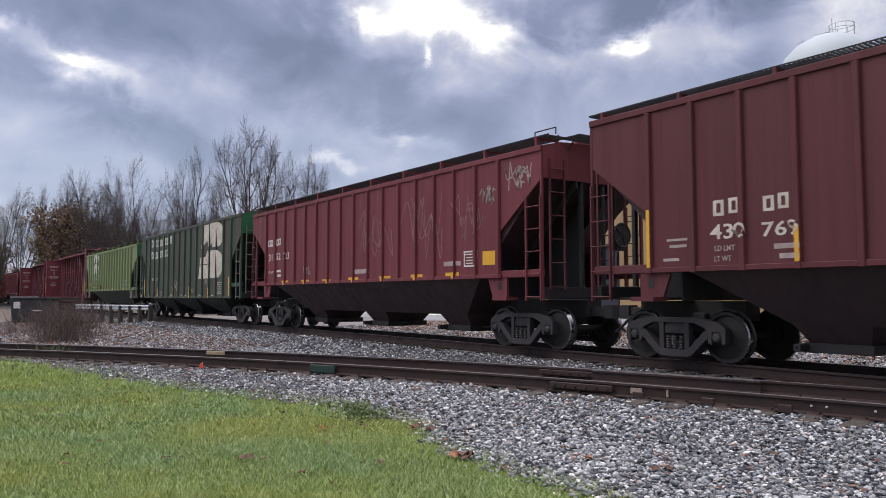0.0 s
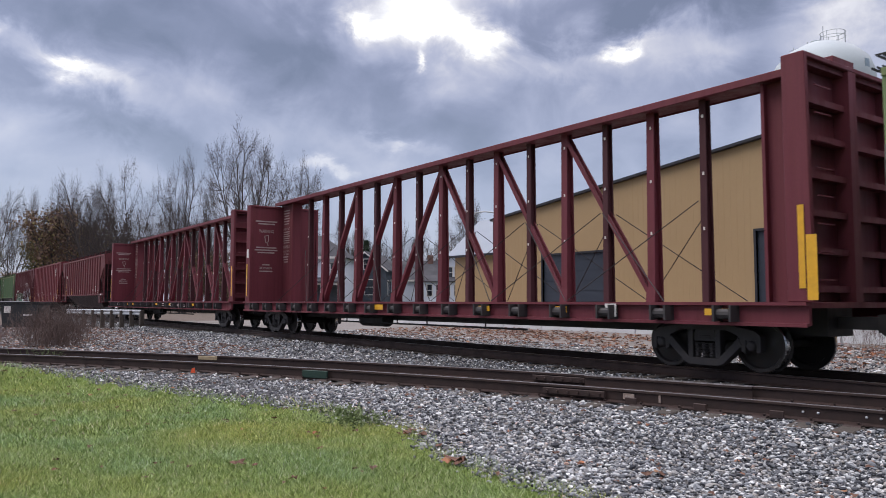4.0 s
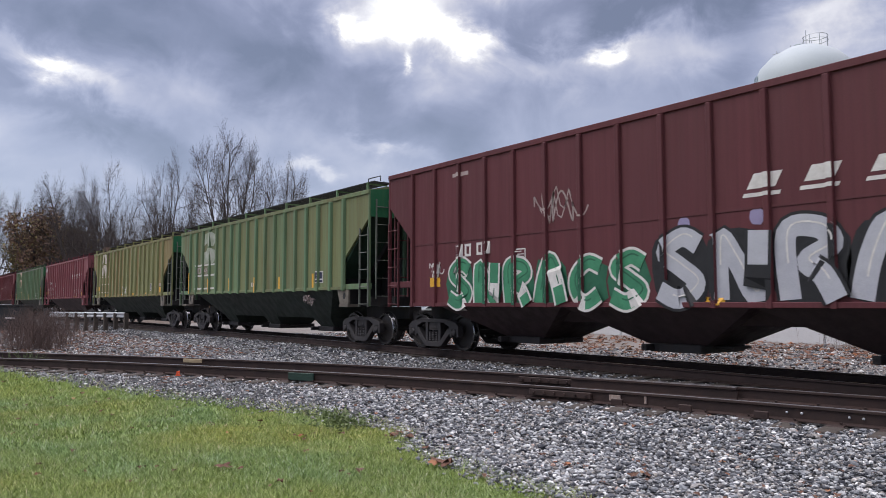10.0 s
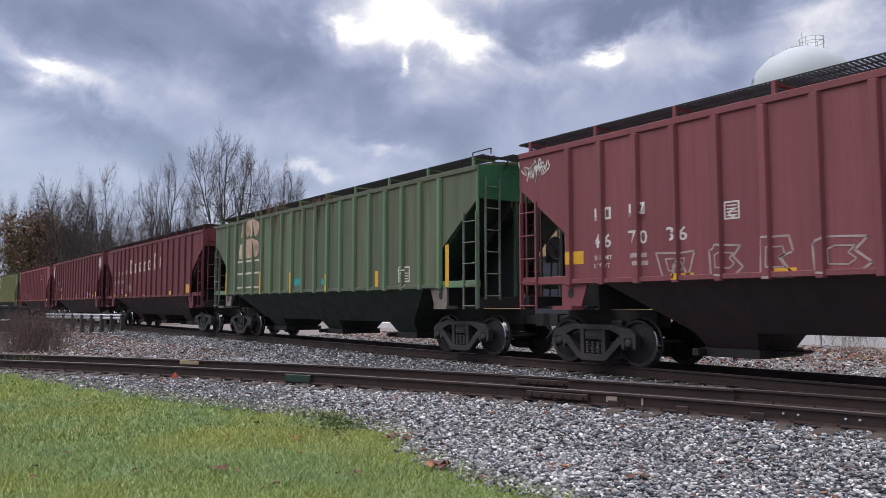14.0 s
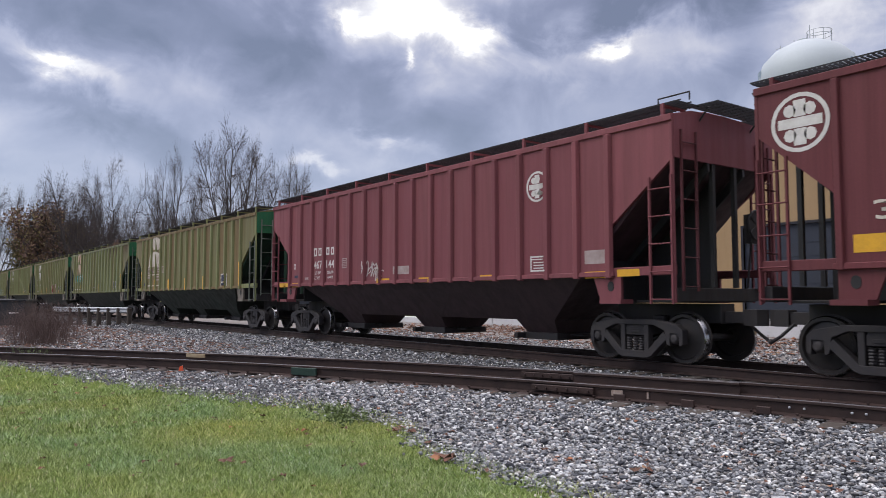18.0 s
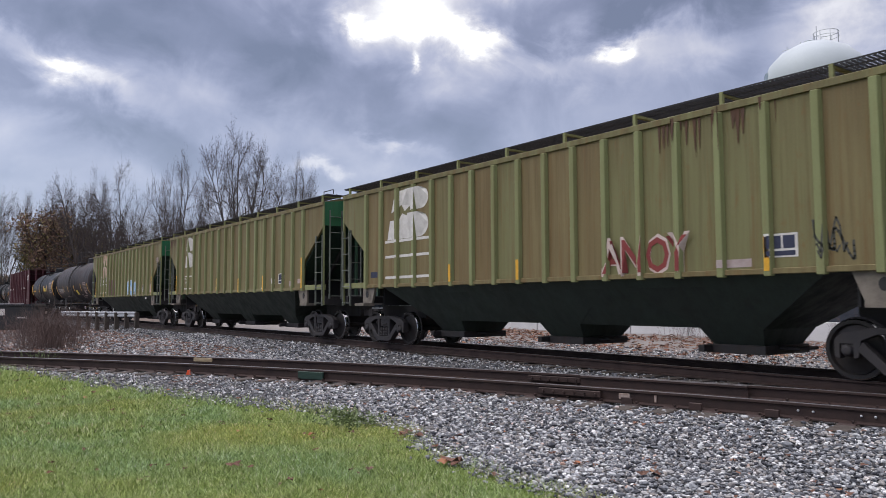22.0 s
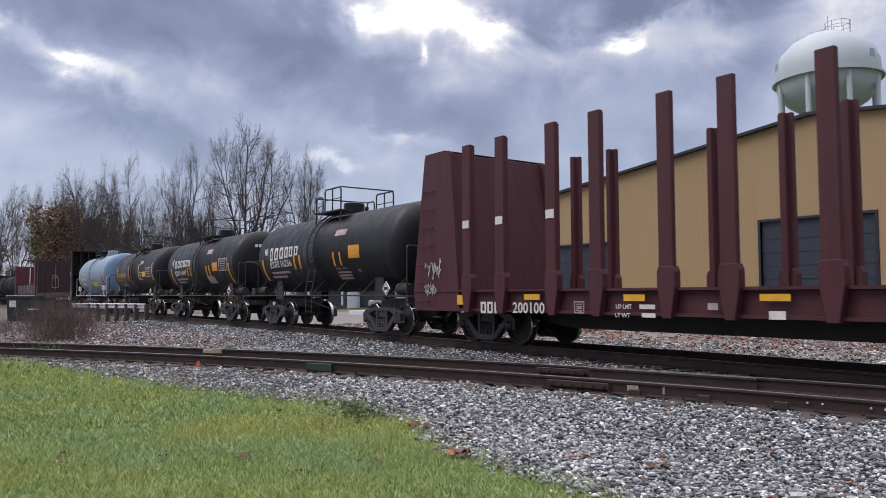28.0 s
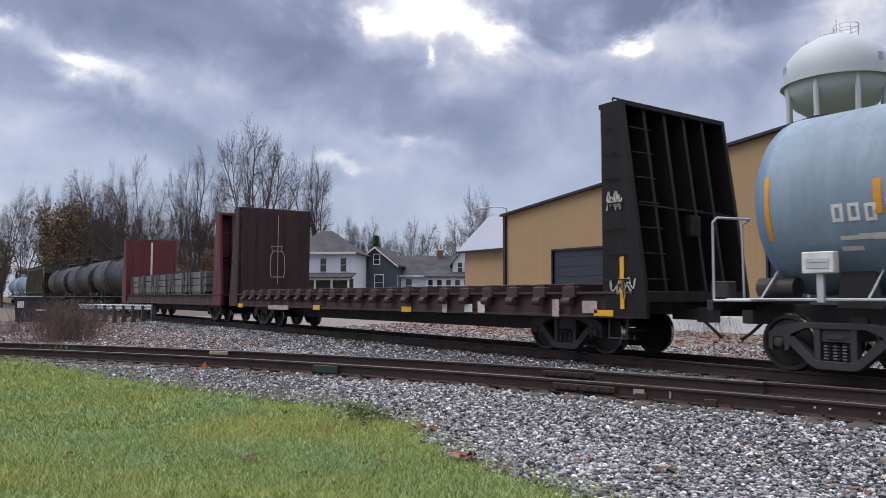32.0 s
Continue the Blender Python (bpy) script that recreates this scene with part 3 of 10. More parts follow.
# ---- lettering, emblems and graffiti ----
M.update({
    "rusted": surface("rust_stained_lettering", (0.56, 0.44, 0.34), 0.7, 0.0, (0.26, 0.10, 0.05), 1.6, 0.85),
    "teal_tab": surface("teal_number_panel", (0.03, 0.30, 0.28), 0.6, 0.0, (0.02, 0.18, 0.16), 3.0, 0.5),
    "halo": surface("pink_white_spray", (0.58, 0.47, 0.44), 0.8, 0.0, (0.40, 0.30, 0.25), 3.0, 0.7),
    "blood": surface("dark_red_spray", (0.20, 0.035, 0.035), 0.7, 0.0, (0.30, 0.06, 0.05), 3.0, 0.5),
    "grey": surface("grey_spray", (0.075, 0.075, 0.065), 0.8),
    "sky": surface("light_blue_spray", (0.24, 0.42, 0.62), 0.7, 0.0, (0.42, 0.55, 0.68), 3.0, 0.6),
    "brown_patch": car_paint("brown_primer_patch", (0.125, 0.075, 0.060), (0.10, 0.062, 0.045), RUST, 0.5, 0.1),
    "sign": surface("yellow_lettering", (0.66, 0.50, 0.03), 0.5, 0.0, (0.45, 0.34, 0.04), 5.0, 0.4),
    "pale_yellow": surface("dull_yellow_lettering", (0.30, 0.22, 0.03), 0.6),
    "orange": surface("orange_reflector_tape", (0.68, 0.28, 0.02), 0.4, 0.0, (0.45, 0.2, 0.03), 6.0, 0.4),
    "silver": surface("silver_spray", (0.46, 0.46, 0.50), 0.5, 0.2, (0.32, 0.32, 0.38), 2.0, 0.6),
    "graf_green": surface("green_spray", (0.055, 0.25, 0.13), 0.6, 0.0, (0.025, 0.12, 0.07), 2.2, 0.8),
    "deep_green": surface("dark_green_spray", (0.020, 0.115, 0.062), 0.6, 0.0, (0.012, 0.07, 0.04), 3.0, 0.6),
    "washed": surface("washed_out_emblem_paint", (0.40, 0.42, 0.36), 0.7, 0.0, (0.19, 0.24, 0.14), 2.2, 0.95),
    "lilac": surface("lilac_spray", (0.30, 0.26, 0.42), 0.7),
})


def decal(car, on, polys, mat, name, layer=0, label=""):
    """Flat outlines of (x, z) laid on a car's side, over its ribs too, or bent round its tank."""
    bm = bmesh.new()
    for poly in polys:
        vs = [bm.verts.new((p[0], 0, p[1])) for p in poly]
        try:
            bm.faces.new(vs)
        except ValueError:
            pass
    bmesh.ops.remove_doubles(bm, verts=bm.verts[:], dist=0.0008)
    lift = 0.004 + 0.003 * layer
    if on[0] == "tank":
        _, radius, axis_z = on
        bmesh.ops.triangulate(bm, faces=[f for f in bm.faces if len(f.verts) > 4])
        z = math.floor(min(v.co.z for v in bm.verts) / 0.15) * 0.15
        top = max(v.co.z for v in bm.verts)
        while z < top:
            bmesh.ops.bisect_plane(bm, geom=bm.verts[:] + bm.edges[:] + bm.faces[:], plane_co=(0, 0, z), plane_no=(0, 0, 1))
            z += 0.15
        for v in bm.verts:
            r = radius + lift + 0.002
            v.co.y = -math.sqrt(max(0.01, r * r - (v.co.z - axis_z) ** 2))
    else:
        _, y, ribs, half, deep = on
        x0, x1 = min(v.co.x for v in bm.verts), max(v.co.x for v in bm.verts)
        for r in ribs:
            if x0 < r + half * 0.7 and x1 > r - half * 0.7:
                copy = bm.copy()
                for c, n in ((r - half, -1), (r + half, 1)):
                    bmesh.ops.bisect_plane(copy, geom=copy.verts[:] + copy.edges[:] + copy.faces[:], plane_co=(c, 0, 0), plane_no=(n, 0, 0), clear_outer=True)
                if len(copy.faces):
                    keep = bpy.data.meshes.new("strip")
                    copy.to_mesh(keep)
                    STRIPS.append((keep, deep))
                copy.free()
        for v in bm.verts:
            v.co.y = y - lift
        for keep, deep in STRIPS:
            n0 = len(bm.verts)
            bm.from_mesh(keep)
            bm.verts.ensure_lookup_table()
            for v in bm.verts[n0:]:
                v.co.y = y - deep - lift
            bpy.data.meshes.remove(keep)
        STRIPS.clear()
    me = bpy.data.meshes.new(name)
    bm.to_mesh(me)
    bm.free()
    me.materials.append(M[mat])
    o = new(name, me)
    o.parent = car
    if label:
        o["label"] = label
    return o


STRIPS = []
M["bled_rust"] = surface("bled_rust", (0.075, 0.036, 0.022), 0.8, 0.0, (0.11, 0.055, 0.03), 4.0, 0.7)
M["faint"] = surface("faint_chalk_paint", (0.26, 0.13, 0.135), 0.7, 0.0, (0.15, 0.06, 0.065), 4.0, 0.7)
M["ghost"] = surface("faded_paint_patch", (0.19, 0.10, 0.09), 0.7, 0.0, (0.13, 0.05, 0.045), 3.0, 0.8)


def oblong(x, z, w, h, slant=0.0):
    return [(x - w / 2 - slant, z - h / 2), (x + w / 2 - slant, z - h / 2), (x + w / 2 + slant, z + h / 2), (x - w / 2 + slant, z + h / 2)]


GLYPHS = {}


def glyphs(text):
    """The built-in font's shapes of a word, in a box of width and height one."""
    if text not in GLYPHS:
        cu = bpy.data.curves.new("lettering", "FONT")
        cu.body, cu.size, cu.resolution_u, cu.offset = text, 1.0, 2, 0.014
        ob = bpy.data.objects.new("lettering", cu)
        me = bpy.data.meshes.new_from_object(ob)
        xs = [v.co.x for v in me.vertices]
        ys = [v.co.y for v in me.vertices]
        a, b, c, d = min(xs), max(xs), min(ys), max(ys)
        GLYPHS[text] = [[((me.vertices[i].co.x - a) / (b - a) - 0.5, (me.vertices[i].co.y - c) / (d - c) - 0.5) for i in p.vertices] for p in me.polygons]
        bpy.data.objects.remove(ob)
        bpy.data.meshes.remove(me)
    return GLYPHS[text]


def letters(polys):
    """The faces of a word, sorted into its letters by the corners they share."""
    groups = []
    for poly in polys:
        keys = {(round(p[0], 4), round(p[1], 4)) for p in poly}
        joined = [g for g in groups if g[0] & keys]
        groups = [g for g in groups if not g[0] & keys]
        groups.append((keys.union(*(g[0] for g in joined)), [poly] + [q for g in joined for q in g[1]]))
    return [g[1] for g in groups]


def ribbon(pts, w):
    out = []
    for (x0, z0), (x1, z1) in zip(pts, pts[1:]):
        d = math.hypot(x1 - x0, z1 - z0) or 1
        nx, nz = -(z1 - z0) / d * w / 2, (x1 - x0) / d * w / 2
        ex, ez = (x1 - x0) / d * w * 0.25, (z1 - z0) / d * w * 0.25
        out.append([(x0 - nx - ex, z0 - nz - ez), (x1 - nx + ex, z1 - nz + ez), (x1 + nx + ex, z1 + nz + ez), (x0 + nx - ex, z0 + nz - ez)])
    return out


LETTERS = [
    [(-0.42, -0.5), (-0.28, 0.05), (-0.02, 0.48), (0.24, 0.08), (0.42, -0.5)],
    [(0.38, 0.34), (0.05, 0.48), (-0.34, 0.26), (0.0, 0.02), (0.34, -0.24), (0.0, -0.48), (-0.40, -0.34)],
    [(-0.32, -0.5), (-0.36, 0.42), (0.14, 0.48), (0.34, 0.24), (-0.04, 0.02), (0.22, -0.16), (0.42, -0.5)],
    [(0.38, 0.36), (0.0, 0.48), (-0.38, 0.14), (-0.34, -0.24), (0.0, -0.48), (0.40, -0.28)],
    [(-0.38, -0.5), (-0.36, 0.40), (-0.05, 0.05), (0.28, -0.42), (0.38, 0.48)],
]


def bent(pts, n=6):
    """A smooth curve through a few points."""
    out = []
    p = [pts[0], *pts, pts[-1]]
    for a, b, c, d in zip(p, p[1:], p[2:], p[3:]):
        for k in range(n):
            t = k / n
            out.append(tuple(0.5 * (2 * v + (w - u) * t + (2 * u - 5 * v + 4 * w - q) * t * t + (3 * v - u - 3 * w + q) * t ** 3) for u, v, w, q in zip(a, b, c, d)))
    return out + [pts[-1]]


def stroke(pts, w):
    """A broad brush stroke along a curve, in quads that meet edge to edge."""
    left, right = [], []
    for i, (x, z) in enumerate(pts):
        (x0, z0), (x1, z1) = pts[max(0, i - 1)], pts[min(len(pts) - 1, i + 1)]
        d = math.hypot(x1 - x0, z1 - z0) or 1
        nx, nz = -(z1 - z0) / d * w / 2, (x1 - x0) / d * w / 2
        left.append((x + nx, z + nz))
        right.append((x - nx, z - nz))
    return [[right[i], right[i + 1], left[i + 1], left[i]] for i in range(len(pts) - 1)]


def scribble(x, z, w, h, rng):
    """A quick looping tag of two or three strokes."""
    out = []
    turns = max(2, round(w / h * 2.6))
    a, b = rng.uniform(0.5, 1.4), rng.uniform(0, 6)
    pts = []
    n = 14 * turns
    for i in range(n + 1):
        u = i / n
        pts.append((x - w / 2 + w * (0.08 + 0.84 * u) + 0.07 * w * math.sin(turns * 2.0 * math.pi * u * a + b),
                    z + h * 0.34 * math.sin(turns * math.pi * 2 * u) * (0.7 + 0.3 * math.sin(9 * u + b)) + 0.1 * h * math.sin(5 * u + a)))
    out += ribbon(pts, min(0.036, 0.05 * h + 0.010))
    for k in range(2):
        s = rng.uniform(-0.4, 0.1)
        out += ribbon([(x + w * (s + 0.5 * i / 8), z + h * (-0.42 + 0.84 * rng.random() if i % 3 == 0 else rng.uniform(-0.3, 0.45))) for i in range(9)], min(0.026, 0.04 * h + 0.006))
    return out


def blob(x, z, w, h, rng, n=14, spiky=0.2):
    out = []
    for i in range(n):
        a = 2 * math.pi * i / n
        r = 1 + rng.uniform(-spiky, spiky)
        out.append((x + w / 2 * r * math.copysign(abs(math.cos(a)) ** 0.6, math.cos(a)), z + h / 2 * r * math.copysign(abs(math.sin(a)) ** 0.6, math.sin(a))))
    return out


def mark(car, on, rng, kind, x, z, w, h, mat, text=""):
    ribs = on[2] if on[0] == "flat" else []
    if kind == "bar" and mat == "yellow" and h > 1.5 * w and ribs and min(abs(r - x) for r in ribs) < 0.25:
        # upright tape sits on the face of a rib
        rib = min(ribs, key=lambda r: abs(r - x))
        decal(car, ("flat", on[1] - on[4], [], 0, 0), [oblong(rib, z, min(w, on[3] * 1.6), h)], mat, "reflector")
    elif kind == "bar" and mat == "orange" and h > w:
        decal(car, on, [oblong(x, z, min(w, 0.17), h)], mat, "reflector")
    elif kind == "bar":
        decal(car, on, [oblong(x, z, w, h)], mat, "reflector" if mat in ("yellow", "orange") else "stencil")
    elif kind == "block":
        v = w * 0.86
        e, q = v * 0.30, h * 0.20
        decal(car, on, [oblong(x - v / 2 + e / 2, z, e, h), oblong(x + v / 2 - e / 2, z, e, h), oblong(x, z + h / 2 - q / 2, v - 2 * e, q), oblong(x, z - h / 2 + q / 2, v - 2 * e, q)], mat, "letter_block")
    elif kind == "slant":
        decal(car, on, [oblong(x, z + h * 0.16, w * 0.8, h * 0.6, h * 0.16), oblong(x - h * 0.14, z - h * 0.38, w * 1.05, h * 0.16, h * 0.03)], mat, "letter_block")
    elif kind == "text":
        for letter in letters(glyphs(text)):
            decal(car, on, [[(x + p[0] * w, z + p[1] * h) for p in poly] for poly in letter], mat, "letter", 2 if mat == "blood" else 1)
    elif kind == "panel":
        if mat == "navy":
            decal(car, on, [oblong(x, z, w, h)], "white", "data_panel")
            decal(car, on, [oblong(x - w * 0.22, z + h * 0.14, w * 0.38, h * 0.54), oblong(x + w * 0.22, z + h * 0.14, w * 0.38, h * 0.54), oblong(x, z - h * 0.33, w * 0.84, h * 0.2)], "navy", "data_panel_print", 1)
        else:
            e = min(w, h) * 0.10
            decal(car, on, [oblong(x - w / 2 + e / 2, z, e, h), oblong(x + w / 2 - e / 2, z, e, h), oblong(x, z + h / 2 - e / 2, w - 2 * e, e), oblong(x, z - h / 2 + e / 2, w - 2 * e, e)]
                  + [oblong(x, z - h * 0.28 + h * 0.18 * k, w * 0.66, h * 0.07) for k in range(4)], mat, "data_panel")
    elif kind == "emblem":
        def lobe(a, b, c, d):
            r = (d - c) / 2
            arc = [(b - r * 0.8 + r * 0.8 * math.cos(t), (c + d) / 2 + r * math.sin(t)) for t in [math.pi * (i / 8 - 0.5) for i in range(9)]]
            return [(a, c)] + arc + [(a, d)]
        shapes = [[(0.10, 0.56), (0.20, 1.0), (0.40, 1.0), (0.36, 0.70)], [(0.40, 1.0), (0.36, 0.70), (0.44, 0.56), (0.58, 0.66), (0.58, 1.0)], lobe(0.58, 1.0, 0.56, 1.0),
                  [(0.0, 0.0), (0.07, 0.40), (0.30, 0.40), (0.30, 0.0)], [(0.30, 0.0), (0.30, 0.40), (0.38, 0.52), (0.54, 0.44), (0.56, 0.0)], lobe(0.56, 1.0, 0.0, 0.50)]
        for half in (shapes[:3], shapes[3:]):
            decal(car, on, [[(x + (p[0] - 0.5) * w, z + (p[1] - 0.5) * h) for p in s] for s in half], mat, "emblem")
    elif kind == "round":
        r = max(w, h) / 2
        ring = [(math.cos(i * math.pi / 12), math.sin(i * math.pi / 12)) for i in range(24)]
        polys = [[(x + r * a, z + r * b), (x + r * c, z + r * d), (x + r * 0.86 * c, z + r * 0.86 * d), (x + r * 0.86 * a, z + r * 0.86 * b)] for (a, b), (c, d) in zip(ring, ring[1:] + ring[:1])]
        polys += [oblong(x, z, r * 1.5, r * 0.34), oblong(x, z + r * 0.48, r * 0.42, r * 0.56), oblong(x, z - r * 0.48, r * 0.42, r * 0.56)]
        polys += [[(x + r * (0.34 + 0.22 * a) * s, z + r * (0.42 + 0.22 * b) * q) for a, b in ring[::3]] for s in (-1, 1) for q in (-1, 1)]
        decal(car, on, polys, mat, "round_emblem")
    elif kind == "runs":
        # rust that has bled down the side in strips of uneven length
        strips = []
        for k in range(max(5, int(w / 0.07))):
            c, l, t = x + rng.uniform(-0.5, 0.5) * w, h * rng.uniform(0.15, 1.0) ** 1.4, rng.uniform(0.012, 0.045)
            top = z + h / 2 - rng.uniform(0, 0.08) * h
            strips.append([(c - t, top), (c - t * 0.2, top - l), (c + t * 0.2, top - l), (c + t, top)])
        decal(car, on, strips, mat, "rust_stain", 3)
    elif kind == "cross":
        decal(car, on, ribbon([(x - w / 2, z - h / 2), (x + w / 2, z + h / 2)], 0.09) + ribbon([(x - w / 2, z + h / 2), (x + w / 2, z - h / 2)], 0.09), mat, "chalk_cross")
    elif kind == "scrawl":
        decal(car, on, scribble(x, z, w, h, rng), mat, "graffiti_tag")
    elif kind == "outline":
        s = rng.choice(([(-0.45, 0.4), (-0.3, -0.45), (0.0, 0.1), (0.2, -0.45), (0.42, 0.45), (0.15, 0.3), (0.0, 0.45), (-0.45, 0.4)], [(-0.45, -0.45), (-0.4, 0.45), (0.35, 0.45), (0.45, 0.1), (0.1, 0.0), (0.45, -0.45), (-0.45, -0.45)],
                        [(-0.42, -0.4), (-0.45, 0.3), (-0.2, 0.45), (0.4, 0.4), (0.2, 0.1), (0.45, -0.2), (0.2, -0.45), (-0.42, -0.4)], [(-0.45, 0.45), (-0.3, -0.4), (0.0, -0.45), (0.1, 0.2), (0.3, -0.45), (0.45, 0.45), (0.1, 0.4), (-0.45, 0.45)]))
        decal(car, on, ribbon([(x + a * w, z + b * h) for a, b in s], 0.034) + ribbon([(x + a * w * 0.5, z + b * h * 0.5) for a, b in s], 0.024), mat, "graffiti_letter")
    elif kind == "bubble":
        n = 4
        for k in range(n):
            c = x - w / 2 + w * (k + 0.5) / n
            b = blob(c, z + rng.uniform(-0.05, 0.05), w / n * 1.0, h, rng)
            decal(car, on, [b], mat, "graffiti_letter")
            decal(car, on, ribbon(b + b[:1], 0.035), "white", "graffiti_outline", 1)
            decal(car, on, [blob(c, z, w / n * 0.3, h * 0.3, rng)], "white", "graffiti_outline", 1)
    elif kind in ("silver", "greens"):
        # big letter-like shapes: a backing cloud, thick outlined strokes, a thin inner line
        n = max(3, round(w / 1.05))
        fill, edge, shade = ("silver", "ink", "lilac") if kind == "silver" else ("graf_green", "white", "deep_green")
        for k in range(n):
            c = x - w / 2 + w * (k + 0.5) / n
            ww, hh = w / n * 1.02, h * rng.uniform(0.86, 1.0)
            zz = z - (h - hh) / 2
            if kind == "silver":
                decal(car, on, [blob(c, zz - 0.03, ww * 1.02, hh * 0.92, rng, 16, 0.08)], "ink", "graffiti_shadow", 0)
                decal(car, on, [blob(c + rng.uniform(-0.3, 0.3) * ww, zz + hh * rng.uniform(0.46, 0.56), ww * 0.22, hh * 0.20, rng, 10, 0.12)], shade, "graffiti_cloud", 1)
            else:
                decal(car, on, [blob(c, zz, ww * 0.98, hh * 0.80, rng, 12, 0.14)], shade, "graffiti_shadow", 0)
            shape = [(c + a * ww * 0.84, zz + b * hh * 0.82) for a, b in bent(LETTERS[(k * 3 + len(on[2])) % len(LETTERS)])]
            thick = min(0.25 * hh, 0.34 * ww)
            decal(car, on, stroke(shape, thick + 0.10), edge, "graffiti_outline", 2)
            decal(car, on, stroke(shape, thick), fill, "graffiti_letter", 3)
            decal(car, on, stroke([(p + 0.03, q + 0.05) for p, q in shape[3:-4]], 0.028), "white" if kind == "silver" else shade, "graffiti_line", 4)


def put_marks(car, on, marks, seed):
    rng = random.Random(seed)
    for m in marks:
        mark(car, on, rng, *m)


# ---- freight cars ----
def truck(car, x, mat="truck"):
    """A two-axle truck: bolster, two side frames with springs and bearings, two wheelsets."""
    t = part("truck", "bolster", lambda b: b.box(-0.2, 0.2, -1.05, 1.05, 0.50, 0.72).box(-0.14, 0.14, -0.35, 0.35, 0.72, 0.86), mat, car, at=pose(x, 0, 0), bevel=0.02)

    def frame_side(b):
        # upper member with its two pedestals, lower member, columns and bearings
        b.prism([(-1.06, 0.62), (-1.06, 0.36), (-0.99, 0.33), (-0.98, 0.55), (-0.80, 0.55), (-0.79, 0.33), (-0.72, 0.36), (-0.68, 0.60), (-0.45, 0.695), (0.45, 0.695), (0.68, 0.60), (0.72, 0.36), (0.79, 0.33), (0.80, 0.55),
                 (0.98, 0.55), (0.99, 0.33), (1.06, 0.36), (1.06, 0.62), (0.94, 0.71), (0.50, 0.79), (-0.50, 0.79), (-0.94, 0.71)], "y", -0.09, 0.07)
        b.prism([(-0.74, 0.46), (-0.38, 0.13), (-0.28, 0.09), (0.28, 0.09), (0.38, 0.13), (0.74, 0.46), (0.66, 0.58), (0.29, 0.22), (-0.29, 0.22), (-0.66, 0.58)], "y", -0.095, 0.075)
        for s in (-1, 1):
            b.box(s * 0.27 - 0.05, s * 0.27 + 0.05, -0.08, 0.065, 0.20, 0.70)
            b.box(s * 0.889 - 0.09, s * 0.889 + 0.09, -0.07, 0.07, 0.50, 0.56)
            b.lathe([(-0.12, 0.04), (-0.11, 0.07), (-0.07, 0.09), (0.05, 0.105)], "y", 12, (s * 0.889, -0.0, 0.457))
        b.box(-0.215, 0.215, -0.05, 0.07, 0.50, 0.66)
        b.box(-0.12, 0.12, -0.065, -0.05, 0.54, 0.60)

    def spring(b):
        prof = []
        for j in range(6):
            prof += [(0.225 + j * 0.046, 0.048), (0.248 + j * 0.046, 0.064)]
        b.lathe(prof, "z", 6, (0, -0.03, 0))

    for s in (-1, 1):
        m = pose(0, s * 1.0, 0, 0, 0, 0 if s < 0 else 180)
        part("side_frame", "side_frame", frame_side, mat, t, at=m, bevel=0.015)
        for k in (-0.14, 0, 0.14):
            part("spring", "spring", spring, mat, t, at=pose(k, s * 1.0, 0, 0, 0, 0 if s < 0 else 180))
    for s in (-1, 1):
        def wheelset(b):
            b.rod((0, -0.95, 0), (0, 0.95, 0), 0.075, 10)
            for q in (-1, 1):
                b.lathe([(q * 0.815, 0.13), (q * 0.800, 0.16), (q * 0.765, 0.36), (q * 0.815, 0.385), (q * 0.815, 0.438), (q * 0.800, 0.453), (q * 0.690, 0.457), (q * 0.680, 0.484), (q * 0.655, 0.480), (q * 0.655, 0.385),
                         (q * 0.72, 0.36), (q * 0.72, 0.16), (q * 0.66, 0.13)], "y", 26)
        w = part("wheelset", "wheelset", wheelset, "wheel", t, smooth=True)
        if len(w.data.materials) == 1:
            # the running tread is polished bright
            w.data.materials.append(M["tread"])
            for p in w.data.polygons:
                if all(0.436 < math.hypot(w.data.vertices[i].co.x, w.data.vertices[i].co.z) < 0.47 for i in p.vertices):
                    p.material_index = 1
        w.matrix_parent_inverse = pose(s * 0.889, 0, 0)
        w.matrix_basis = pose(0, 0, 0.457)
        WHEELS.append(w)
    return t


WHEELS = []
CARS = []


def on_face(car, x, polys, mat, name):
    """Flat outlines of (y, z) on a wall across the car that looks forward."""
    me = MB()
    for poly in polys:
        me.add([(x + 0.006, p[0], p[1]) for p in poly], [tuple(range(len(poly)))])
    o = new(name, me.mesh(name, M[mat]))
    o.parent = car
    return o


def new_car(name, label, category, when, group):
    """A car whose middle passes the point abreast of the camera's line at a given second."""
    car = thing(name, label, category, group)
    CARS.append((car, 7.65 - SPEED * when))
    return car


def coupler(car, x, s, reach):
    def build(b):
        b.box(-0.2, reach - 0.28, -0.09, 0.09, 0.74, 0.94)
        b.prism([(reach - 0.34, -0.14), (reach - 0.06, -0.18), (reach + 0.05, -0.05), (reach + 0.05, 0.03), (reach - 0.08, 0.05), (reach - 0.10, 0.16), (reach - 0.34, 0.14)], "z", 0.70, 0.98)
        b.tube([(reach - 0.5, 0.25, 0.75), (reach - 0.3, 0.3, 0.55), (reach - 0.05, 0.2, 0.42), (reach + 0.03, 0.1, 0.44)], 0.03, 6)
    part("coupler", ("coupler", round(reach, 2)), build, "truck", car, "oily knuckle coupler and air hose", at=pose(x, 0, 0, 0, 0, 0 if s > 0 else 180))


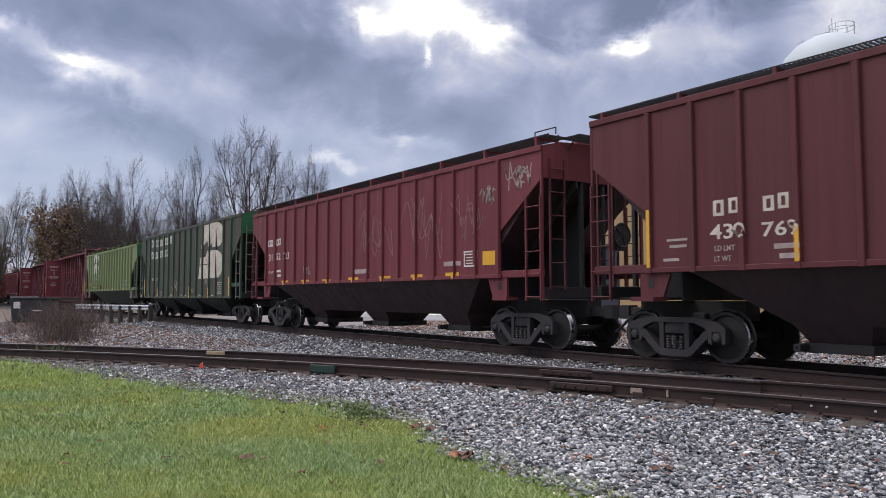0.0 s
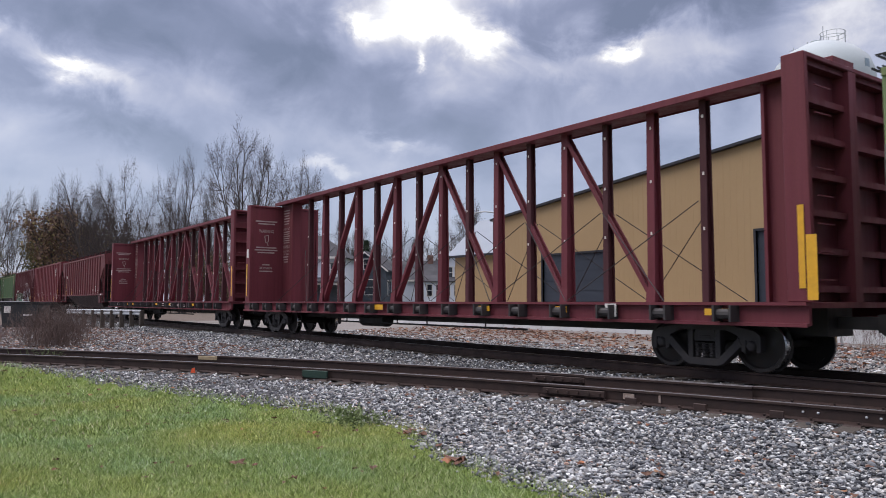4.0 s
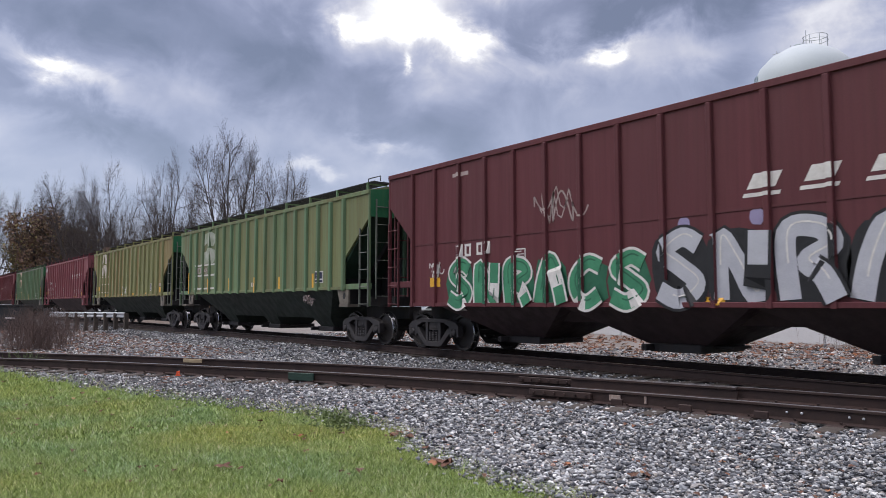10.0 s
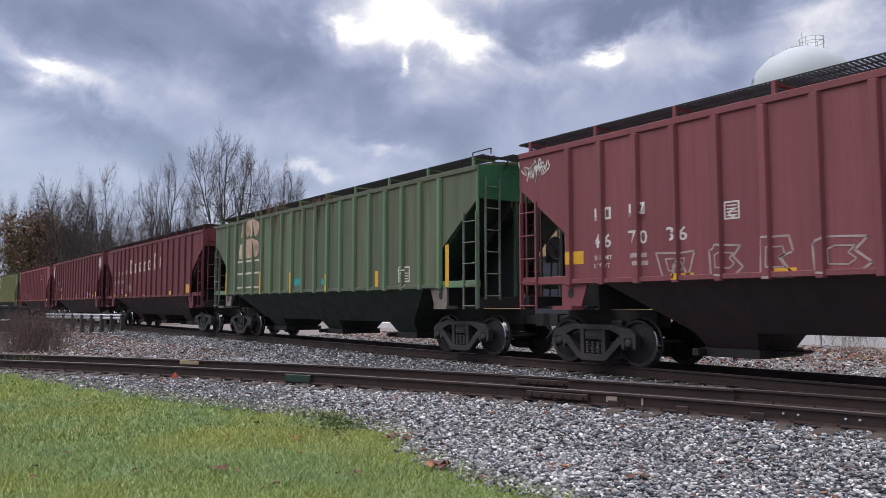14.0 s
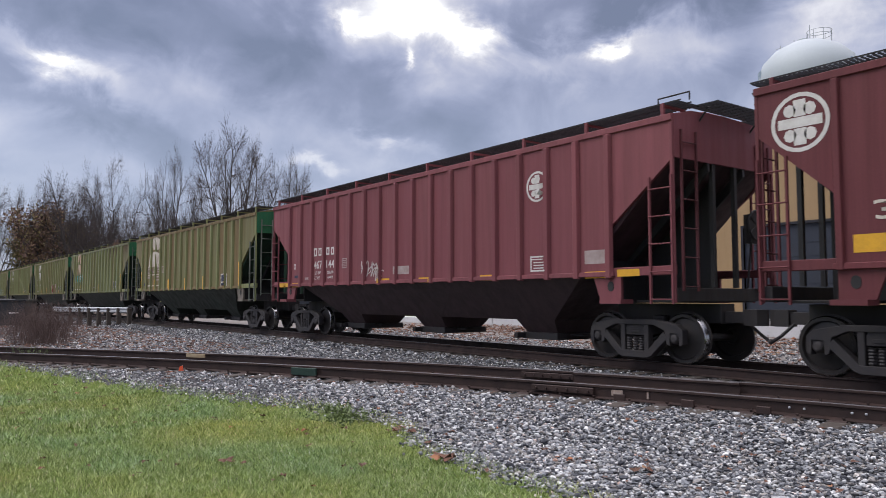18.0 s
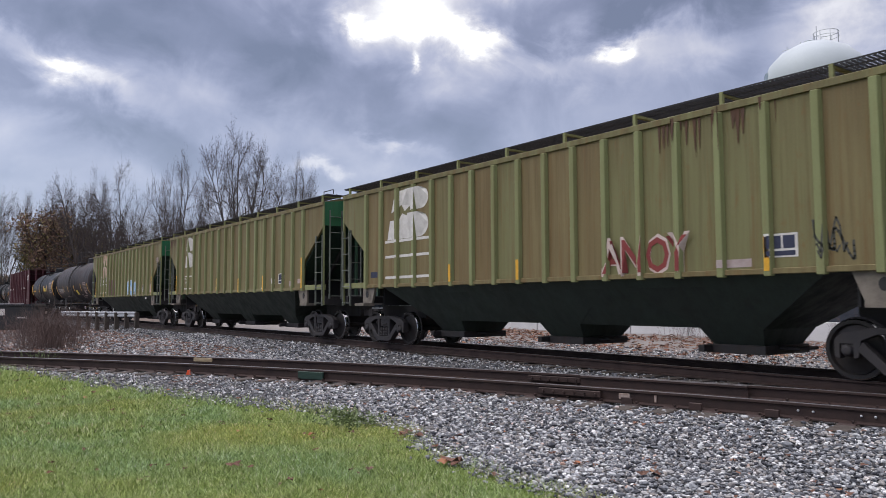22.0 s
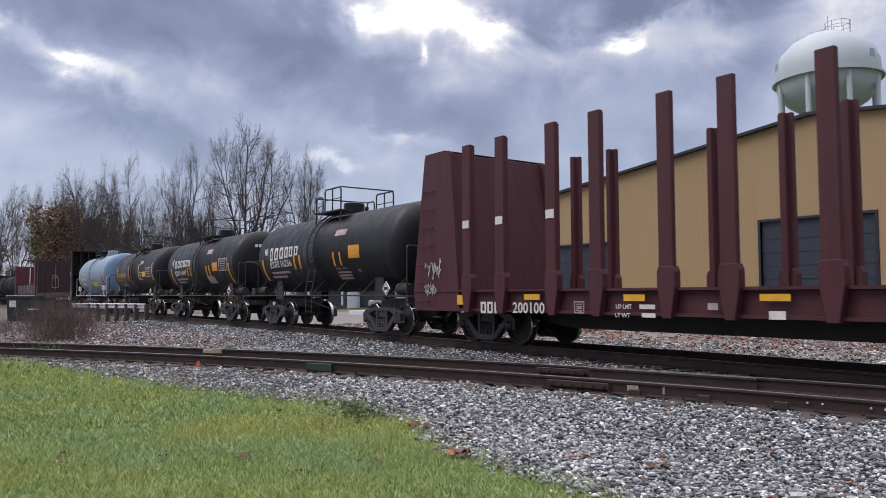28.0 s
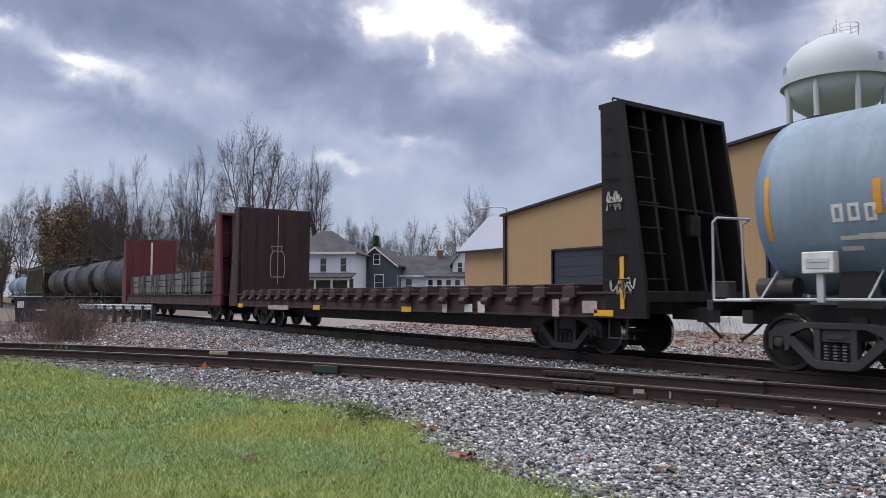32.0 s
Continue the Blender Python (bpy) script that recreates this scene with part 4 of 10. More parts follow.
def ladder(car, x, y, z0, z1, w, rungs, mat, face):
    """A ladder in the plane of the side (face 'y') or of the end (face 'x')."""
    def build(b):
        for s in (-1, 1):
            b.box(s * w / 2 - 0.018, s * w / 2 + 0.018, -0.022, 0.022, z0, z1)
        for k in range(rungs):
            z = z0 + 0.08 + (z1 - z0 - 0.3) * k / (rungs - 1)
            b.rod((-w / 2, -0.03, z), (w / 2, -0.03, z), 0.013, 6)
    part("ladder", ("ladder", round(z0, 2), round(z1, 2), w, rungs), build, mat, car, at=pose(x, y, 0, 0, 0, {"y": 0, "n": 180, "x": 90, "m": -90}[face]))


def hopper(label, when, mat, kind="p", rib_mat=None, end_mat=None, marks=(), ribs=0, eave=None, group="train of freight cars"):
    """A covered hopper car. kind p: three bays and broad ribs; s: three bays and flat ribs; b: deep straight-sided body."""
    car = new_car("open_hopper_car" if kind == "b" else "covered_hopper_car", label, "hopper car", when, group)
    rib_mat, end_mat = rib_mat or mat, end_mat or mat
    # bays take a darkened version of the car's colour
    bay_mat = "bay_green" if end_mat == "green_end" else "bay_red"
    L, W, EAVE = 8.3, 1.58, eave or {"p": 4.36, "s": 4.37, "b": 4.58}[kind]
    green = end_mat == "green_end"
    step_mat = "ladder" if green else rib_mat
    SILL = 1.10 if kind == "b" else 1.58
    cut, cz0, cz1 = {"b": (1.15, 3.75, 2.68), "s": (1.43, 3.68, 2.60), "p": (1.42, 3.60, 2.48)}[kind]
    low = 1.50 if kind == "b" else 1.58
    n = ribs or {"p": 17, "s": 16, "b": 15}[kind]
    if kind == "s" and n == 17:
        cut = 1.24
    a = L - cut
    # on some cars the panels grow wider towards the middle
    wide = 0.22 if kind == "s" and n == 17 else 0.0
    lines = [a * u + wide * math.sin(math.pi * u) for u in (2 * k / n - 1 for k in range(n + 1))]

    def body(b):
        b.prism([(-L + 0.05, EAVE), (-L + 0.05, cz0 + 0.05), (-6.1, low), (6.1, low), (L - 0.05, cz0 + 0.05), (L - 0.05, EAVE)], "y", -W + 0.07, W - 0.07)
    part("body", ("body", kind, EAVE, cut), body, "green_slope" if green else "red_slope", car, "hopper slope sheets in shade-darkened body colour", bevel=0.012)
    outline = [(-L, EAVE), (-L, cz0), (-L + cut, cz1), (-L + cut, SILL), (L - cut, SILL), (L - cut, cz1), (L, cz0), (L, EAVE)]
    for s in (-1, 1):
        m = pose(0, s * W, 0, 0, 0, 0 if s < 0 else 180)
        if s > 0:
            part("side_sheet", ("side_sheet", kind, EAVE, cut), lambda b: b.prism(outline, "y", 0.0, 0.065), mat, car, at=m)
            continue
        for e in (-1, 1):
            part("end_sheet", ("end_sheet", kind, EAVE, e, cut), lambda b: b.prism([(e * a, EAVE), (e * L, EAVE), (e * L, cz0), (e * (L - cut), cz1), (e * a, SILL)], "y", 0.0, 0.065), mat, car, at=m)
        for k in range(n):
            h = (lines[k + 1] - lines[k]) / 2
            part("side_panel", ("side_panel", kind, EAVE, round(h, 4)), lambda b: b.box(-h, h, 0.0, 0.065, SILL, EAVE), mat, car, at=m @ pose(lines[k] + h, 0, 0))
    for s in (-1, 1):
        m = pose(0, s * W, 0, 0, 0, 0 if s < 0 else 180)
        part("top_rail", ("top_rail", kind, EAVE), lambda b: b.box(-L, L, -0.035, -0.001, EAVE - 0.12, EAVE - 0.002), mat, car, at=m, bevel=0.008)
        part("bottom_rail", ("bottom_rail", kind, cut), lambda b: b.box(-L + cut - 0.1, L - cut + 0.1, -0.05, -0.001, SILL, SILL + 0.09), mat, car, at=m, bevel=0.008)
        if kind == "b":
            part("seam_strip", "seam", lambda b: b.box(-L + cut, L - cut, -0.012, -0.001, 2.62, 2.66), mat, car, at=m)

    def end_wall(b):
        b.prism([(-W + 0.03, EAVE - 0.01), (-W + 0.03, cz0), (W - 0.03, cz0), (W - 0.03, EAVE - 0.01), (0, EAVE + 0.15)], "x", -0.04, 0.02)
    for s in (-1, 1):
        part("end_wall", ("end_wall", kind, EAVE), end_wall, end_mat, car, at=pose(s * (L - 0.01), 0, 0, 0, 0, 0 if s > 0 else 180))
        for y in (-0.55, 0.55):
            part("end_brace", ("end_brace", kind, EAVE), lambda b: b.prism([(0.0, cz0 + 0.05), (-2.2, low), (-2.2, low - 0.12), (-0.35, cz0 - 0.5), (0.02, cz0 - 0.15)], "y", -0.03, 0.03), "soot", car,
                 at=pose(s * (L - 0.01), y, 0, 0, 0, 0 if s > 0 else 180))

    def roof(b):
        b.prism([(-W + 0.02, EAVE), (-1.0, EAVE + 0.13), (0, EAVE + 0.17), (1.0, EAVE + 0.13), (W - 0.02, EAVE)], "x", -L + 0.02, L - 0.02)
    part("roof", ("roof", kind, EAVE), roof, mat, car)

    def hatch(b):
        b.box(-1.55, 1.55, -0.28, 0.28, EAVE + 0.16, EAVE + 0.27)
        for k in (-1.2, -0.4, 0.4, 1.2):
            b.box(k - 0.04, k + 0.04, -0.33, 0.33, EAVE + 0.15, EAVE + 0.30)
    for k in range(5 if kind != "b" else 0):
        part("hatch_cover", ("hatch", EAVE), hatch, end_mat if kind == "b" else mat, car, at=pose(-6.5 + 3.25 * k, 0, 0), bevel=0.01)

    def rib(b):
        h = EAVE - 0.13
        if kind == "p":
            b.prism([(-0.085, 0), (-0.055, -0.085), (0.055, -0.085), (0.085, 0)], "z", SILL - 0.03, h)
        else:
            b.prism([(-0.06, 0), (-0.045, -0.07), (0.045, -0.07), (0.06, 0)], "z", SILL - 0.01, h)
    for s in (-1, 1):
        for x in lines:
            part("rib", ("rib", kind, EAVE), rib, rib_mat, car, at=pose(x, s * W, 0, 0, 0, 0 if s < 0 else 180), bevel=0.008)

    # walkway over the roof
    def walkway(b):
        for j in (-0.30, 0.0, 0.30):
            b.box(-L - 0.12, L + 0.12, j - 0.006, j + 0.006, 0.008, 0.03)
        k = -L - 0.1
        while k < L + 0.1:
            b.box(k, k + 0.012, -0.31, 0.31, -0.010, 0.028)
            k += 0.075
    up = EAVE + (0.21 if EAVE < 4.4 else 0.12)
    for s in (-1, 1) if kind != "b" else ():
        part("running_board", ("walkway", kind, EAVE), walkway, "grate", car, at=pose(0, s * 1.18, up))

        def bracket(b):
            b.prism([(-1.52, EAVE - 0.02), (-1.46, EAVE - 0.02), (-1.46, up - 0.04), (-0.86, up - 0.04), (-0.86, up), (-1.52, up + 0.02)], "x", -0.03, 0.03)
        for k in range(10):
            x = -L + 0.25 + (2 * L - 0.5) * k / 9
            part("bracket", ("bracket", kind, EAVE), bracket, rib_mat, car, at=pose(x, 0, 0, 0, 0, 0 if s < 0 else 180))

        def end_board(b):
            for j in range(8):
                b.box(0.0 + 0.075 * j, 0.012 + 0.075 * j, -0.9, 0.9, 0, 0.035)
            for j in range(9):
                b.box(0, 0.56, -0.9 + 0.2 * j, -0.88 + 0.2 * j, 0.004, 0.03)
            for y in (-1.0, 1.0):
                b.rod((0.3, y * 0.8, -0.02), (-0.05, y * 0.8, -0.42), 0.018, 6)
            b.tube([(-0.35, -1.35, 0.02), (-0.35, -1.35, 0.16), (0.3, -1.35, 0.16), (0.3, -1.35, 0.02)], 0.014, 6)
        part("end_running_board", ("end_board", kind, EAVE), end_board, "grate", car, at=pose(s * (L - 0.1), 0, up, 0, 0, 0 if s > 0 else 180))

    # underneath: three bays with outlets
    def bay(b):
        w = W - 0.06
        rings = [(2.03, w, SILL + 0.01), (0.62, 0.62, 0.42)] if kind == "b" else [(2.03, w, SILL + 0.01), (0.60, 0.83, 0.71), (0.47, 0.60, 0.42)]
        b.loft([[(-x, -y, z), (x, -y, z), (x, y, z), (-x, y, z)] for x, y, z in rings])

    def ridge(b):
        rings = [(2.0, 1.10, 1.09), (0.96, 0.85, 0.80)] if kind == "b" else [(2.0, W - 0.066, SILL), (1.475, 0.822, 0.71)]
        b.loft([[(-x, -y, z), (x, -y, z), (x, y, z), (-x, y, z)] for x, y, z in rings])

    def gate(b):
        b.box(-0.55, 0.55, -0.70, 0.70, 0.28, 0.43)
        b.rod((-0.5, -0.95, 0.36), (-0.5, 0.95, 0.36), 0.03, 6)
        b.box(-0.56, -0.44, -0.95, -0.7, 0.30, 0.42)
        b.box(0.55, 0.92, -0.3, 0.3, 0.36, 0.41)
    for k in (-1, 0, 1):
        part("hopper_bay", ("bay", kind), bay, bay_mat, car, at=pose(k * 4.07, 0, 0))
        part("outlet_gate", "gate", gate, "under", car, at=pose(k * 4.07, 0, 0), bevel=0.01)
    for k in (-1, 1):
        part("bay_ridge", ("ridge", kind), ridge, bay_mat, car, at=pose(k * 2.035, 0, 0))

    # ends: sills, bolster plates, ladders, brake gear
    for s in (-1, 1):
        turn = 0 if s > 0 else 180
        for y in (-0.38, 0.30):
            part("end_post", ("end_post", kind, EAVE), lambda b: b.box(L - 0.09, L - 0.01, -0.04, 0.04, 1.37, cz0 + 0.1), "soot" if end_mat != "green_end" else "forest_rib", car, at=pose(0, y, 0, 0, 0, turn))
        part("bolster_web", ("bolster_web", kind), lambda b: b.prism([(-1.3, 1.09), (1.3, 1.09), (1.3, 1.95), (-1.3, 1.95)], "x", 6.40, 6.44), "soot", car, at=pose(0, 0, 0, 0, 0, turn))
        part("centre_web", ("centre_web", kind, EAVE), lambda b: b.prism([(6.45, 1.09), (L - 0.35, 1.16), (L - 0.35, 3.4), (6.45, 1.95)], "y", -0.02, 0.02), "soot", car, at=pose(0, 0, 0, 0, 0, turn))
        part("end_sill", ("end_sill", kind), lambda b: b.box(5.9, L - 0.04, -0.22, 0.22, 0.72, 1.08).box(L - 0.16, L - 0.02, -1.5, 1.5, 1.12, 1.36).box(L - 1.3, L - 0.1, -1.0, 1.0, 1.10, 1.15),
             "under", car, at=pose(0, 0, 0, 0, 0, turn), bevel=0.01)
        for q in (-1, 1):
            def bolster(b):
                b.prism([(6.45, 1.60), (6.62, 1.16), (7.12, 1.16), (7.12, 1.60)], "y", -0.03, 0.03)
                b.box(6.62, 7.12, -0.05, 0.3, 1.08, 1.16)

            def bolster_hole(b):
                b.prism([(6.88 + 0.075 * math.cos(i * math.pi / 6), 1.40 + 0.095 * math.sin(i * math.pi / 6)) for i in range(12)], "y", -0.036, 0.036)
            if kind != "b":
                part("bolster_plate", "bolster_plate", bolster, "bolster" if green else mat, car, at=pose(0, q * (W - 0.04), 0, 0, 0, turn))
                part("bolster_hole", "bolster_hole", bolster_hole, "grate", car, at=pose(0, q * (W - 0.04), 0, 0, 0, turn))
            part("side_sill", ("side_sill", kind, cut), lambda b: b.box(L - cut, L - 0.02, -0.05, 0.05, 1.58, 1.74), rib_mat, car, at=pose(0, q * (W - 0.05), 0, 0, 0, turn), bevel=0.01)
            ladder(car, s * (L - 0.26), q * (W + 0.02), 1.08, 3.30, 0.46, 5, step_mat, "y" if q < 0 else "n")
            part("corner_post", ("corner_post", kind, EAVE), lambda b: b.box(-0.03, 0.03, -0.03, 0.03, 1.1, EAVE - 0.02), rib_mat, car, at=pose(s * (L - 0.03), q * (W - 0.02), 0), bevel=0.008)
            ladder(car, s * (L + 0.02), q * (W - 0.42), 1.30, 4.1, 0.42, 6, "ladder" if green else "maroon", "x" if s > 0 else "m")
        coupler(car, s * (L - 0.1), s, 0.79)
        truck(car, 7.0 if s > 0 else -7.0 if kind == "b" else -6.80)

    def brake(b):
        b.lathe([(-0.02, 0.27), (0.0, 0.29), (0.02, 0.27), (0.0, 0.25)], "x", 20, (L + 0.12, 0.75, 2.55))
        for i in range(5):
            b.rod((L + 0.12, 0.75, 2.55), (L + 0.12, 0.75 + 0.27 * math.cos(i * 1.2566), 2.55 + 0.27 * math.sin(i * 1.2566)), 0.014, 5)
        b.box(L - 0.05, L + 0.1, 0.6, 0.9, 2.2, 2.75)
        b.rod((L, 0.75, 2.2), (L - 0.1, 0.75, 1.3), 0.02, 6)
    part("brake_wheel", "brake", brake, "under", car)

    def air(b):
        b.rod((-0.5, 0, 0), (0.5, 0, 0), 0.20, 12)
    part("air_reservoir", "air", air, "under", car, at=pose(-7.4, 0.3, 1.4), smooth=True)
    part("brake_cylinder", "cylinder", lambda b: b.rod((0.7, 0, 0.1), (1.0, 0, 0.1), 0.14, 10), "under", car, at=pose(-7.4, 0.3, 1.4), smooth=True)
    put_marks(car, ("flat", -W, lines, 0.055 if kind == "p" else 0.045, 0.085 if kind == "p" else 0.07), marks, when)
    return car


def tank_car(label, when, mat, half, radius, axis_z, group="train of freight cars", marks=(), frame_half=None, slide=0.0):
    car = new_car("tank_car", label, "tank car", when, group)
    fh = frame_half or half + 0.35

    dish = 0.46

    def shell(b):
        b.lathe([(-half + dish, radius), (-0.08, radius), (-0.05, radius + 0.012), (0.05, radius + 0.012), (0.08, radius), (half - dish, radius)], "x", 48, (0, 0, axis_z))
    part("tank", ("shell", half, radius, axis_z), shell, mat, car, smooth=True)

    def head(b):
        prof = [(half - dish - 0.02, radius - 0.02), (half - dish, radius)]
        for i in range(1, 11):
            a = math.pi / 2 * i / 10
            prof.append((half - dish + dish * math.sin(a), max(0.02, radius * math.cos(a) ** 0.55 if i < 10 else 0.02)))
        b.lathe(prof, "x", 48, (0, 0, axis_z))
    for s in (-1, 1):
        part("tank_head", ("head", half, radius, axis_z), head, "blue_head" if mat == "blue" else mat, car, at=pose(0, 0, 0, 0, 0, 0 if s > 0 else 180), smooth=True)

    for s in (-1, 1):
        turn = 0 if s > 0 else 180
        part("centre_sill", ("tank_sill", half, fh), lambda b: b.box(half - 2.6, fh, -0.3, 0.3, 0.72, 1.05), "under", car, at=pose(0, 0, 0, 0, 0, turn), bevel=0.01)
        part("end_sill", ("tank_end_sill", fh), lambda b: b.box(fh - 0.06, fh + 0.06, -1.5, 1.5, 0.95, 1.13), "under", car, at=pose(0, 0, 0, 0, 0, turn), bevel=0.01)
        part("end_platform", ("tank_end_deck", fh), lambda b: b.box(fh - 0.75, fh - 0.062, -1.5, 1.5, 1.10, 1.14), "galv" if mat == "blue" else "grate", car, at=pose(0, 0, 0, 0, 0, turn), bevel=0.01)
        for q in (-1, 1):
            part("saddle", ("saddle", radius, axis_z), lambda b: b.prism([(-0.34, 1.0), (0.34, 1.0), (0.20, axis_z - radius * 0.55), (-0.20, axis_z - radius * 0.55)], "y", -0.03, 0.03), "under", car, at=pose(s * (half - 1.6), q * 0.93, 0), bevel=0.01)

    def hand_rail(b):
        for q in (-1, 1):
            b.rod((-fh + 0.3, q * 1.46, 1.14), (fh - 0.3, q * 1.46, 1.14), 0.022, 6)
            for k in range(7):
                x = -fh + 0.9 + (2 * fh - 1.8) * k / 6
                b.rod((x, q * 1.46, 1.14), (x, q * 0.9, axis_z - radius * 0.70), 0.016, 5)
    part("side_rail", ("side_rail", half, radius), hand_rail, "under" if mat != "blue" else "galv", car)
    for s in (-1, 1):
        for q in (-1, 1):
            part("end_rail", ("end_rail", fh), lambda b: b.tube([(fh - 0.05, -1.45, 1.1), (fh - 0.05, -1.45, 2.42), (fh - 0.10, -1.40, 2.5), (fh - 0.25, -0.7, 2.5), (fh - 0.05, -0.62, 2.42), (fh - 0.05, -0.6, 1.1)], 0.022, 6),
                 "under" if mat != "blue" else "galv", car, at=pose(0, 0, 0, 0, 0, 0 if s > 0 else 180) @ (Matrix.Identity(4) if q < 0 else Matrix.Scale(-1, 4, (0, 1, 0))))

        def corner(b):
            b.rod((0, 0, 1.32), (0.62, 0, 1.32), 0.17, 12)
        part("valve_box", "tank_valve", lambda b: b.box(-0.9, -0.55, -0.1, 0.15, 1.15, 1.45), "under", car, at=pose(s * (fh - 0.9) - 0.3, -0.95, 0), bevel=0.02)
        part("air_reservoir", "tank_air", corner, "under", car, at=pose(s * (fh - 0.9) - 0.3, -0.95, 0), smooth=True)
        part("step", ("tank_step", fh), lambda b: b.tube([(fh - 0.12, -1.48, 1.0), (fh - 0.12, -1.5, 0.42), (fh - 0.55, -1.5, 0.42), (fh - 0.55, -1.48, 1.0)], 0.018, 5).rod((fh - 0.12, -1.5, 0.7), (fh - 0.55, -1.5, 0.7), 0.014, 5),
             "under", car, at=pose(0, 0, 0, 0, 0, 0 if s > 0 else 180))
        coupler(car, s * (fh - 0.1), s, 0.42)
        truck(car, s * (half - 1.28))

    # top: valve housing, platform, railing
    top = axis_z + radius

    def housing(b):
        b.lathe([(top - 0.1, 0.36), (top + 0.34, 0.36), (top + 0.38, 0.30), (top + 0.40, 0.05)], "z", 20)
        b.lathe([(top - 0.1, 0.30), (top + 0.12, 0.30), (top + 0.16, 0.2)], "z", 16, (-0.95, 0, 0))
        b.rod((0.7, 0.1, top - 0.05), (0.7, 0.1, top + 0.18), 0.07, 8)
    part("valve_housing", ("housing", round(top, 2)), housing, mat, car, at=pose(0.35, 0, 0), smooth=True)

    def platform(b):
        b.box(-0.9, 0.9, -1.05, -0.55, top - 0.02, top + 0.03)
        for x in (-0.9, 0.9):
            b.rod((x, -1.0, top - 0.05), (x, -1.02, top - 0.35), 0.03, 5)
    for turn in (0, 180):
        part("platform", ("platform", round(top, 2)), platform, "under", car, at=pose(0.4, 0, 0, 0, 0, turn))

    def railing(b):
        for q in (-1, 1):
            y = q * 1.0
            b.tube([(-0.9, y, top), (-0.9, y, top + 0.46), (-0.84, y, top + 0.54), (-0.46, y, top + 0.54), (-0.40, y, top + 0.46), (-0.40, y, top)], 0.026, 6)
            b.tube([(-0.25, y, top), (-0.25, y, top + 0.68), (-0.18, y, top + 0.76), (0.83, y, top + 0.76), (0.9, y, top + 0.68), (0.9, y, top)], 0.026, 6)
            b.rod((0.3, y, top), (0.3, y, top + 0.76), 0.024, 6)
            b.rod((-0.25, y, top + 0.40), (0.9, y, top + 0.40), 0.016, 5)
        b.rod((0.9, -1.0, top + 0.76), (0.9, 1.0, top + 0.76), 0.024, 6)
        b.rod((-0.9, -1.0, top + 0.54), (-0.9, 1.0, top + 0.54), 0.024, 6)
    part("railing", ("railing", round(top, 2)), railing, "under", car, at=pose(0.4, 0, 0))

    def side_ladder(b):
        for s in (-1, 1):
            pts = []
            for i in range(9):
                a = radians(-38 + 14.5 * i)
                pts.append((0.23 * s, -(radius + 0.10) * math.cos(a), axis_z + (radius + 0.10) * math.sin(a)))
            b.tube([(0.23 * s, -1.45, 0.55), (0.23 * s, -1.46, 1.3), *pts[1:]], 0.026, 5)
            b.rod((0.23 * s, -1.45, 0.95), (0.23 * s + s * 0.5, -1.0, 0.7), 0.02, 5)
    steps = part("ladder", ("tank_ladder", radius, axis_z), side_ladder, "under" if mat != "blue" else "blue", car, at=pose(-0.1, 0, 0))
    for k in range(11):
        z = 0.62 + k * 0.33
        if z > axis_z + 1.1:
            break
        dz = (z - axis_z) / (radius + 0.1)
        y = -(radius + 0.10) * math.sqrt(max(0.05, 1 - dz * dz)) if z > 1.7 else -1.45
        part("rung", "tank_rung", lambda b: b.rod((-0.23, 0, 0), (0.23, 0, 0), 0.014, 5), "under" if mat != "blue" else "blue", steps, at=pose(0, y, z))
    put_marks(car, ("tank", radius, axis_z), [(m[0], m[1] + slide, *m[2:]) for m in marks], when)
    if mat == "blue":
        for x in (-3.9, 5.1):
            box = part("document_box", "document_box", lambda b: b.box(-0.24, 0.24, -0.16, 0.0, 1.52, 1.84), "white", car, "white metal box on a post", at=pose(x, -1.42, 0), bevel=0.015)
            part("box_flap", "box_flap", lambda b: b.box(-0.17, 0.17, -0.172, -0.161, 1.60, 1.74).box(-0.13, 0.13, -0.180, -0.173, 1.685, 1.70), "galv", box)
            part("box_post", "box_post", lambda b: b.box(-0.05, 0.05, -0.10, -0.04, 1.10, 1.52), "galv", box)
    if mat in ("blue", "black") and marks:
        holder = part("placard", "placard", lambda b: b.prism([(-0.20, 1.34), (0, 1.14), (0.20, 1.34), (0, 1.54)], "y", -0.012, 0.012), "white", car, "diamond hazard placard", at=pose(5.0, -1.50, 0))
        part("placard_border", "placard_border", lambda b: [b.add([(x, -0.014, z) for x, z in poly], [(0, 1, 2, 3)]) for poly in ribbon([(-0.16, 1.34), (0, 1.18), (0.16, 1.34), (0, 1.50), (-0.16, 1.34)], 0.018)], "ink", holder)
        part("placard_number", "placard_number", lambda b: [b.add([(p[0] * 0.22, -0.014, 1.34 + p[1] * 0.10) for p in poly], [tuple(range(len(poly)))]) for poly in (glyphs("1824") if mat == "blue" else [oblong(0, 0, 0.9, 0.8)])], "ink", holder)
    return car


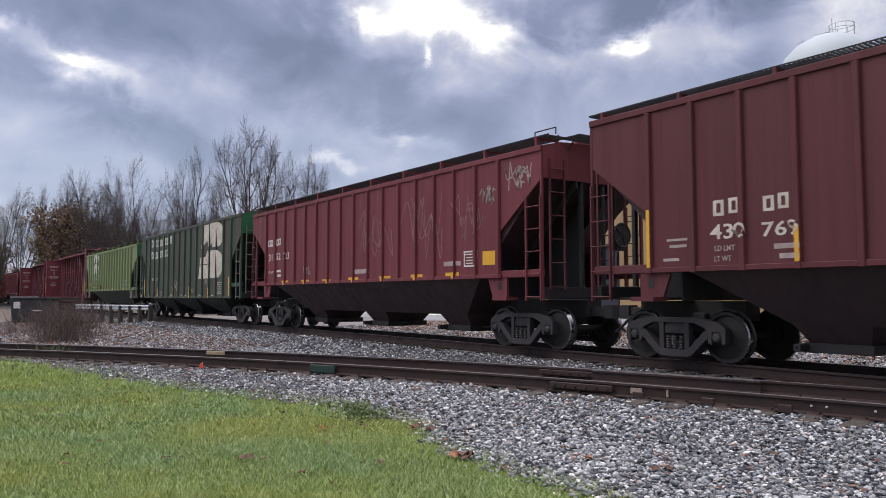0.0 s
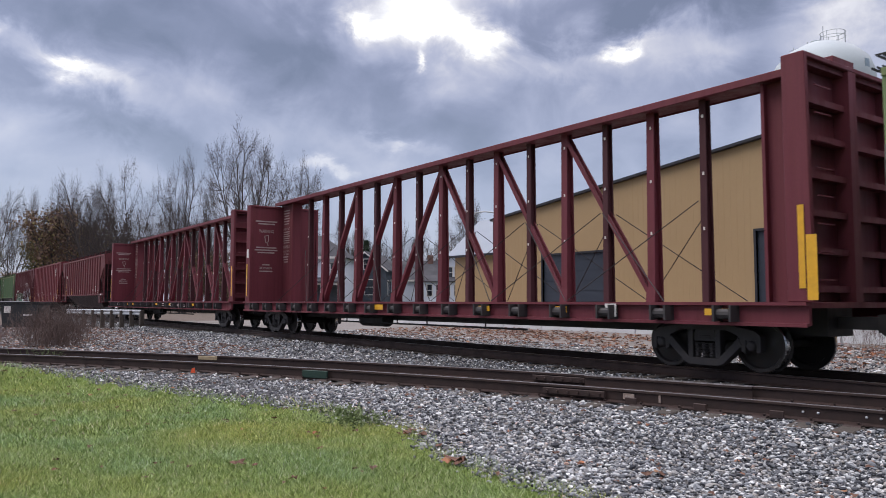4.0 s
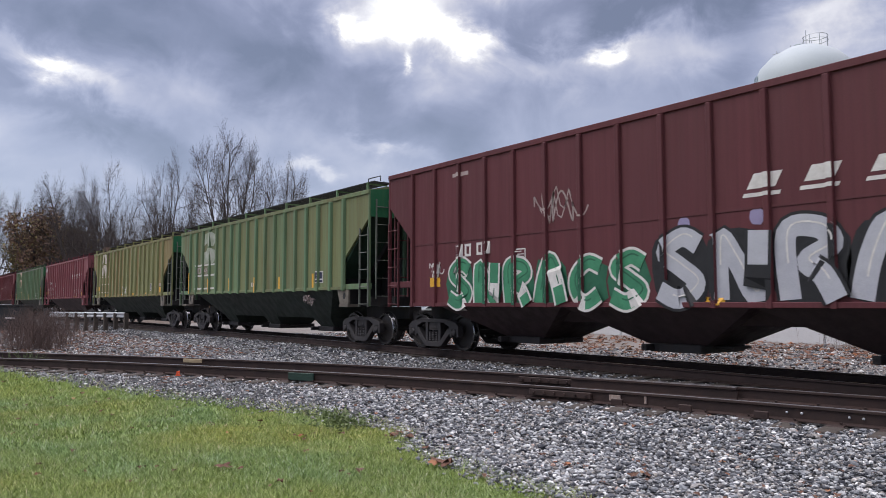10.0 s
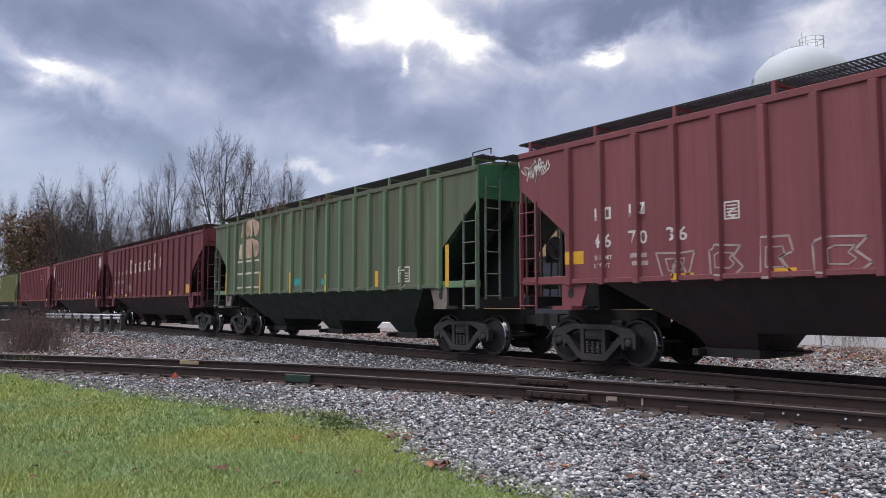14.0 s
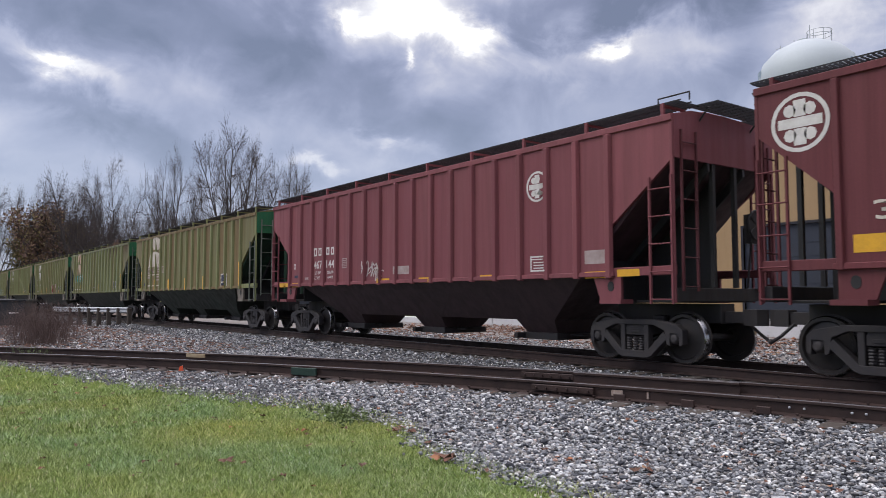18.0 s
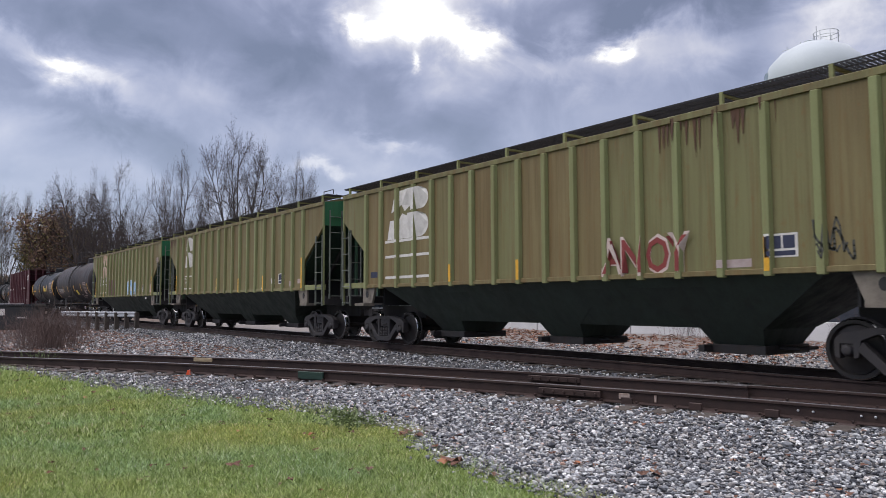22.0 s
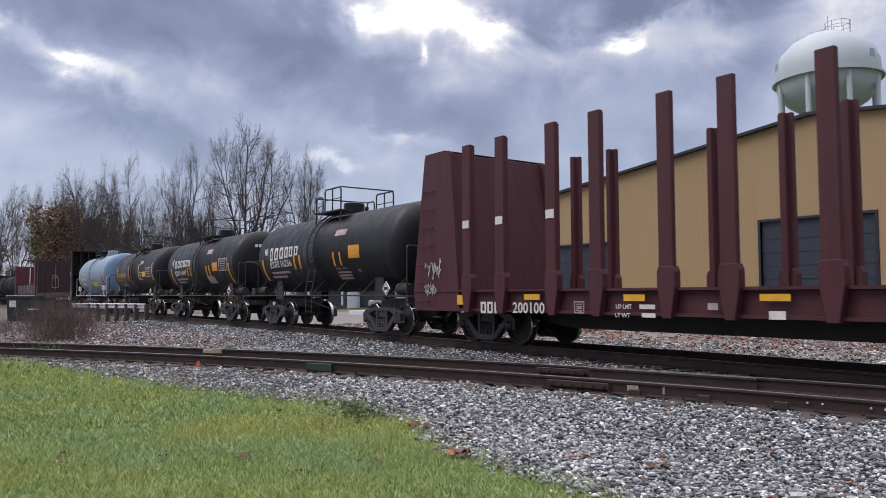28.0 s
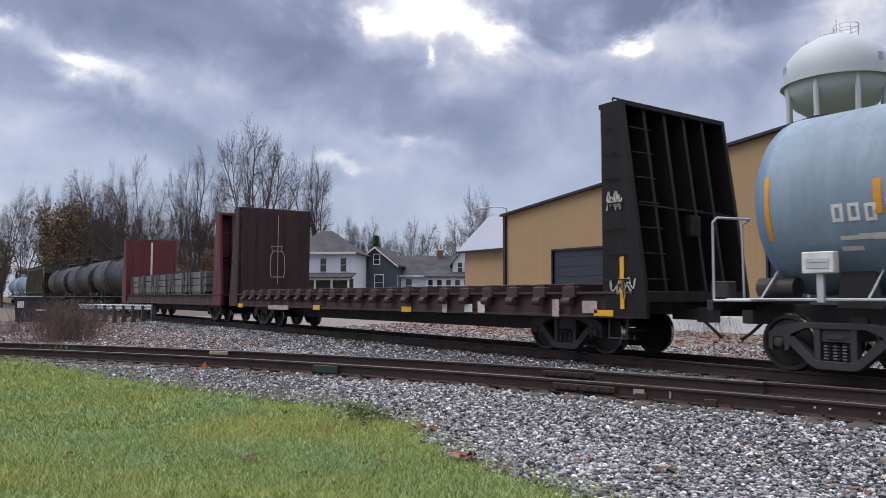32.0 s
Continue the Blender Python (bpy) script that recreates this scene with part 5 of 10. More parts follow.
def flat_car(label, when, half, deck_mat, bulk_mat, kind, group="train of freight cars", marks=()):
    """A bulkhead flat car. kind: stakes, crossers or load."""
    car = new_car("bulkhead_flat_car", label, "flat car", when, group)
    W = 1.52
    TOP = 1.28
    drop = 0.42

    def deck(b):
        b.box(-half, half, -W + 0.062, W - 0.062, TOP - 0.10, TOP - 0.004)
    part("deck", ("deck", half), deck, deck_mat, car)
    part("centre_sill", ("fl_sill", half), lambda b: b.prism([(-half + 0.2, 1.178), (-half + 3.2, 0.60), (-half + 4.4, drop), (half - 4.4, drop), (half - 3.2, 0.60), (half - 0.2, 1.178)], "y", -0.35, 0.35), "under", car)
    for s in (-1, 1):
        part("side_sill", ("fl_side_sill", half), lambda b: b.prism([(0.06, 0.80), (0.0, 0.80), (-0.08, 0.78), (-0.08, 0.83), (0.0, 0.84), (0.0, TOP - 0.06), (-0.10, TOP - 0.05), (-0.10, TOP), (0.06, TOP)], "x", -half, half), deck_mat, car, at=pose(0, s * W, 0) @ (Matrix.Identity(4) if s < 0 else Matrix.Scale(-1, 4, (0, 1, 0))))
    for k in range(int(2 * half / 1.2)):
        part("cross_bearer", "fl_bearer", lambda b: b.box(-0.05, 0.05, -W + 0.07, W - 0.07, 0.84, TOP - 0.102), "under", car, at=pose(-half + 0.6 + 1.2 * k, 0, 0))
    for s in (-1, 1):
        def bulkhead(b):
            for q in (-1, 1):
                b.prism([(half - 1.15, TOP - 0.5), (half, TOP - 0.5), (half + 0.05, TOP), (half - 0.36, 4.88), (half - 0.80, 4.88)], "y", q * 1.60, q * 1.48)
            b.box(half - 0.86, half - 0.78, -1.5, 1.5, TOP, 4.82)
            b.box(half - 0.80, half - 0.36, -1.6, 1.6, 4.78, 4.90)
            for k in range(4):
                y = -0.96 + 0.64 * k
                b.prism([(half - 0.79, TOP), (half - 0.05, TOP), (half - 0.42, 4.8), (half - 0.79, 4.8)], "y", y - 0.05, y + 0.05)
            b.box(half - 0.8, half - 0.5, -1.5, 1.5, 2.92, 2.95)
            for k in range(7):
                z = 1.5 + 0.42 * k
                b.rod((half - 0.98 + 0.06 * k, -1.64, z), (half - 0.42 - 0.03 * k, -1.64, z), 0.014, 5)
                b.rod((half - 0.02 - 0.05 * k, -0.95, z), (half - 0.02 - 0.05 * k, -1.40, z), 0.014, 5)
        def broad_bulkhead(b):
            for q in (-1, 1):
                b.prism([(half - 1.95, TOP - 0.52), (half - 0.02, TOP - 0.52), (half + 0.05, TOP), (half - 0.46, 4.64), (half - 0.50, 4.72), (half - 1.50, 4.72), (half - 1.60, 4.66)], "y", q * 1.60, q * 1.52)
            b.prism([(half - 1.94, TOP), (half - 1.84, TOP), (half - 1.34, 4.68), (half - 1.42, 4.68)], "y", -1.515, 1.515)
            b.box(half - 1.36, half - 0.48, -1.6, 1.6, 4.722, 4.745)
            for k in range(4):
                y = -0.96 + 0.64 * k
                b.prism([(half - 0.34, TOP), (half - 0.02, TOP), (half - 0.48, 4.715), (half - 0.62, 4.715)], "y", y - 0.05, y + 0.05)
            for k in range(5):
                z = 1.55 + 0.68 * k
                b.box(half - 1.75 + 0.075 * k, half - 0.30 - 0.10 * k, -1.515, 1.515, z, z + 0.03)
            b.prism([(-0.10, 2.62), (0.10, 2.62), (0.10, 3.0), (-0.10, 3.0)], "x", half - 0.15, half - 0.09)
            for k in range(7):
                z = 1.0 + 0.46 * k
                b.tube([(half - 0.72 - 0.035 * k, -1.59, z), (half - 0.72 - 0.035 * k, -1.66, z), (half - 0.16 - 0.05 * k, -1.66, z), (half - 0.16 - 0.05 * k, -1.59, z)], 0.014, 5)
                b.rod((half + 0.02 - 0.055 * k, -0.95, z + 0.3), (half + 0.02 - 0.055 * k, -1.50, z + 0.3), 0.014, 5)
        def tapered_bulkhead(b):
            for q in (-1, 1):
                b.prism([(half - 0.66, TOP - 0.5), (half + 0.32, TOP - 0.5), (half + 0.30, TOP), (half - 0.20, 4.88), (half - 0.74, 4.88)], "y", q * 1.60, q * 1.50)
            b.box(half - 0.82, half - 0.74, -1.5, 1.5, TOP, 4.86)
            b.box(half - 0.78, half - 0.20, -1.6, 1.6, 4.80, 4.90)
            for k in range(4):
                y = -0.90 + 0.60 * k
                b.prism([(half - 0.739, TOP), (half + 0.22, TOP), (half - 0.26, 4.795), (half - 0.739, 4.795)], "y", y - 0.045, y + 0.045)
            b.box(half - 0.739, half + 0.26, -1.5, 1.5, TOP - 0.2, TOP)
            b.box(half - 0.739, half - 0.2, -1.498, 1.498, 2.92, 2.95)
            b.prism([(-0.16, 2.35), (0.16, 2.35), (0.16, 2.75), (-0.16, 2.75)], "x", half + 0.10, half + 0.22)
            b.tube([(half - 0.5, -0.9, 4.9), (half - 0.5, -0.9, 5.0), (half - 0.5, -1.5, 5.0), (half - 0.5, -1.5, 4.9)], 0.02, 5)
            for k in range(7):
                z = 1.5 + 0.48 * k
                b.rod((half - 0.62, -1.64, z), (half - 0.02 - 0.06 * k, -1.64, z), 0.014, 5)
                b.rod((half + 0.24 - 0.065 * k, -0.85, z), (half + 0.24 - 0.065 * k, -1.45, z), 0.018, 5)
            b.rod((half - 0.02, -1.5, 2.9), (half - 0.02, 1.5, 2.85), 0.02, 5)
        if kind == "crossers":
            bulkhead = tapered_bulkhead
        if kind == "stakes":
            bulkhead = broad_bulkhead
        part("bulkhead", ("bulkhead", half), bulkhead, "rusty_black" if bulk_mat == "bulkhead" and s < 0 else bulk_mat, car, at=pose(0, 0, 0, 0, 0, 0 if s > 0 else 180) @ (Matrix.Identity(4) if s > 0 else Matrix.Scale(-1, 4, (0, 1, 0))), bevel=0.012)
        coupler(car, s * (half - 0.1), s, 0.75)
        truck(car, s * (half - 2.3))
        part("step", ("flat_step", half), lambda b: b.tube([(half - 0.2, -1.5, 0.8), (half - 0.2, -1.52, 0.4), (half - 0.65, -1.52, 0.4), (half - 0.65, -1.5, 0.8)], 0.018, 5), "under", car,
             at=pose(0, 0, 0, 0, 0, 0 if s > 0 else 180))
    if kind == "stakes":
        def stake(b):
            b.prism([(-0.15, -0.11), (0.15, -0.11), (0.15, 0.0), (0.06, 0.0), (0.06, 0.12), (-0.06, 0.12), (-0.06, 0.0), (-0.15, 0.0)], "z", 1.30, 4.70)
            b.prism([(-0.09, 0.74), (0.09, 0.74), (0.19, 1.30), (0.19, 1.55), (0.15, 1.65), (-0.15, 1.65), (-0.19, 1.55), (-0.19, 1.30)], "y", -0.12, 0.05)
        for s in (-1, 1):
            for k in range(10):
                x = -6.41 + 2.85 * (k // 2) + 1.22 * (k % 2) + (0.35 if s > 0 else 0)
                st = part("stake", "stake", stake, bulk_mat, car, at=pose(x, s * (W + 0.06), 0, 0, 0, 0 if s < 0 else 180), bevel=0.012)
                if s > 0 or k < 3 or k > 6:
                    part("reflector", "stake_tape", lambda b: b.box(-0.12, 0.12, -0.125, -0.113, 2.72, 2.9), "white", st)
    if kind == "load":
        for k in range(5):
            def straps(b):
                b.box(-0.09, 0.09, -1.46, 1.5, TOP + 1.11, TOP + 1.15).box(-0.09, 0.09, -1.50, -1.46, TOP, TOP + 1.15).box(-0.09, 0.09, 1.5, 1.54, TOP, TOP + 1.15)
            x = -half + 3.2 + 3.1 * k
            if x < half - 2.3:
                bd = part("beam_bundle", "dunnage", lambda b: b.box(-1.3, 1.3, -1.4, 1.45, TOP + 0.02, TOP + 0.12), "post", car, "bundle of grey steel beams on timber", at=pose(x, 0, 0))
                for i in range(5):
                    for j in range(3):
                        part("beam", "one_beam", lambda b: b.box(-1.42, 1.42, 0, 0.53, 0, 0.30), "galv_dark", bd, at=pose(random.uniform(-0.04, 0.04), -1.4 + 0.57 * i, TOP + 0.12 + 0.33 * j), bevel=0.01)
                for q in (-0.9, 0.9):
                    part("strap", "strap", straps, "post", bd, at=pose(q, 0, 0))
        part("end_stripe", "stripe", lambda b: b.box(-half + 0.87, -half + 0.875, -0.06, 0.06, 1.6, 4.7), "white", car)
    if kind == "crossers":
        def crosser(b):
            b.box(-0.13, 0.13, -1.62, 1.62, TOP, TOP + 0.16)
            b.box(-0.18, 0.18, -1.66, -1.50, TOP - 0.12, TOP + 0.10)
            b.rod((-0.12, -1.68, TOP - 0.2), (0.12, -1.68, TOP - 0.2), 0.09, 8)
        for k in range(22):
            part("cross_bearer", "crosser", crosser, "dark_flat", car, at=pose(-half + 1.6 + (2 * half - 3.2) * k / 21, 0, 0), bevel=0.012)
    put_marks(car, ("flat", -W - 0.10, [], 0, 0), marks, when)
    if kind == "crossers":
        jar = [(-0.28, 2.0), (-0.33, 2.3), (-0.30, 2.9), (-0.2, 3.1), (0.2, 3.1), (0.3, 2.9), (0.33, 2.3), (0.28, 2.0), (-0.28, 2.0)]
        on_face(car, -half + 0.87, ribbon([(y + 0.05, z) for y, z in jar], 0.035) + ribbon([(-0.2, 3.12), (-0.22, 3.3), (0.24, 3.3), (0.22, 3.12)], 0.03) + ribbon([(0.05, 1.7), (0.06, 4.6)], 0.03), "pale", "graffiti_tag")
    return car


def centerbeam(label, when, group="train of freight cars", marks=()):
    """A centre-beam flat car: end bulkheads, a row of posts with braces down the middle, a top chord."""
    car = new_car("centerbeam_flat_car", label, "centerbeam car", when, group)
    H, W, TOP = 11.3, 1.5, 1.17
    mat = "crimson"

    def deck(b):
        b.box(-H, H, -W + 0.072, W - 0.072, TOP - 0.09, TOP - 0.004)
    part("deck", "cb_deck", deck, mat, car)
    part("centre_sill", "cb_sill", lambda b: b.box(-H + 0.3, H - 0.3, -0.4, 0.4, 0.62, 1.078), "under", car)
    for s in (-1, 1):
        part("side_sill", "cb_side_sill", lambda b: b.prism([(0.07, 0.82), (0.0, 0.82), (-0.07, 0.80), (-0.07, 0.85), (0.0, 0.86), (0.0, TOP - 0.06), (-0.09, TOP - 0.05), (-0.09, TOP), (0.07, TOP)], "x", -H, H), mat, car, at=pose(0, s * W, 0) @ (Matrix.Identity(4) if s < 0 else Matrix.Scale(-1, 4, (0, 1, 0))))

    def chord(b):
        b.prism([(-0.34, 4.99), (-0.31, 4.99), (-0.31, 5.021), (0.31, 5.021), (0.31, 4.99), (0.34, 4.99), (0.34, 5.13), (-0.34, 5.13)], "x", -H + 0.1, H - 0.1)
    part("top_chord", "cb_chord", chord, mat, car, bevel=0.01)
    for s in (-1, 1):
        def bulkhead(b):
            b.box(H - 0.30, H - 0.24, -1.45, 1.45, TOP, 4.9)
            for q in (-1, 1):
                b.prism([(H - 0.35, TOP), (H + 0.06, TOP), (H + 0.02, 4.95), (H - 0.35, 4.95)], "y", q * 1.46, q * 1.36)
            b.box(H - 0.35, H + 0.02, -1.46, 1.46, 4.88, 4.96)
        bh = part("bulkhead", "cb_bulkhead", bulkhead, mat, car, at=pose(0, 0, 0, 0, 0, 0 if s > 0 else 180) @ (Matrix.Identity(4) if s > 0 else Matrix.Scale(-1, 4, (0, 1, 0))), bevel=0.012)

        part("centre_rib", "cb_mid", lambda b: b.box(H - 0.238, H + 0.02, -0.12, 0.12, TOP, 4.878), mat, bh)
        for k in range(7):
            part("cross_rib", "cb_rib", lambda b: b.box(H - 0.238, H - 0.06, -1.355, -0.122, 0.15, 0.25).box(H - 0.238, H - 0.06, 0.122, 1.355, 0.15, 0.25), mat, bh, at=pose(0, 0, TOP + 0.58 * k))
        for k in range(8):
            part("rung", "cb_rung", lambda b: b.rod((H + 0.08, -1.3, 1.5), (H + 0.08, -0.85, 1.5), 0.014, 5), mat, bh, at=pose(0, 0, 0.42 * k))

        def panel(b):
            b.box(H - 1.40, H - 0.302, -0.08, 0.08, TOP, 5.0)
            b.box(H - 1.46, H - 1.40, -0.19, 0.19, TOP, 5.0)
        part("end_panel", "cb_panel", panel, mat, car, at=pose(0, 0, 0, 0, 0, 0 if s > 0 else 180))
        coupler(car, s * (H - 0.1), s, 0.78)
        truck(car, s * (H - 2.1))
    step = 1.225

    def beam_section(b, w, d0, d1, t):
        """A rolled post: two flanges and a web, tapering upwards."""
        rings = []
        for z, d in ((TOP, d0), (5.02, d1)):
            rings.append([(-w, -d, z), (w, -d, z), (w, -d + t, z), (0.012, -d + t, z), (0.012, d - t, z), (w, d - t, z), (w, d, z), (-w, d, z), (-w, d - t, z), (-0.012, d - t, z), (-0.012, -d + t, z), (-w, -d + t, z)])
        b.loft(rings)

    def heavy(b):
        beam_section(b, 0.09, 0.14, 0.09, 0.02)

    def light(b):
        beam_section(b, 0.07, 0.11, 0.08, 0.02)

    def brace(b):
        for q in (-1, 1):
            b.prism([(-1.27, 4.95), (-1.16, 4.95), (1.27, TOP + 0.02), (1.16, TOP + 0.02)], "y", q * 0.09, q * 0.06)
        b.prism([(-1.27, 4.95), (-1.24, 4.95), (1.19, TOP + 0.02), (1.16, TOP + 0.02)], "y", -0.06, 0.06)

    def cables(b):
        for q in (-1, 1):
            b.rod((-1.2, q * 0.22, TOP + 1.9), (1.2, q * 1.3, TOP + 0.02), 0.010, 5)
            b.rod((1.2, q * 0.22, TOP + 1.9), (-1.2, q * 1.3, TOP + 0.02), 0.010, 5)
    for k in range(-3, 4):
        part("tie_down_cable", "cb_cable", cables, "under", car, at=pose(k * 2 * step, 0, 0))
    for k in range(-7, 8):
        # every other post is plum: its shading is put into the colour
        p = part("post", ("cb_post", k % 2), heavy if k % 2 == 0 else light, mat if k % 2 == 0 else "plum", car, at=pose(k * step, 0, 0))
        if k % 2 == 0:
            part("post_foot", "cb_foot", lambda b: b.prism([(-0.18, TOP), (-0.145, TOP), (-0.12, TOP + 0.30), (-0.15, TOP + 0.30)], "x", -0.11, 0.11), mat, p)
        for z in (2.55, 3.6, 4.7):
            part("anchor_slot", "cb_slot", lambda b: b.box(-0.018, 0.018, -0.150, -0.142, -0.03, 0.03), "white", p, at=pose(0.02, 0.012 * (z - TOP), z))
    for k in range(-3, 4):
        if k:
            part("brace", "cb_brace", brace, mat, car, at=pose(k * 2 * step - (step if k > 0 else -step) , 0, 0, 0, 0, 0 if k > 0 else 180))

    def winch(b):
        b.rod((-0.14, -1.62, 0.98), (0.14, -1.62, 0.98), 0.085, 10)
        b.box(-0.17, -0.13, -1.74, -1.5, 0.86, 1.12)
        b.box(0.13, 0.17, -1.74, -1.5, 0.86, 1.12)
    for k in range(-8, 9):
        part("winch", "winch", winch, "truck", car, at=pose(k * step * 1.02, 0, 0))

    def pipes(b):
        b.rod((-4.5, -0.9, 0.55), (4.5, -0.9, 0.55), 0.025, 5)
        b.rod((-3.4, -0.6, 0.62), (-2.0, -0.6, 0.62), 0.2, 12)
        for x in (-4, -1, 0.5, 3):
            b.rod((x, -0.9, 0.55), (x, -0.9, 0.85), 0.02, 5)
    part("brake_rigging", "cb_pipes", pipes, "under", car)
    put_marks(car, ("flat", -W - 0.10, [], 0, 0), marks, when)
    # warnings on the inner face of the rear bulkhead and on the panel beside it
    x = -H + 0.305
    word = [[(-0.78 + p[0] * 0.62, 3.95 + p[1] * 0.13) for p in poly] for poly in glyphs("WARNING")]
    on_face(car, x, word, "pale", "lettering")
    rows = [oblong(-0.78, z, w, 0.05) for z, w in ((4.34, 0.9), (4.24, 0.7), (3.30, 0.85), (3.20, 0.95), (3.10, 0.7), (2.62, 0.3), (2.36, 0.55))]
    on_face(car, x, rows + ribbon([(-0.85, 3.75), (-0.7, 3.8), (-0.68, 3.55), (-0.8, 3.5), (-0.85, 3.75)], 0.03) + ribbon([(-0.75, 3.5), (-0.7, 3.38)], 0.03), "pale", "stencil")
    on_face(car, x, [[(-0.78 + p[0] * 0.5, 2.49 + p[1] * 0.09) for p in poly] for poly in glyphs("BETWEEN")], "pale", "lettering")
    beam = ("flat", -0.08, [], 0, 0)
    for text, z, w, h in (("SAFETY FIRST", 4.05, 0.60, 0.09), ("WARNING", 3.34, 0.60, 0.12), ("DO NOT MOVE", 3.16, 0.58, 0.08), ("CAR UNLESS", 3.05, 0.50, 0.08)):
        decal(car, beam, [[(-10.62 + p[0] * w, z + p[1] * h) for p in poly] for poly in glyphs(text)], "pale", "lettering")
    decal(car, beam, [oblong(-10.62, 4.78 - 0.105 * k, 0.56 - 0.06 * (k % 3), 0.045) for k in range(6)] + [oblong(-10.62, 3.93 - 0.085 * k, 0.58 - 0.05 * (k % 2), 0.04) for k in range(6)] + [oblong(-10.66, 2.94 - 0.10 * k, 0.5 - 0.07 * k, 0.05) for k in range(3)], "pale", "stencil")
    for x in (-H + 0.1, H - 0.1):
        decal(car, ("flat", -1.47, [], 0, 0), [oblong(x, 2.0, 0.10, 1.25)], "yellow", "reflector")
    decal(car, ("flat", -1.47, [], 0, 0), [oblong(-H + 0.16, 3.05, 0.20, 0.34)], "white", "stencil")
    return car


ENDS = []


# ---- the train, in running order ----
hopper("weathered oxide-red covered hopper car with white numbers", 0.644, "maroon", "s", ribs=15, eave=4.59, marks=[
    ("block", -5.47, 2.61, 0.23, 0.26, "cream"), ("block", -5.19, 2.63, 0.22, 0.25, "cream"), ("block", -4.59, 2.6, 0.21, 0.24, "cream"),
    ("block", -4.35, 2.62, 0.2, 0.24, "cream"), ("text", -5.3, 2.22, 0.68, 0.25, "cream", "430"), ("text", -4.4, 2.2, 0.62, 0.23, "cream", "769"),
    ("text", -5.37, 1.95, 0.37, 0.09, "pale", "LD LMT"), ("text", -5.41, 1.78, 0.31, 0.09, "pale", "LT WT"), ("bar", -4.29, 1.93, 0.45, 0.08, "pale"),
    ("bar", -4.25, 1.78, 0.37, 0.08, "pale"), ("bar", -6.84, 2.19, 0.11, 1.03, "yellow"), ("bar", -3.95, 1.96, 0.11, 0.55, "yellow"),
    ("bar", -6.28, 2.03, 0.35, 0.05, "pale"), ("bar", -6.3, 2.14, 0.42, 0.04, "pale"), ("bar", -6.43, 1.8, 0.33, 0.05, "pale"),
])
hopper("oxide-red covered hopper car with pale scrawls along its side", 1.860, "red", "s", marks=[
    ("bar", -5.15, 1.66, 0.6, 0.16, "yellow"), ("bar", -3.44, 1.66, 0.59, 0.15, "yellow"), ("bar", -1.85, 1.65, 0.61, 0.14, "yellow"),
    ("bar", -0.03, 1.67, 0.64, 0.15, "yellow"), ("bar", 1.83, 1.67, 0.62, 0.14, "yellow"), ("bar", 3.46, 1.67, 0.57, 0.15, "yellow"),
    ("bar", 5.06, 1.68, 0.57, 0.15, "yellow"), ("panel", 5.81, 2.06, 0.53, 0.38, "white"), ("bar", 6.5, 2.05, 0.46, 0.32, "yellow"),
    ("scrawl", 1.31, 3.03, 2.27, 1.95, "faint"), ("scrawl", 3.67, 3.01, 2.15, 2.07, "faint"), ("scrawl", 5.64, 2.99, 1.36, 1.77, "faint"),
    ("scrawl", 7.5, 3.81, 1.06, 0.83, "pale"), ("bar", 0.49, 1.91, 0.89, 0.13, "pale"), ("bar", 5.06, 1.97, 0.71, 0.11, "pale"),
    ("scrawl", 6.44, 3.49, 0.55, 0.53, "pale"), ("block", -6.62, 3.14, 0.25, 0.24, "white"), ("block", -6.38, 3.14, 0.24, 0.24, "white"),
    ("block", -5.86, 3.14, 0.23, 0.23, "white"), ("block", -5.65, 3.16, 0.22, 0.23, "white"), ("text", -6.49, 2.61, 0.35, 0.26, "white", "31"),
    ("text", -5.75, 2.63, 0.38, 0.25, "white", "52"), ("text", -4.97, 2.62, 0.38, 0.24, "white", "23"), ("text", -6.42, 2.07, 0.45, 0.09, "white", "LD LMT"),
    ("bar", -5.72, 2.09, 0.38, 0.08, "white"), ("bar", -5.68, 1.93, 0.32, 0.08, "white"), ("scrawl", -3.24, 2.03, 0.48, 0.39, "pale"),
])
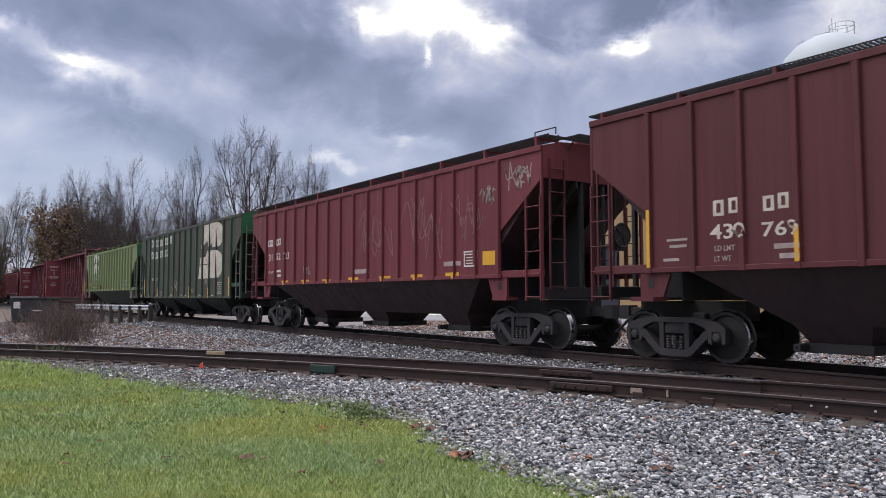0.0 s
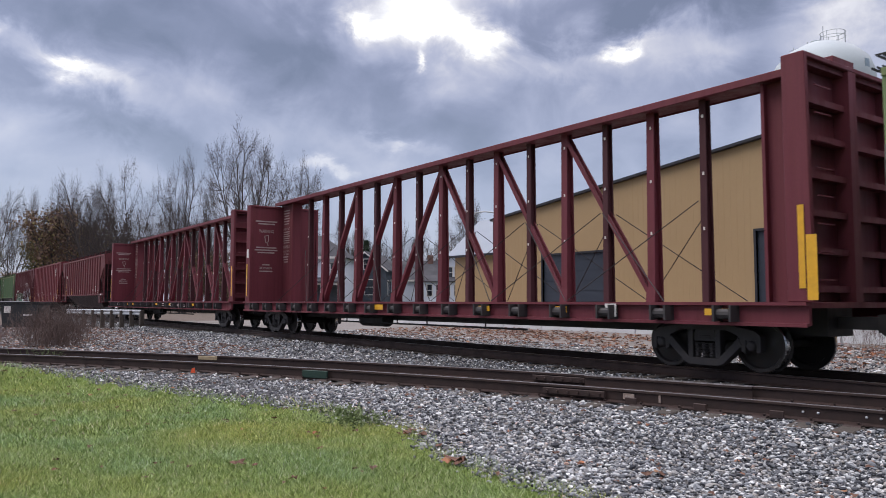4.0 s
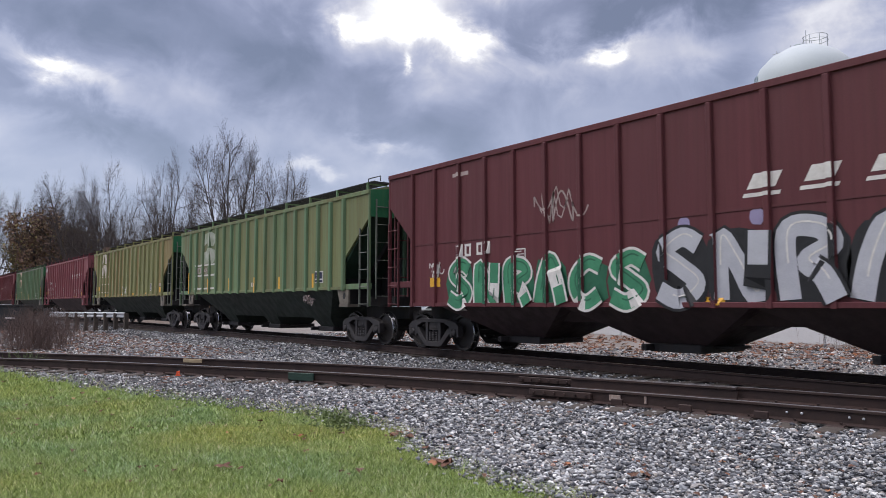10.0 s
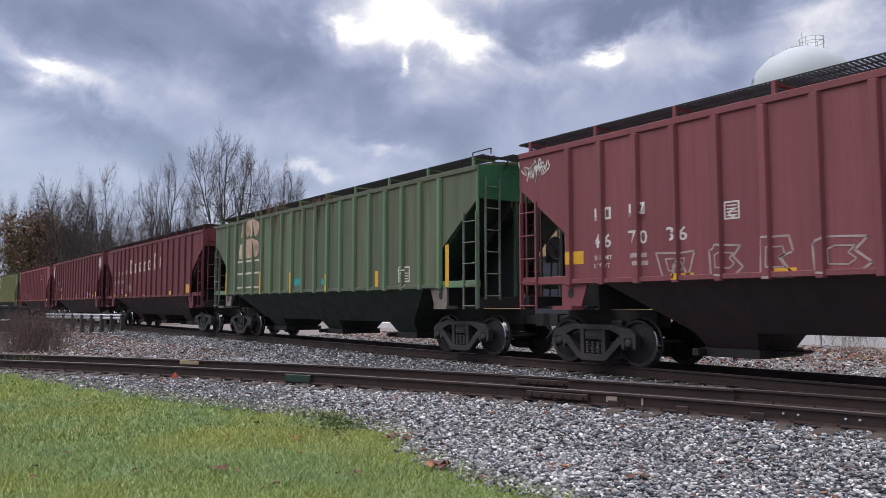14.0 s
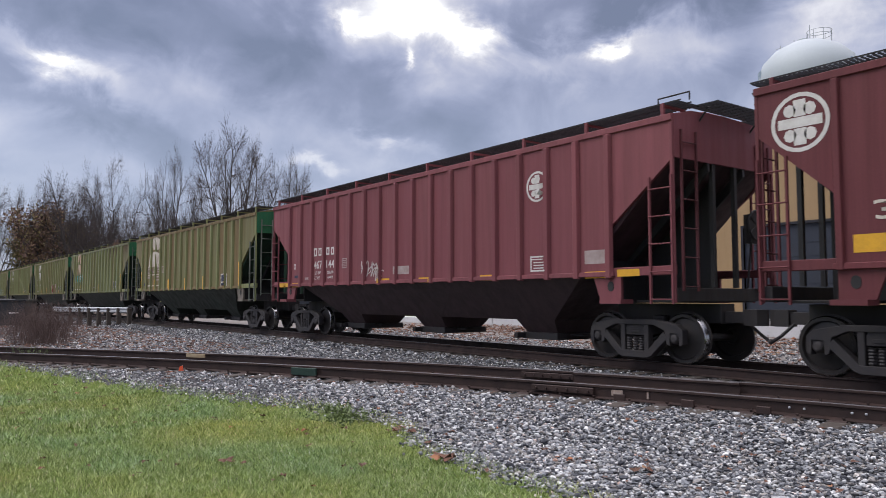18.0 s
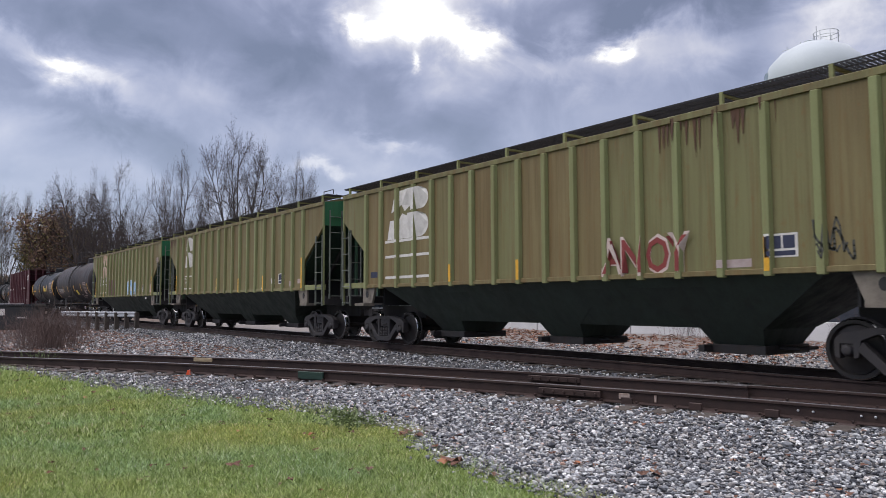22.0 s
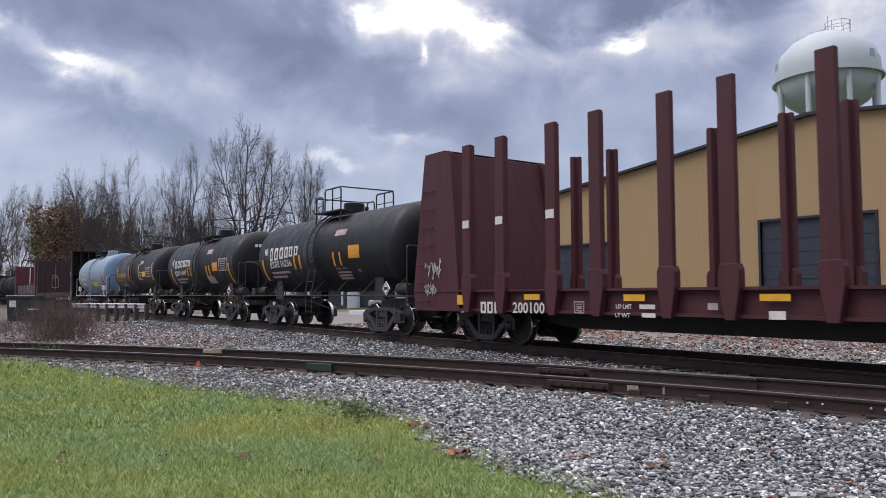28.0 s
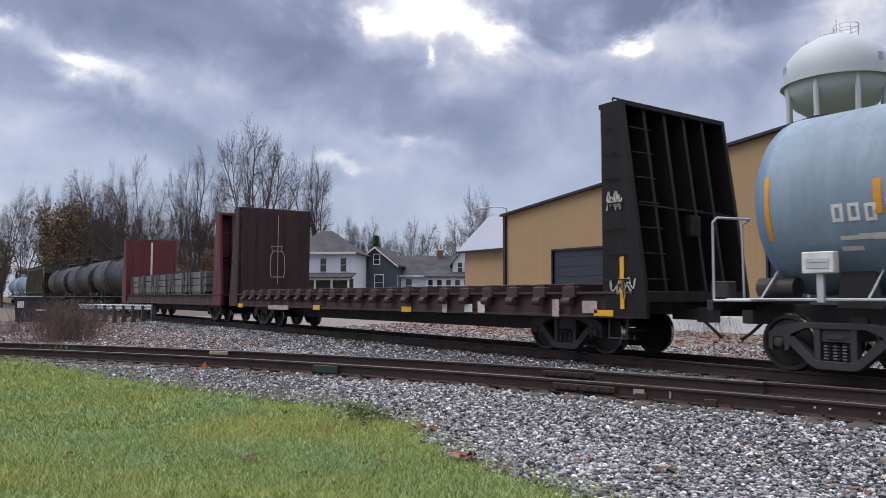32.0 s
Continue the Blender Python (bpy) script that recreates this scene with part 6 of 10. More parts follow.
hopper("blackened dark green hopper car with a huge white emblem", 3.071, "forest", "b", rib_mat="forest_rib", end_mat="green_end", marks=[
    ("emblem", 4.38, 3.22, 3.4, 2.45, "cream"), ("panel", 5.7, 1.55, 0.64, 0.52, "pale"), ("bar", 6.9, 1.56, 0.21, 0.88, "yellow"),
    ("bar", 4.16, 1.35, 0.16, 0.49, "yellow"), ("bar", 1.35, 1.37, 0.16, 0.54, "yellow"), ("bar", -1.63, 1.38, 0.2, 0.5, "yellow"),
    ("block", 4.74, 1.19, 0.31, 0.13, "white"), ("block", 2.92, 1.19, 0.32, 0.14, "white"), ("block", 0.57, 1.19, 0.3, 0.13, "white"),
    ("scrawl", 3.88, 1.82, 0.74, 0.5, "pale"), ("block", -5.85, 4.13, 0.33, 0.39, "white"), ("block", -5.47, 4.11, 0.32, 0.39, "white"),
    ("block", -4.99, 4.09, 0.31, 0.38, "white"), ("block", -4.63, 4.08, 0.3, 0.37, "white"), ("block", -4.05, 4.07, 0.3, 0.36, "white"),
    ("block", -3.64, 4.06, 0.32, 0.35, "white"), ("block", -3.09, 4.09, 0.27, 0.36, "white"), ("block", -2.7, 4.08, 0.33, 0.35, "white"),
    ("block", -2.09, 4.12, 0.33, 0.38, "white"), ("block", -5.85, 3.47, 0.33, 0.39, "white"), ("block", -5.48, 3.45, 0.32, 0.39, "white"),
    ("block", -4.99, 3.43, 0.31, 0.38, "white"), ("block", -4.63, 3.44, 0.3, 0.37, "white"), ("block", -4.04, 3.46, 0.3, 0.36, "white"),
    ("block", -3.65, 3.47, 0.29, 0.35, "white"), ("block", -3.09, 3.46, 0.27, 0.35, "white"), ("block", -2.69, 3.47, 0.36, 0.37, "white"),
    ("text", -5.5, 2.12, 0.73, 0.17, "pale", "480"), ("text", -4.66, 2.12, 0.59, 0.16, "pale", "372"), ("bar", -7.11, 1.64, 0.2, 0.99, "yellow"),
    ("bar", -4.3, 1.38, 0.15, 0.47, "yellow"), ("bar", -1.47, 1.39, 0.14, 0.49, "yellow"), ("bar", 1.3, 1.4, 0.14, 0.52, "yellow"),
    ("scrawl", -1.1, 1.73, 0.67, 0.63, "pale"), ("scrawl", -3.74, 1.35, 0.79, 0.36, "pale"), ("scrawl", 1.79, 1.46, 0.55, 0.34, "pale"),
    ("block", -8.01, 1.22, 0.27, 0.13, "white"), ("block", -6.51, 1.2, 0.23, 0.14, "white"), ("block", -4.69, 1.21, 0.22, 0.13, "white"),
    ("block", -1.88, 1.21, 0.21, 0.13, "white"), ("block", -0.04, 1.2, 0.2, 0.13, "white"), ("block", 2.75, 1.2, 0.21, 0.12, "white"),
])
hopper("light green covered hopper car with a white emblem", 4.269, "green", "p", end_mat="green_end", marks=[
    ("emblem", -4.45, 3.54, 2.05, 1.39, "white"), ("bar", -4.47, 2.87, 2.12, 0.06, "white"), ("bar", -4.48, 2.42, 2.12, 0.06, "white"),
    ("bar", -4.48, 1.84, 2.14, 0.06, "white"), ("block", -5.51, 2.61, 0.17, 0.27, "white"), ("block", -5.3, 2.62, 0.17, 0.27, "white"),
    ("text", -4.52, 2.6, 0.72, 0.25, "white", "467"), ("text", -3.69, 2.61, 0.36, 0.23, "white", "402"), ("bar", -6.11, 2.06, 0.43, 0.28, "yellow"),
    ("bar", -3.75, 1.65, 0.56, 0.13, "yellow"), ("bar", -1.19, 1.66, 0.52, 0.12, "yellow"), ("scrawl", -2.82, 1.86, 0.57, 0.44, "red"),
    ("scrawl", -2.04, 1.85, 0.59, 0.43, "red"), ("panel", -2.92, 2.62, 0.29, 0.25, "pale"), ("bar", -5.36, 2.27, 0.47, 0.05, "white"),
    ("bar", -5.36, 2.14, 0.4, 0.05, "white"), ("bar", -3.7, 2.13, 0.39, 0.06, "white"), ("panel", 5.6, 2.01, 0.47, 0.37, "navy"),
    ("bar", 2.22, 1.65, 0.59, 0.13, "yellow"), ("bar", -1.44, 1.64, 0.77, 0.12, "yellow"), ("bar", 4.75, 1.67, 0.5, 0.13, "yellow"),
    ("block", 6.25, 1.89, 0.1, 0.17, "white"), ("bar", 4.76, 1.91, 0.33, 0.04, "white"),
])
centerbeam("empty red centerbeam flat car with bulkheads", 5.672, marks=[
    ("bar", 9.88, 1.01, 0.56, 0.11, "yellow"), ("bar", 6.19, 1.02, 0.5, 0.13, "yellow"), ("bar", 3.75, 1.02, 0.53, 0.12, "yellow"),
    ("bar", -0.89, 1.02, 0.51, 0.14, "yellow"), ("bar", 11.42, 1.68, 0.16, 0.96, "yellow"), ("bar", 7.58, 1.02, 0.28, 0.24, "white"),
])
centerbeam("empty red centerbeam flat car with white warning stencils", 7.301, marks=[
    ("bar", 6.4, 1.01, 0.62, 0.12, "yellow"), ("bar", 2.72, 1.03, 0.5, 0.09, "yellow"), ("bar", 0.43, 1.02, 0.46, 0.1, "yellow"),
    ("bar", -1.21, 1.02, 0.35, 0.11, "yellow"), ("bar", -4.66, 1.02, 0.32, 0.12, "yellow"), ("bar", -6.06, 1.02, 0.35, 0.12, "yellow"),
    ("bar", 1.69, 1.06, 0.63, 0.04, "pale"), ("bar", 1.69, 0.97, 0.62, 0.04, "pale"), ("bar", 2.97, 1.05, 0.61, 0.04, "pale"), ("bar", 2.96, 0.97, 0.61, 0.04, "pale"),
    ("bar", 4.28, 1.03, 0.41, 0.04, "pale"), ("bar", 4.27, 0.96, 0.41, 0.04, "pale"), ("bar", 5.2, 1, 0.33, 0.03, "pale"), ("bar", 5.2, 0.93, 0.33, 0.03, "pale"),
    ("bar", -8.67, 1.02, 0.36, 0.17, "white"), ("bar", -8.04, 1.03, 0.34, 0.17, "white"),
])
hopper("plain oxide-red covered hopper car with white numbers", 8.7275, "brown", "s", marks=[
    ("block", -3.71, 1.64, 0.32, 0.13, "white"), ("block", -2.08, 1.63, 0.29, 0.12, "white"), ("block", -0.27, 1.65, 0.28, 0.13, "white"),
    ("block", 1.56, 1.66, 0.27, 0.12, "white"), ("block", 3.22, 1.66, 0.26, 0.12, "white"), ("block", 4.83, 1.68, 0.24, 0.13, "white"),
    ("panel", 5.61, 2.04, 0.47, 0.37, "white"), ("bar", 6.28, 1.91, 0.38, 0.07, "pale"), ("bar", 6.27, 1.77, 0.28, 0.07, "pale"),
    ("bar", 6.59, 2.14, 0.15, 0.99, "yellow"), ("bar", 4.73, 1.96, 0.53, 0.13, "pale"), ("bar", -0.31, 1.97, 0.56, 0.14, "pale"),
    ("bar", 7.2, 1.63, 0.63, 0.07, "white"), ("block", -6.24, 3.14, 0.19, 0.23, "white"), ("block", -6.01, 3.14, 0.19, 0.23, "white"),
    ("block", -5.52, 3.12, 0.18, 0.22, "white"), ("block", -5.32, 3.14, 0.17, 0.22, "white"), ("text", -6.11, 2.63, 0.35, 0.26, "white", "42"),
    ("text", -5.41, 2.62, 0.32, 0.25, "white", "81"), ("text", -4.57, 2.64, 0.33, 0.24, "white", "62"), ("text", -6.11, 2.06, 0.43, 0.09, "white", "LD LMT"),
    ("text", -5.36, 2.06, 0.34, 0.09, "white", "201500"), ("text", -6.14, 1.91, 0.38, 0.09, "white", "LT WT"), ("text", -5.33, 1.91, 0.32, 0.09, "white", "61500"),
    ("bar", -4.55, 2.05, 0.51, 0.38, "navy"), ("bar", -6.53, 2.14, 0.11, 0.98, "yellow"), ("bar", -3.38, 1.93, 0.13, 0.49, "yellow"),
    ("block", -4.55, 1.67, 0.24, 0.13, "white"), ("block", -2.88, 1.66, 0.23, 0.13, "white"), ("bar", -4.57, 1.76, 0.55, 0.05, "pale"),
])
hopper("red-brown deep-sided hopper car with a round white emblem", 9.9225, "red", "b", marks=[
    ("round", 5.6, 3.73, 0.69, 0.74, "white"), ("panel", 5.62, 1.69, 0.49, 0.37, "pale"), ("bar", 6.56, 1.58, 0.45, 0.4, "pale"),
    ("bar", 6.93, 1.7, 0.13, 1.06, "yellow"), ("bar", 5.17, 1.39, 0.13, 0.57, "yellow"), ("bar", 1.5, 1.35, 0.14, 0.53, "yellow"),
    ("scrawl", 1.08, 1.72, 0.63, 0.44, "white"), ("scrawl", 2.85, 1.82, 0.74, 0.44, "white"), ("scrawl", 4.78, 1.42, 0.58, 0.26, "pale"),
    ("block", -5.71, 2.18, 0.25, 0.24, "cream"), ("block", -5.37, 2.17, 0.24, 0.24, "cream"), ("block", -4.77, 2.19, 0.22, 0.23, "cream"),
    ("block", -4.52, 2.2, 0.22, 0.22, "cream"), ("text", -5.58, 1.8, 0.66, 0.34, "white", "430"), ("text", -4.62, 1.78, 0.66, 0.33, "white", "629"),
    ("bar", -7.1, 1.65, 0.16, 1.07, "yellow"), ("bar", -5.19, 1.42, 0.13, 0.58, "yellow"), ("bar", -3.27, 1.43, 0.12, 0.56, "yellow"),
    ("bar", -1.36, 1.42, 0.11, 0.55, "yellow"), ("block", -5.53, 1.2, 0.24, 0.11, "white"), ("block", -7.89, 1.2, 0.3, 0.12, "white"),
    ("block", -3.44, 1.19, 0.21, 0.1, "white"), ("block", -1.06, 1.19, 0.26, 0.12, "white"), ("block", 1.2, 1.19, 0.25, 0.11, "white"),
    ("scrawl", -2.75, 1.67, 0.78, 0.77, "white"), ("scrawl", -1.81, 1.84, 0.79, 0.86, "white"), ("scrawl", -0.86, 1.61, 0.77, 0.93, "white"),
    ("scrawl", 0.96, 1.64, 0.72, 0.56, "white"), ("bar", 0.03, 3.06, 0.64, 0.73, "ghost"), ("panel", -3.71, 1.95, 0.28, 0.3, "white"),
    ("bar", -4.61, 1.46, 0.38, 0.18, "pale"), ("bar", -5.69, 1.45, 0.28, 0.17, "pale"),
])
hopper("red-brown hopper car covered with silver and green graffiti", 11.089, "maroon", "b", marks=[
    ("slant", 2.34, 2.99, 0.58, 0.39, "white"), ("slant", 3.23, 3, 0.54, 0.38, "white"), ("slant", 4.14, 3.01, 0.51, 0.37, "white"),
    ("slant", 4.95, 3.05, 0.48, 0.35, "white"), ("silver", 3, 1.81, 5.5, 1.41, "white"), ("greens", -2.75, 1.65, 5.9, 1.15, "white"),
    ("bar", 6.12, 1.53, 0.46, 0.33, "yellow"), ("bar", 6, 1.83, 0.58, 0.18, "pale"), ("block", 1.44, 1.21, 0.41, 0.14, "yellow"),
    ("block", -5.23, 2.4, 0.28, 0.29, "white"),
    ("block", -4.93, 2.4, 0.27, 0.29, "white"), ("block", -4.5, 2.41, 0.26, 0.28, "white"), ("block", -4.24, 2.42, 0.25, 0.28, "white"),
    ("text", -5.21, 1.9, 0.56, 0.29, "white", "43"), ("bar", -5.2, 4.2, 0.6, 0.09, "pale"), ("bar", -6.21, 1.69, 0.42, 0.22, "yellow"),
    ("scrawl", -2, 3.11, 1.64, 1.02, "pale"), ("scrawl", -6.16, 1.99, 0.65, 0.55, "white"), ("panel", -3.15, 2.19, 0.32, 0.29, "white"),
])
hopper("light green covered hopper car with a faded emblem", 12.279, "weathered", "p", rib_mat="mint_rib", end_mat="green_end", marks=[
    ("emblem", -4.64, 3.48, 1.52, 1.29, "washed"), ("bar", -5, 2.79, 2.15, 0.07, "white"), ("bar", -4.97, 2.36, 2.14, 0.07, "white"),
    ("bar", -4.99, 1.81, 2.14, 0.07, "white"), ("text", -4.84, 2.56, 0.69, 0.29, "pale", "467"), ("block", -5.77, 2.58, 0.57, 0.24, "pale"),
    ("bar", -6.99, 2.07, 0.19, 0.92, "yellow"), ("bar", -4.65, 1.92, 0.16, 0.58, "yellow"), ("bar", -2.28, 1.89, 0.15, 0.56, "yellow"),
    ("bar", 0.47, 1.85, 0.14, 0.54, "yellow"), ("bar", 2.37, 1.85, 0.13, 0.47, "yellow"), ("bar", 4.88, 1.86, 0.12, 0.51, "yellow"),
    ("panel", 5.33, 1.99, 0.5, 0.37, "navy"), ("scrawl", 4.63, 1.27, 0.78, 0.39, "pale"), ("block", 0.06, 1.87, 0.24, 0.14, "white"),
])
hopper("rusted olive covered hopper car with yellow markers", 13.490, "olive", "p", rib_mat="pale_rib", end_mat="green_end", marks=[
    ("runs", -5.05, 3.91, 1.91, 1.5, "bled_rust"), ("runs", -4.41, 3.93, 0.89, 1, "bled_rust"), ("emblem", -5.29, 3.54, 1.75, 1.29, "cream"),
    ("bar", -5.24, 2.81, 2.09, 0.07, "cream"), ("bar", -5.23, 2.36, 2.08, 0.07, "cream"), ("bar", -5.21, 1.86, 2.08, 0.07, "cream"),
    ("cross", -0.18, 1.91, 0.65, 0.55, "white"), ("bar", -0.97, 1.67, 0.59, 0.14, "yellow"), ("bar", 1.57, 1.68, 0.55, 0.13, "yellow"),
    ("bar", 4.14, 1.69, 0.52, 0.13, "yellow"), ("bar", 6.55, 1.87, 0.49, 0.24, "yellow"), ("bar", -6.75, 2.11, 0.46, 0.25, "yellow"),
    ("bar", -4.44, 1.68, 0.52, 0.15, "yellow"), ("panel", 5.01, 2.02, 0.53, 0.36, "navy"), ("bar", 6.53, 2.11, 0.46, 0.15, "pale"), ("bar", 5.87, 2, 0.33, 0.1, "pale"),
])
hopper("faded crimson covered hopper car with white scrawls", 14.735, "dusty", "p", marks=[
    ("slant", 3.59, 3.11, 0.51, 0.33, "white"), ("slant", 4.41, 3.11, 0.47, 0.32, "white"), ("slant", 5.19, 3.13, 0.44, 0.31, "white"),
    ("slant", 6.01, 3.15, 0.44, 0.32, "white"), ("scrawl", 4.79, 2.06, 1.27, 0.67, "white"), ("panel", 6.05, 2.02, 0.4, 0.34, "white"),
    ("bar", 6.75, 1.87, 0.44, 0.23, "yellow"), ("bar", 0.11, 2.33, 0.55, 0.06, "cream"), ("bar", 0.11, 2.17, 0.55, 0.06, "cream"),
    ("bar", 0.11, 2.01, 0.55, 0.06, "cream"), ("bar", 0.12, 1.85, 0.55, 0.06, "cream"), ("bar", 6.66, 2.33, 0.48, 0.14, "pale"),
    ("bar", -0.86, 1.65, 0.46, 0.11, "yellow"), ("bar", 1.12, 1.66, 0.45, 0.12, "yellow"), ("bar", 4.48, 1.67, 0.55, 0.12, "yellow"),
    ("block", -6.15, 2.87, 0.21, 0.23, "white"), ("block", -5.93, 2.87, 0.2, 0.23, "white"), ("block", -5.35, 2.87, 0.19, 0.22, "white"),
    ("block", -5.15, 2.88, 0.18, 0.22, "white"), ("text", -6.04, 2.36, 0.38, 0.26, "white", "46"), ("text", -5.21, 2.37, 0.35, 0.25, "white", "70"),
    ("text", -4.4, 2.37, 0.36, 0.24, "white", "36"), ("text", -6.04, 2.05, 0.41, 0.08, "white", "LD LMT"), ("text", -6.07, 1.9, 0.38, 0.08, "white", "LT WT"),
    ("bar", -5.24, 2.05, 0.37, 0.08, "pale"), ("bar", -5.19, 1.91, 0.32, 0.08, "pale"), ("panel", -3.4, 2.67, 0.27, 0.29, "white"),
    ("text", -3.4, 2.62, 0.12, 0.13, "white", "C"), ("outline", -4.48, 1.85, 0.85, 0.48, "pale"), ("outline", -3.53, 1.88, 0.65, 0.56, "pale"),
    ("outline", -2.69, 1.89, 0.58, 0.68, "pale"), ("outline", -1.74, 1.87, 0.9, 0.6, "pale"), ("scrawl", -7.91, 3.95, 0.98, 0.59, "white"),
    ("bar", -6.75, 2.08, 0.44, 0.25, "yellow"), ("bar", -4.34, 1.65, 0.44, 0.11, "yellow"), ("bar", -2.56, 1.67, 0.35, 0.1, "yellow"),
])
hopper("grimy green covered hopper car with a rusted emblem", 15.951, "teal", "p", rib_mat="mint_rib", end_mat="green_end", marks=[
    ("runs", -2.96, 4.11, 2.85, 1.19, "bled_rust"), ("runs", 0.42, 3.98, 2.28, 1.06, "bled_rust"), ("emblem", -4.92, 3.59, 1.9, 1.38, "rusted"),
    ("bar", -4.94, 2.79, 2.03, 0.07, "cream"), ("bar", -4.93, 2.34, 2.02, 0.07, "cream"), ("bar", -4.92, 1.83, 2.02, 0.06, "cream"),
    ("bar", -6.96, 2.02, 0.19, 0.79, "yellow"), ("bar", -3.78, 1.96, 0.15, 0.78, "yellow"), ("bar", -1.35, 1.91, 0.17, 0.67, "yellow"),
    ("bar", 1.37, 1.85, 0.15, 0.5, "yellow"), ("bar", 3.99, 1.85, 0.16, 0.5, "yellow"), ("bar", 7.15, 2.11, 0.14, 1, "yellow"),
    ("panel", 5.32, 1.96, 0.52, 0.4, "white"), ("bar", -0.82, 1.92, 0.56, 0.22, "teal_tab"), ("bar", 1, 1.89, 0.43, 0.18, "teal_tab"),
    ("block", 5.29, 1.66, 0.22, 0.08, "white"),
])
hopper("oxide-red covered hopper car with large cream lettering", 17.1735, "brown", "s", marks=[
    ("block", -2.91, 3.25, 0.67, 0.73, "cream"), ("block", -2.01, 3.13, 0.64, 0.51, "cream"), ("block", -1.15, 3.16, 0.61, 0.5, "cream"),
    ("block", -0.33, 3.17, 0.59, 0.49, "cream"), ("block", 0.46, 3.2, 0.57, 0.48, "cream"), ("block", 1.49, 3.34, 0.61, 0.8, "cream"),
    ("block", 2.41, 3.26, 0.51, 0.5, "cream"), ("bar", 6.41, 1.92, 0.51, 0.37, "yellow"), ("bar", 4.02, 1.76, 0.53, 0.17, "yellow"),
    ("bar", -0.29, 1.63, 0.51, 0.17, "yellow"), ("block", -6.29, 2.97, 0.2, 0.22, "cream"), ("block", -5.54, 2.96, 0.18, 0.21, "cream"),
    ("block", -4.76, 2.95, 0.17, 0.2, "cream"), ("block", -3.92, 2.99, 0.17, 0.21, "cream"), ("text", -6.26, 2.45, 0.35, 0.24, "cream", "31"),
    ("text", -5.53, 2.47, 0.34, 0.23, "cream", "36"), ("text", -4.73, 2.47, 0.35, 0.22, "cream", "14"), ("bar", -6.26, 1.72, 0.5, 0.22, "yellow"),
    ("bar", -3.92, 1.73, 0.48, 0.12, "yellow"), ("scrawl", -4.7, 1.9, 0.68, 0.49, "white"), ("scrawl", -3.21, 2.03, 1, 0.82, "pale"),
    ("bar", -6.25, 2.07, 0.3, 0.2, "pale"),
])
hopper("oxide-red covered hopper car with round white emblems", 18.3825, "brown", "s", ribs=17, eave=4.42, marks=[
    ("round", 7.51, 3.82, 0.49, 0.64, "white"), ("round", -7.59, 3.77, 0.89, 0.7, "white"), ("block", -5.97, 2.84, 0.29, 0.26, "cream"),
    ("block", -5.18, 2.84, 0.28, 0.25, "cream"), ("text", -6.12, 2.37, 0.93, 0.26, "cream", "315"), ("text", -4.92, 2.38, 0.91, 0.25, "cream", "569"),
    ("bar", -6.65, 1.93, 0.48, 0.25, "yellow"), ("bar", -4.38, 1.76, 0.52, 0.14, "yellow"), ("bar", -1.86, 1.66, 0.56, 0.14, "yellow"),
    ("bar", 0.89, 1.69, 0.47, 0.13, "yellow"), ("bar", 4.35, 1.69, 0.52, 0.14, "yellow"), ("bar", 6.68, 1.88, 0.49, 0.31, "yellow"),
    ("panel", 4.32, 1.91, 0.42, 0.26, "white"), ("bar", 5.12, 1.91, 0.67, 0.1, "pale"), ("bar", 5.94, 1.78, 0.4, 0.09, "white"),
    ("scrawl", 0.85, 1.89, 0.65, 0.22, "pale"), ("bar", 3.55, 1.66, 0.49, 0.09, "yellow"), ("block", -4.44, 1.88, 0.26, 0.18, "white"),
])
hopper("crimson covered hopper car with bold white numbers", 19.607, "dusty", "p", marks=[
    ("round", 4.96, 3.49, 0.6, 0.64, "white"), ("bar", 0.92, 1.64, 0.54, 0.13, "yellow"), ("bar", 3.33, 1.64, 0.47, 0.13, "yellow"),
    ("bar", 6.54, 1.62, 0.56, 0.13, "yellow"), ("bar", 7.3, 1.64, 0.51, 0.13, "yellow"), ("panel", 5.01, 1.89, 0.53, 0.32, "white"),
    ("scrawl", -1.67, 1.94, 1.27, 0.72, "white"), ("bar", -0.11, 1.92, 0.64, 0.21, "pale"), ("bar", 6.51, 1.96, 0.51, 0.26, "pale"),
    ("bar", -0.99, 1.66, 0.52, 0.12, "yellow"), ("bar", -7.5, 1.63, 0.46, 0.13, "yellow"), ("block", -5.07, 2.63, 0.25, 0.25, "white"),
    ("block", -4.76, 2.63, 0.23, 0.24, "white"), ("block", -4.24, 2.63, 0.23, 0.23, "white"), ("block", -3.94, 2.62, 0.21, 0.23, "white"),
    ("text", -4.88, 2.23, 0.55, 0.25, "white", "467"), ("text", -4.07, 2.23, 0.5, 0.24, "white", "144"), ("text", -4.88, 1.98, 0.38, 0.09, "white", "LD LMT"),
    ("text", -4.92, 1.82, 0.35, 0.09, "white", "LT WT"), ("text", -4.08, 1.98, 0.42, 0.09, "white", "221600"), ("text", -4.07, 1.83, 0.34, 0.09, "white", "64400"),
    ("panel", -3.2, 2.22, 0.28, 0.29, "pale"), ("bar", -7.15, 1.63, 0.52, 0.14, "yellow"), ("bar", -6.46, 1.62, 0.56, 0.14, "yellow"),
    ("block", -6.54, 2.23, 0.1, 0.19, "white"), ("bar", -6.43, 1.89, 0.27, 0.09, "navy"), ("bar", -5.67, 1.82, 0.24, 0.07, "pale"),
])
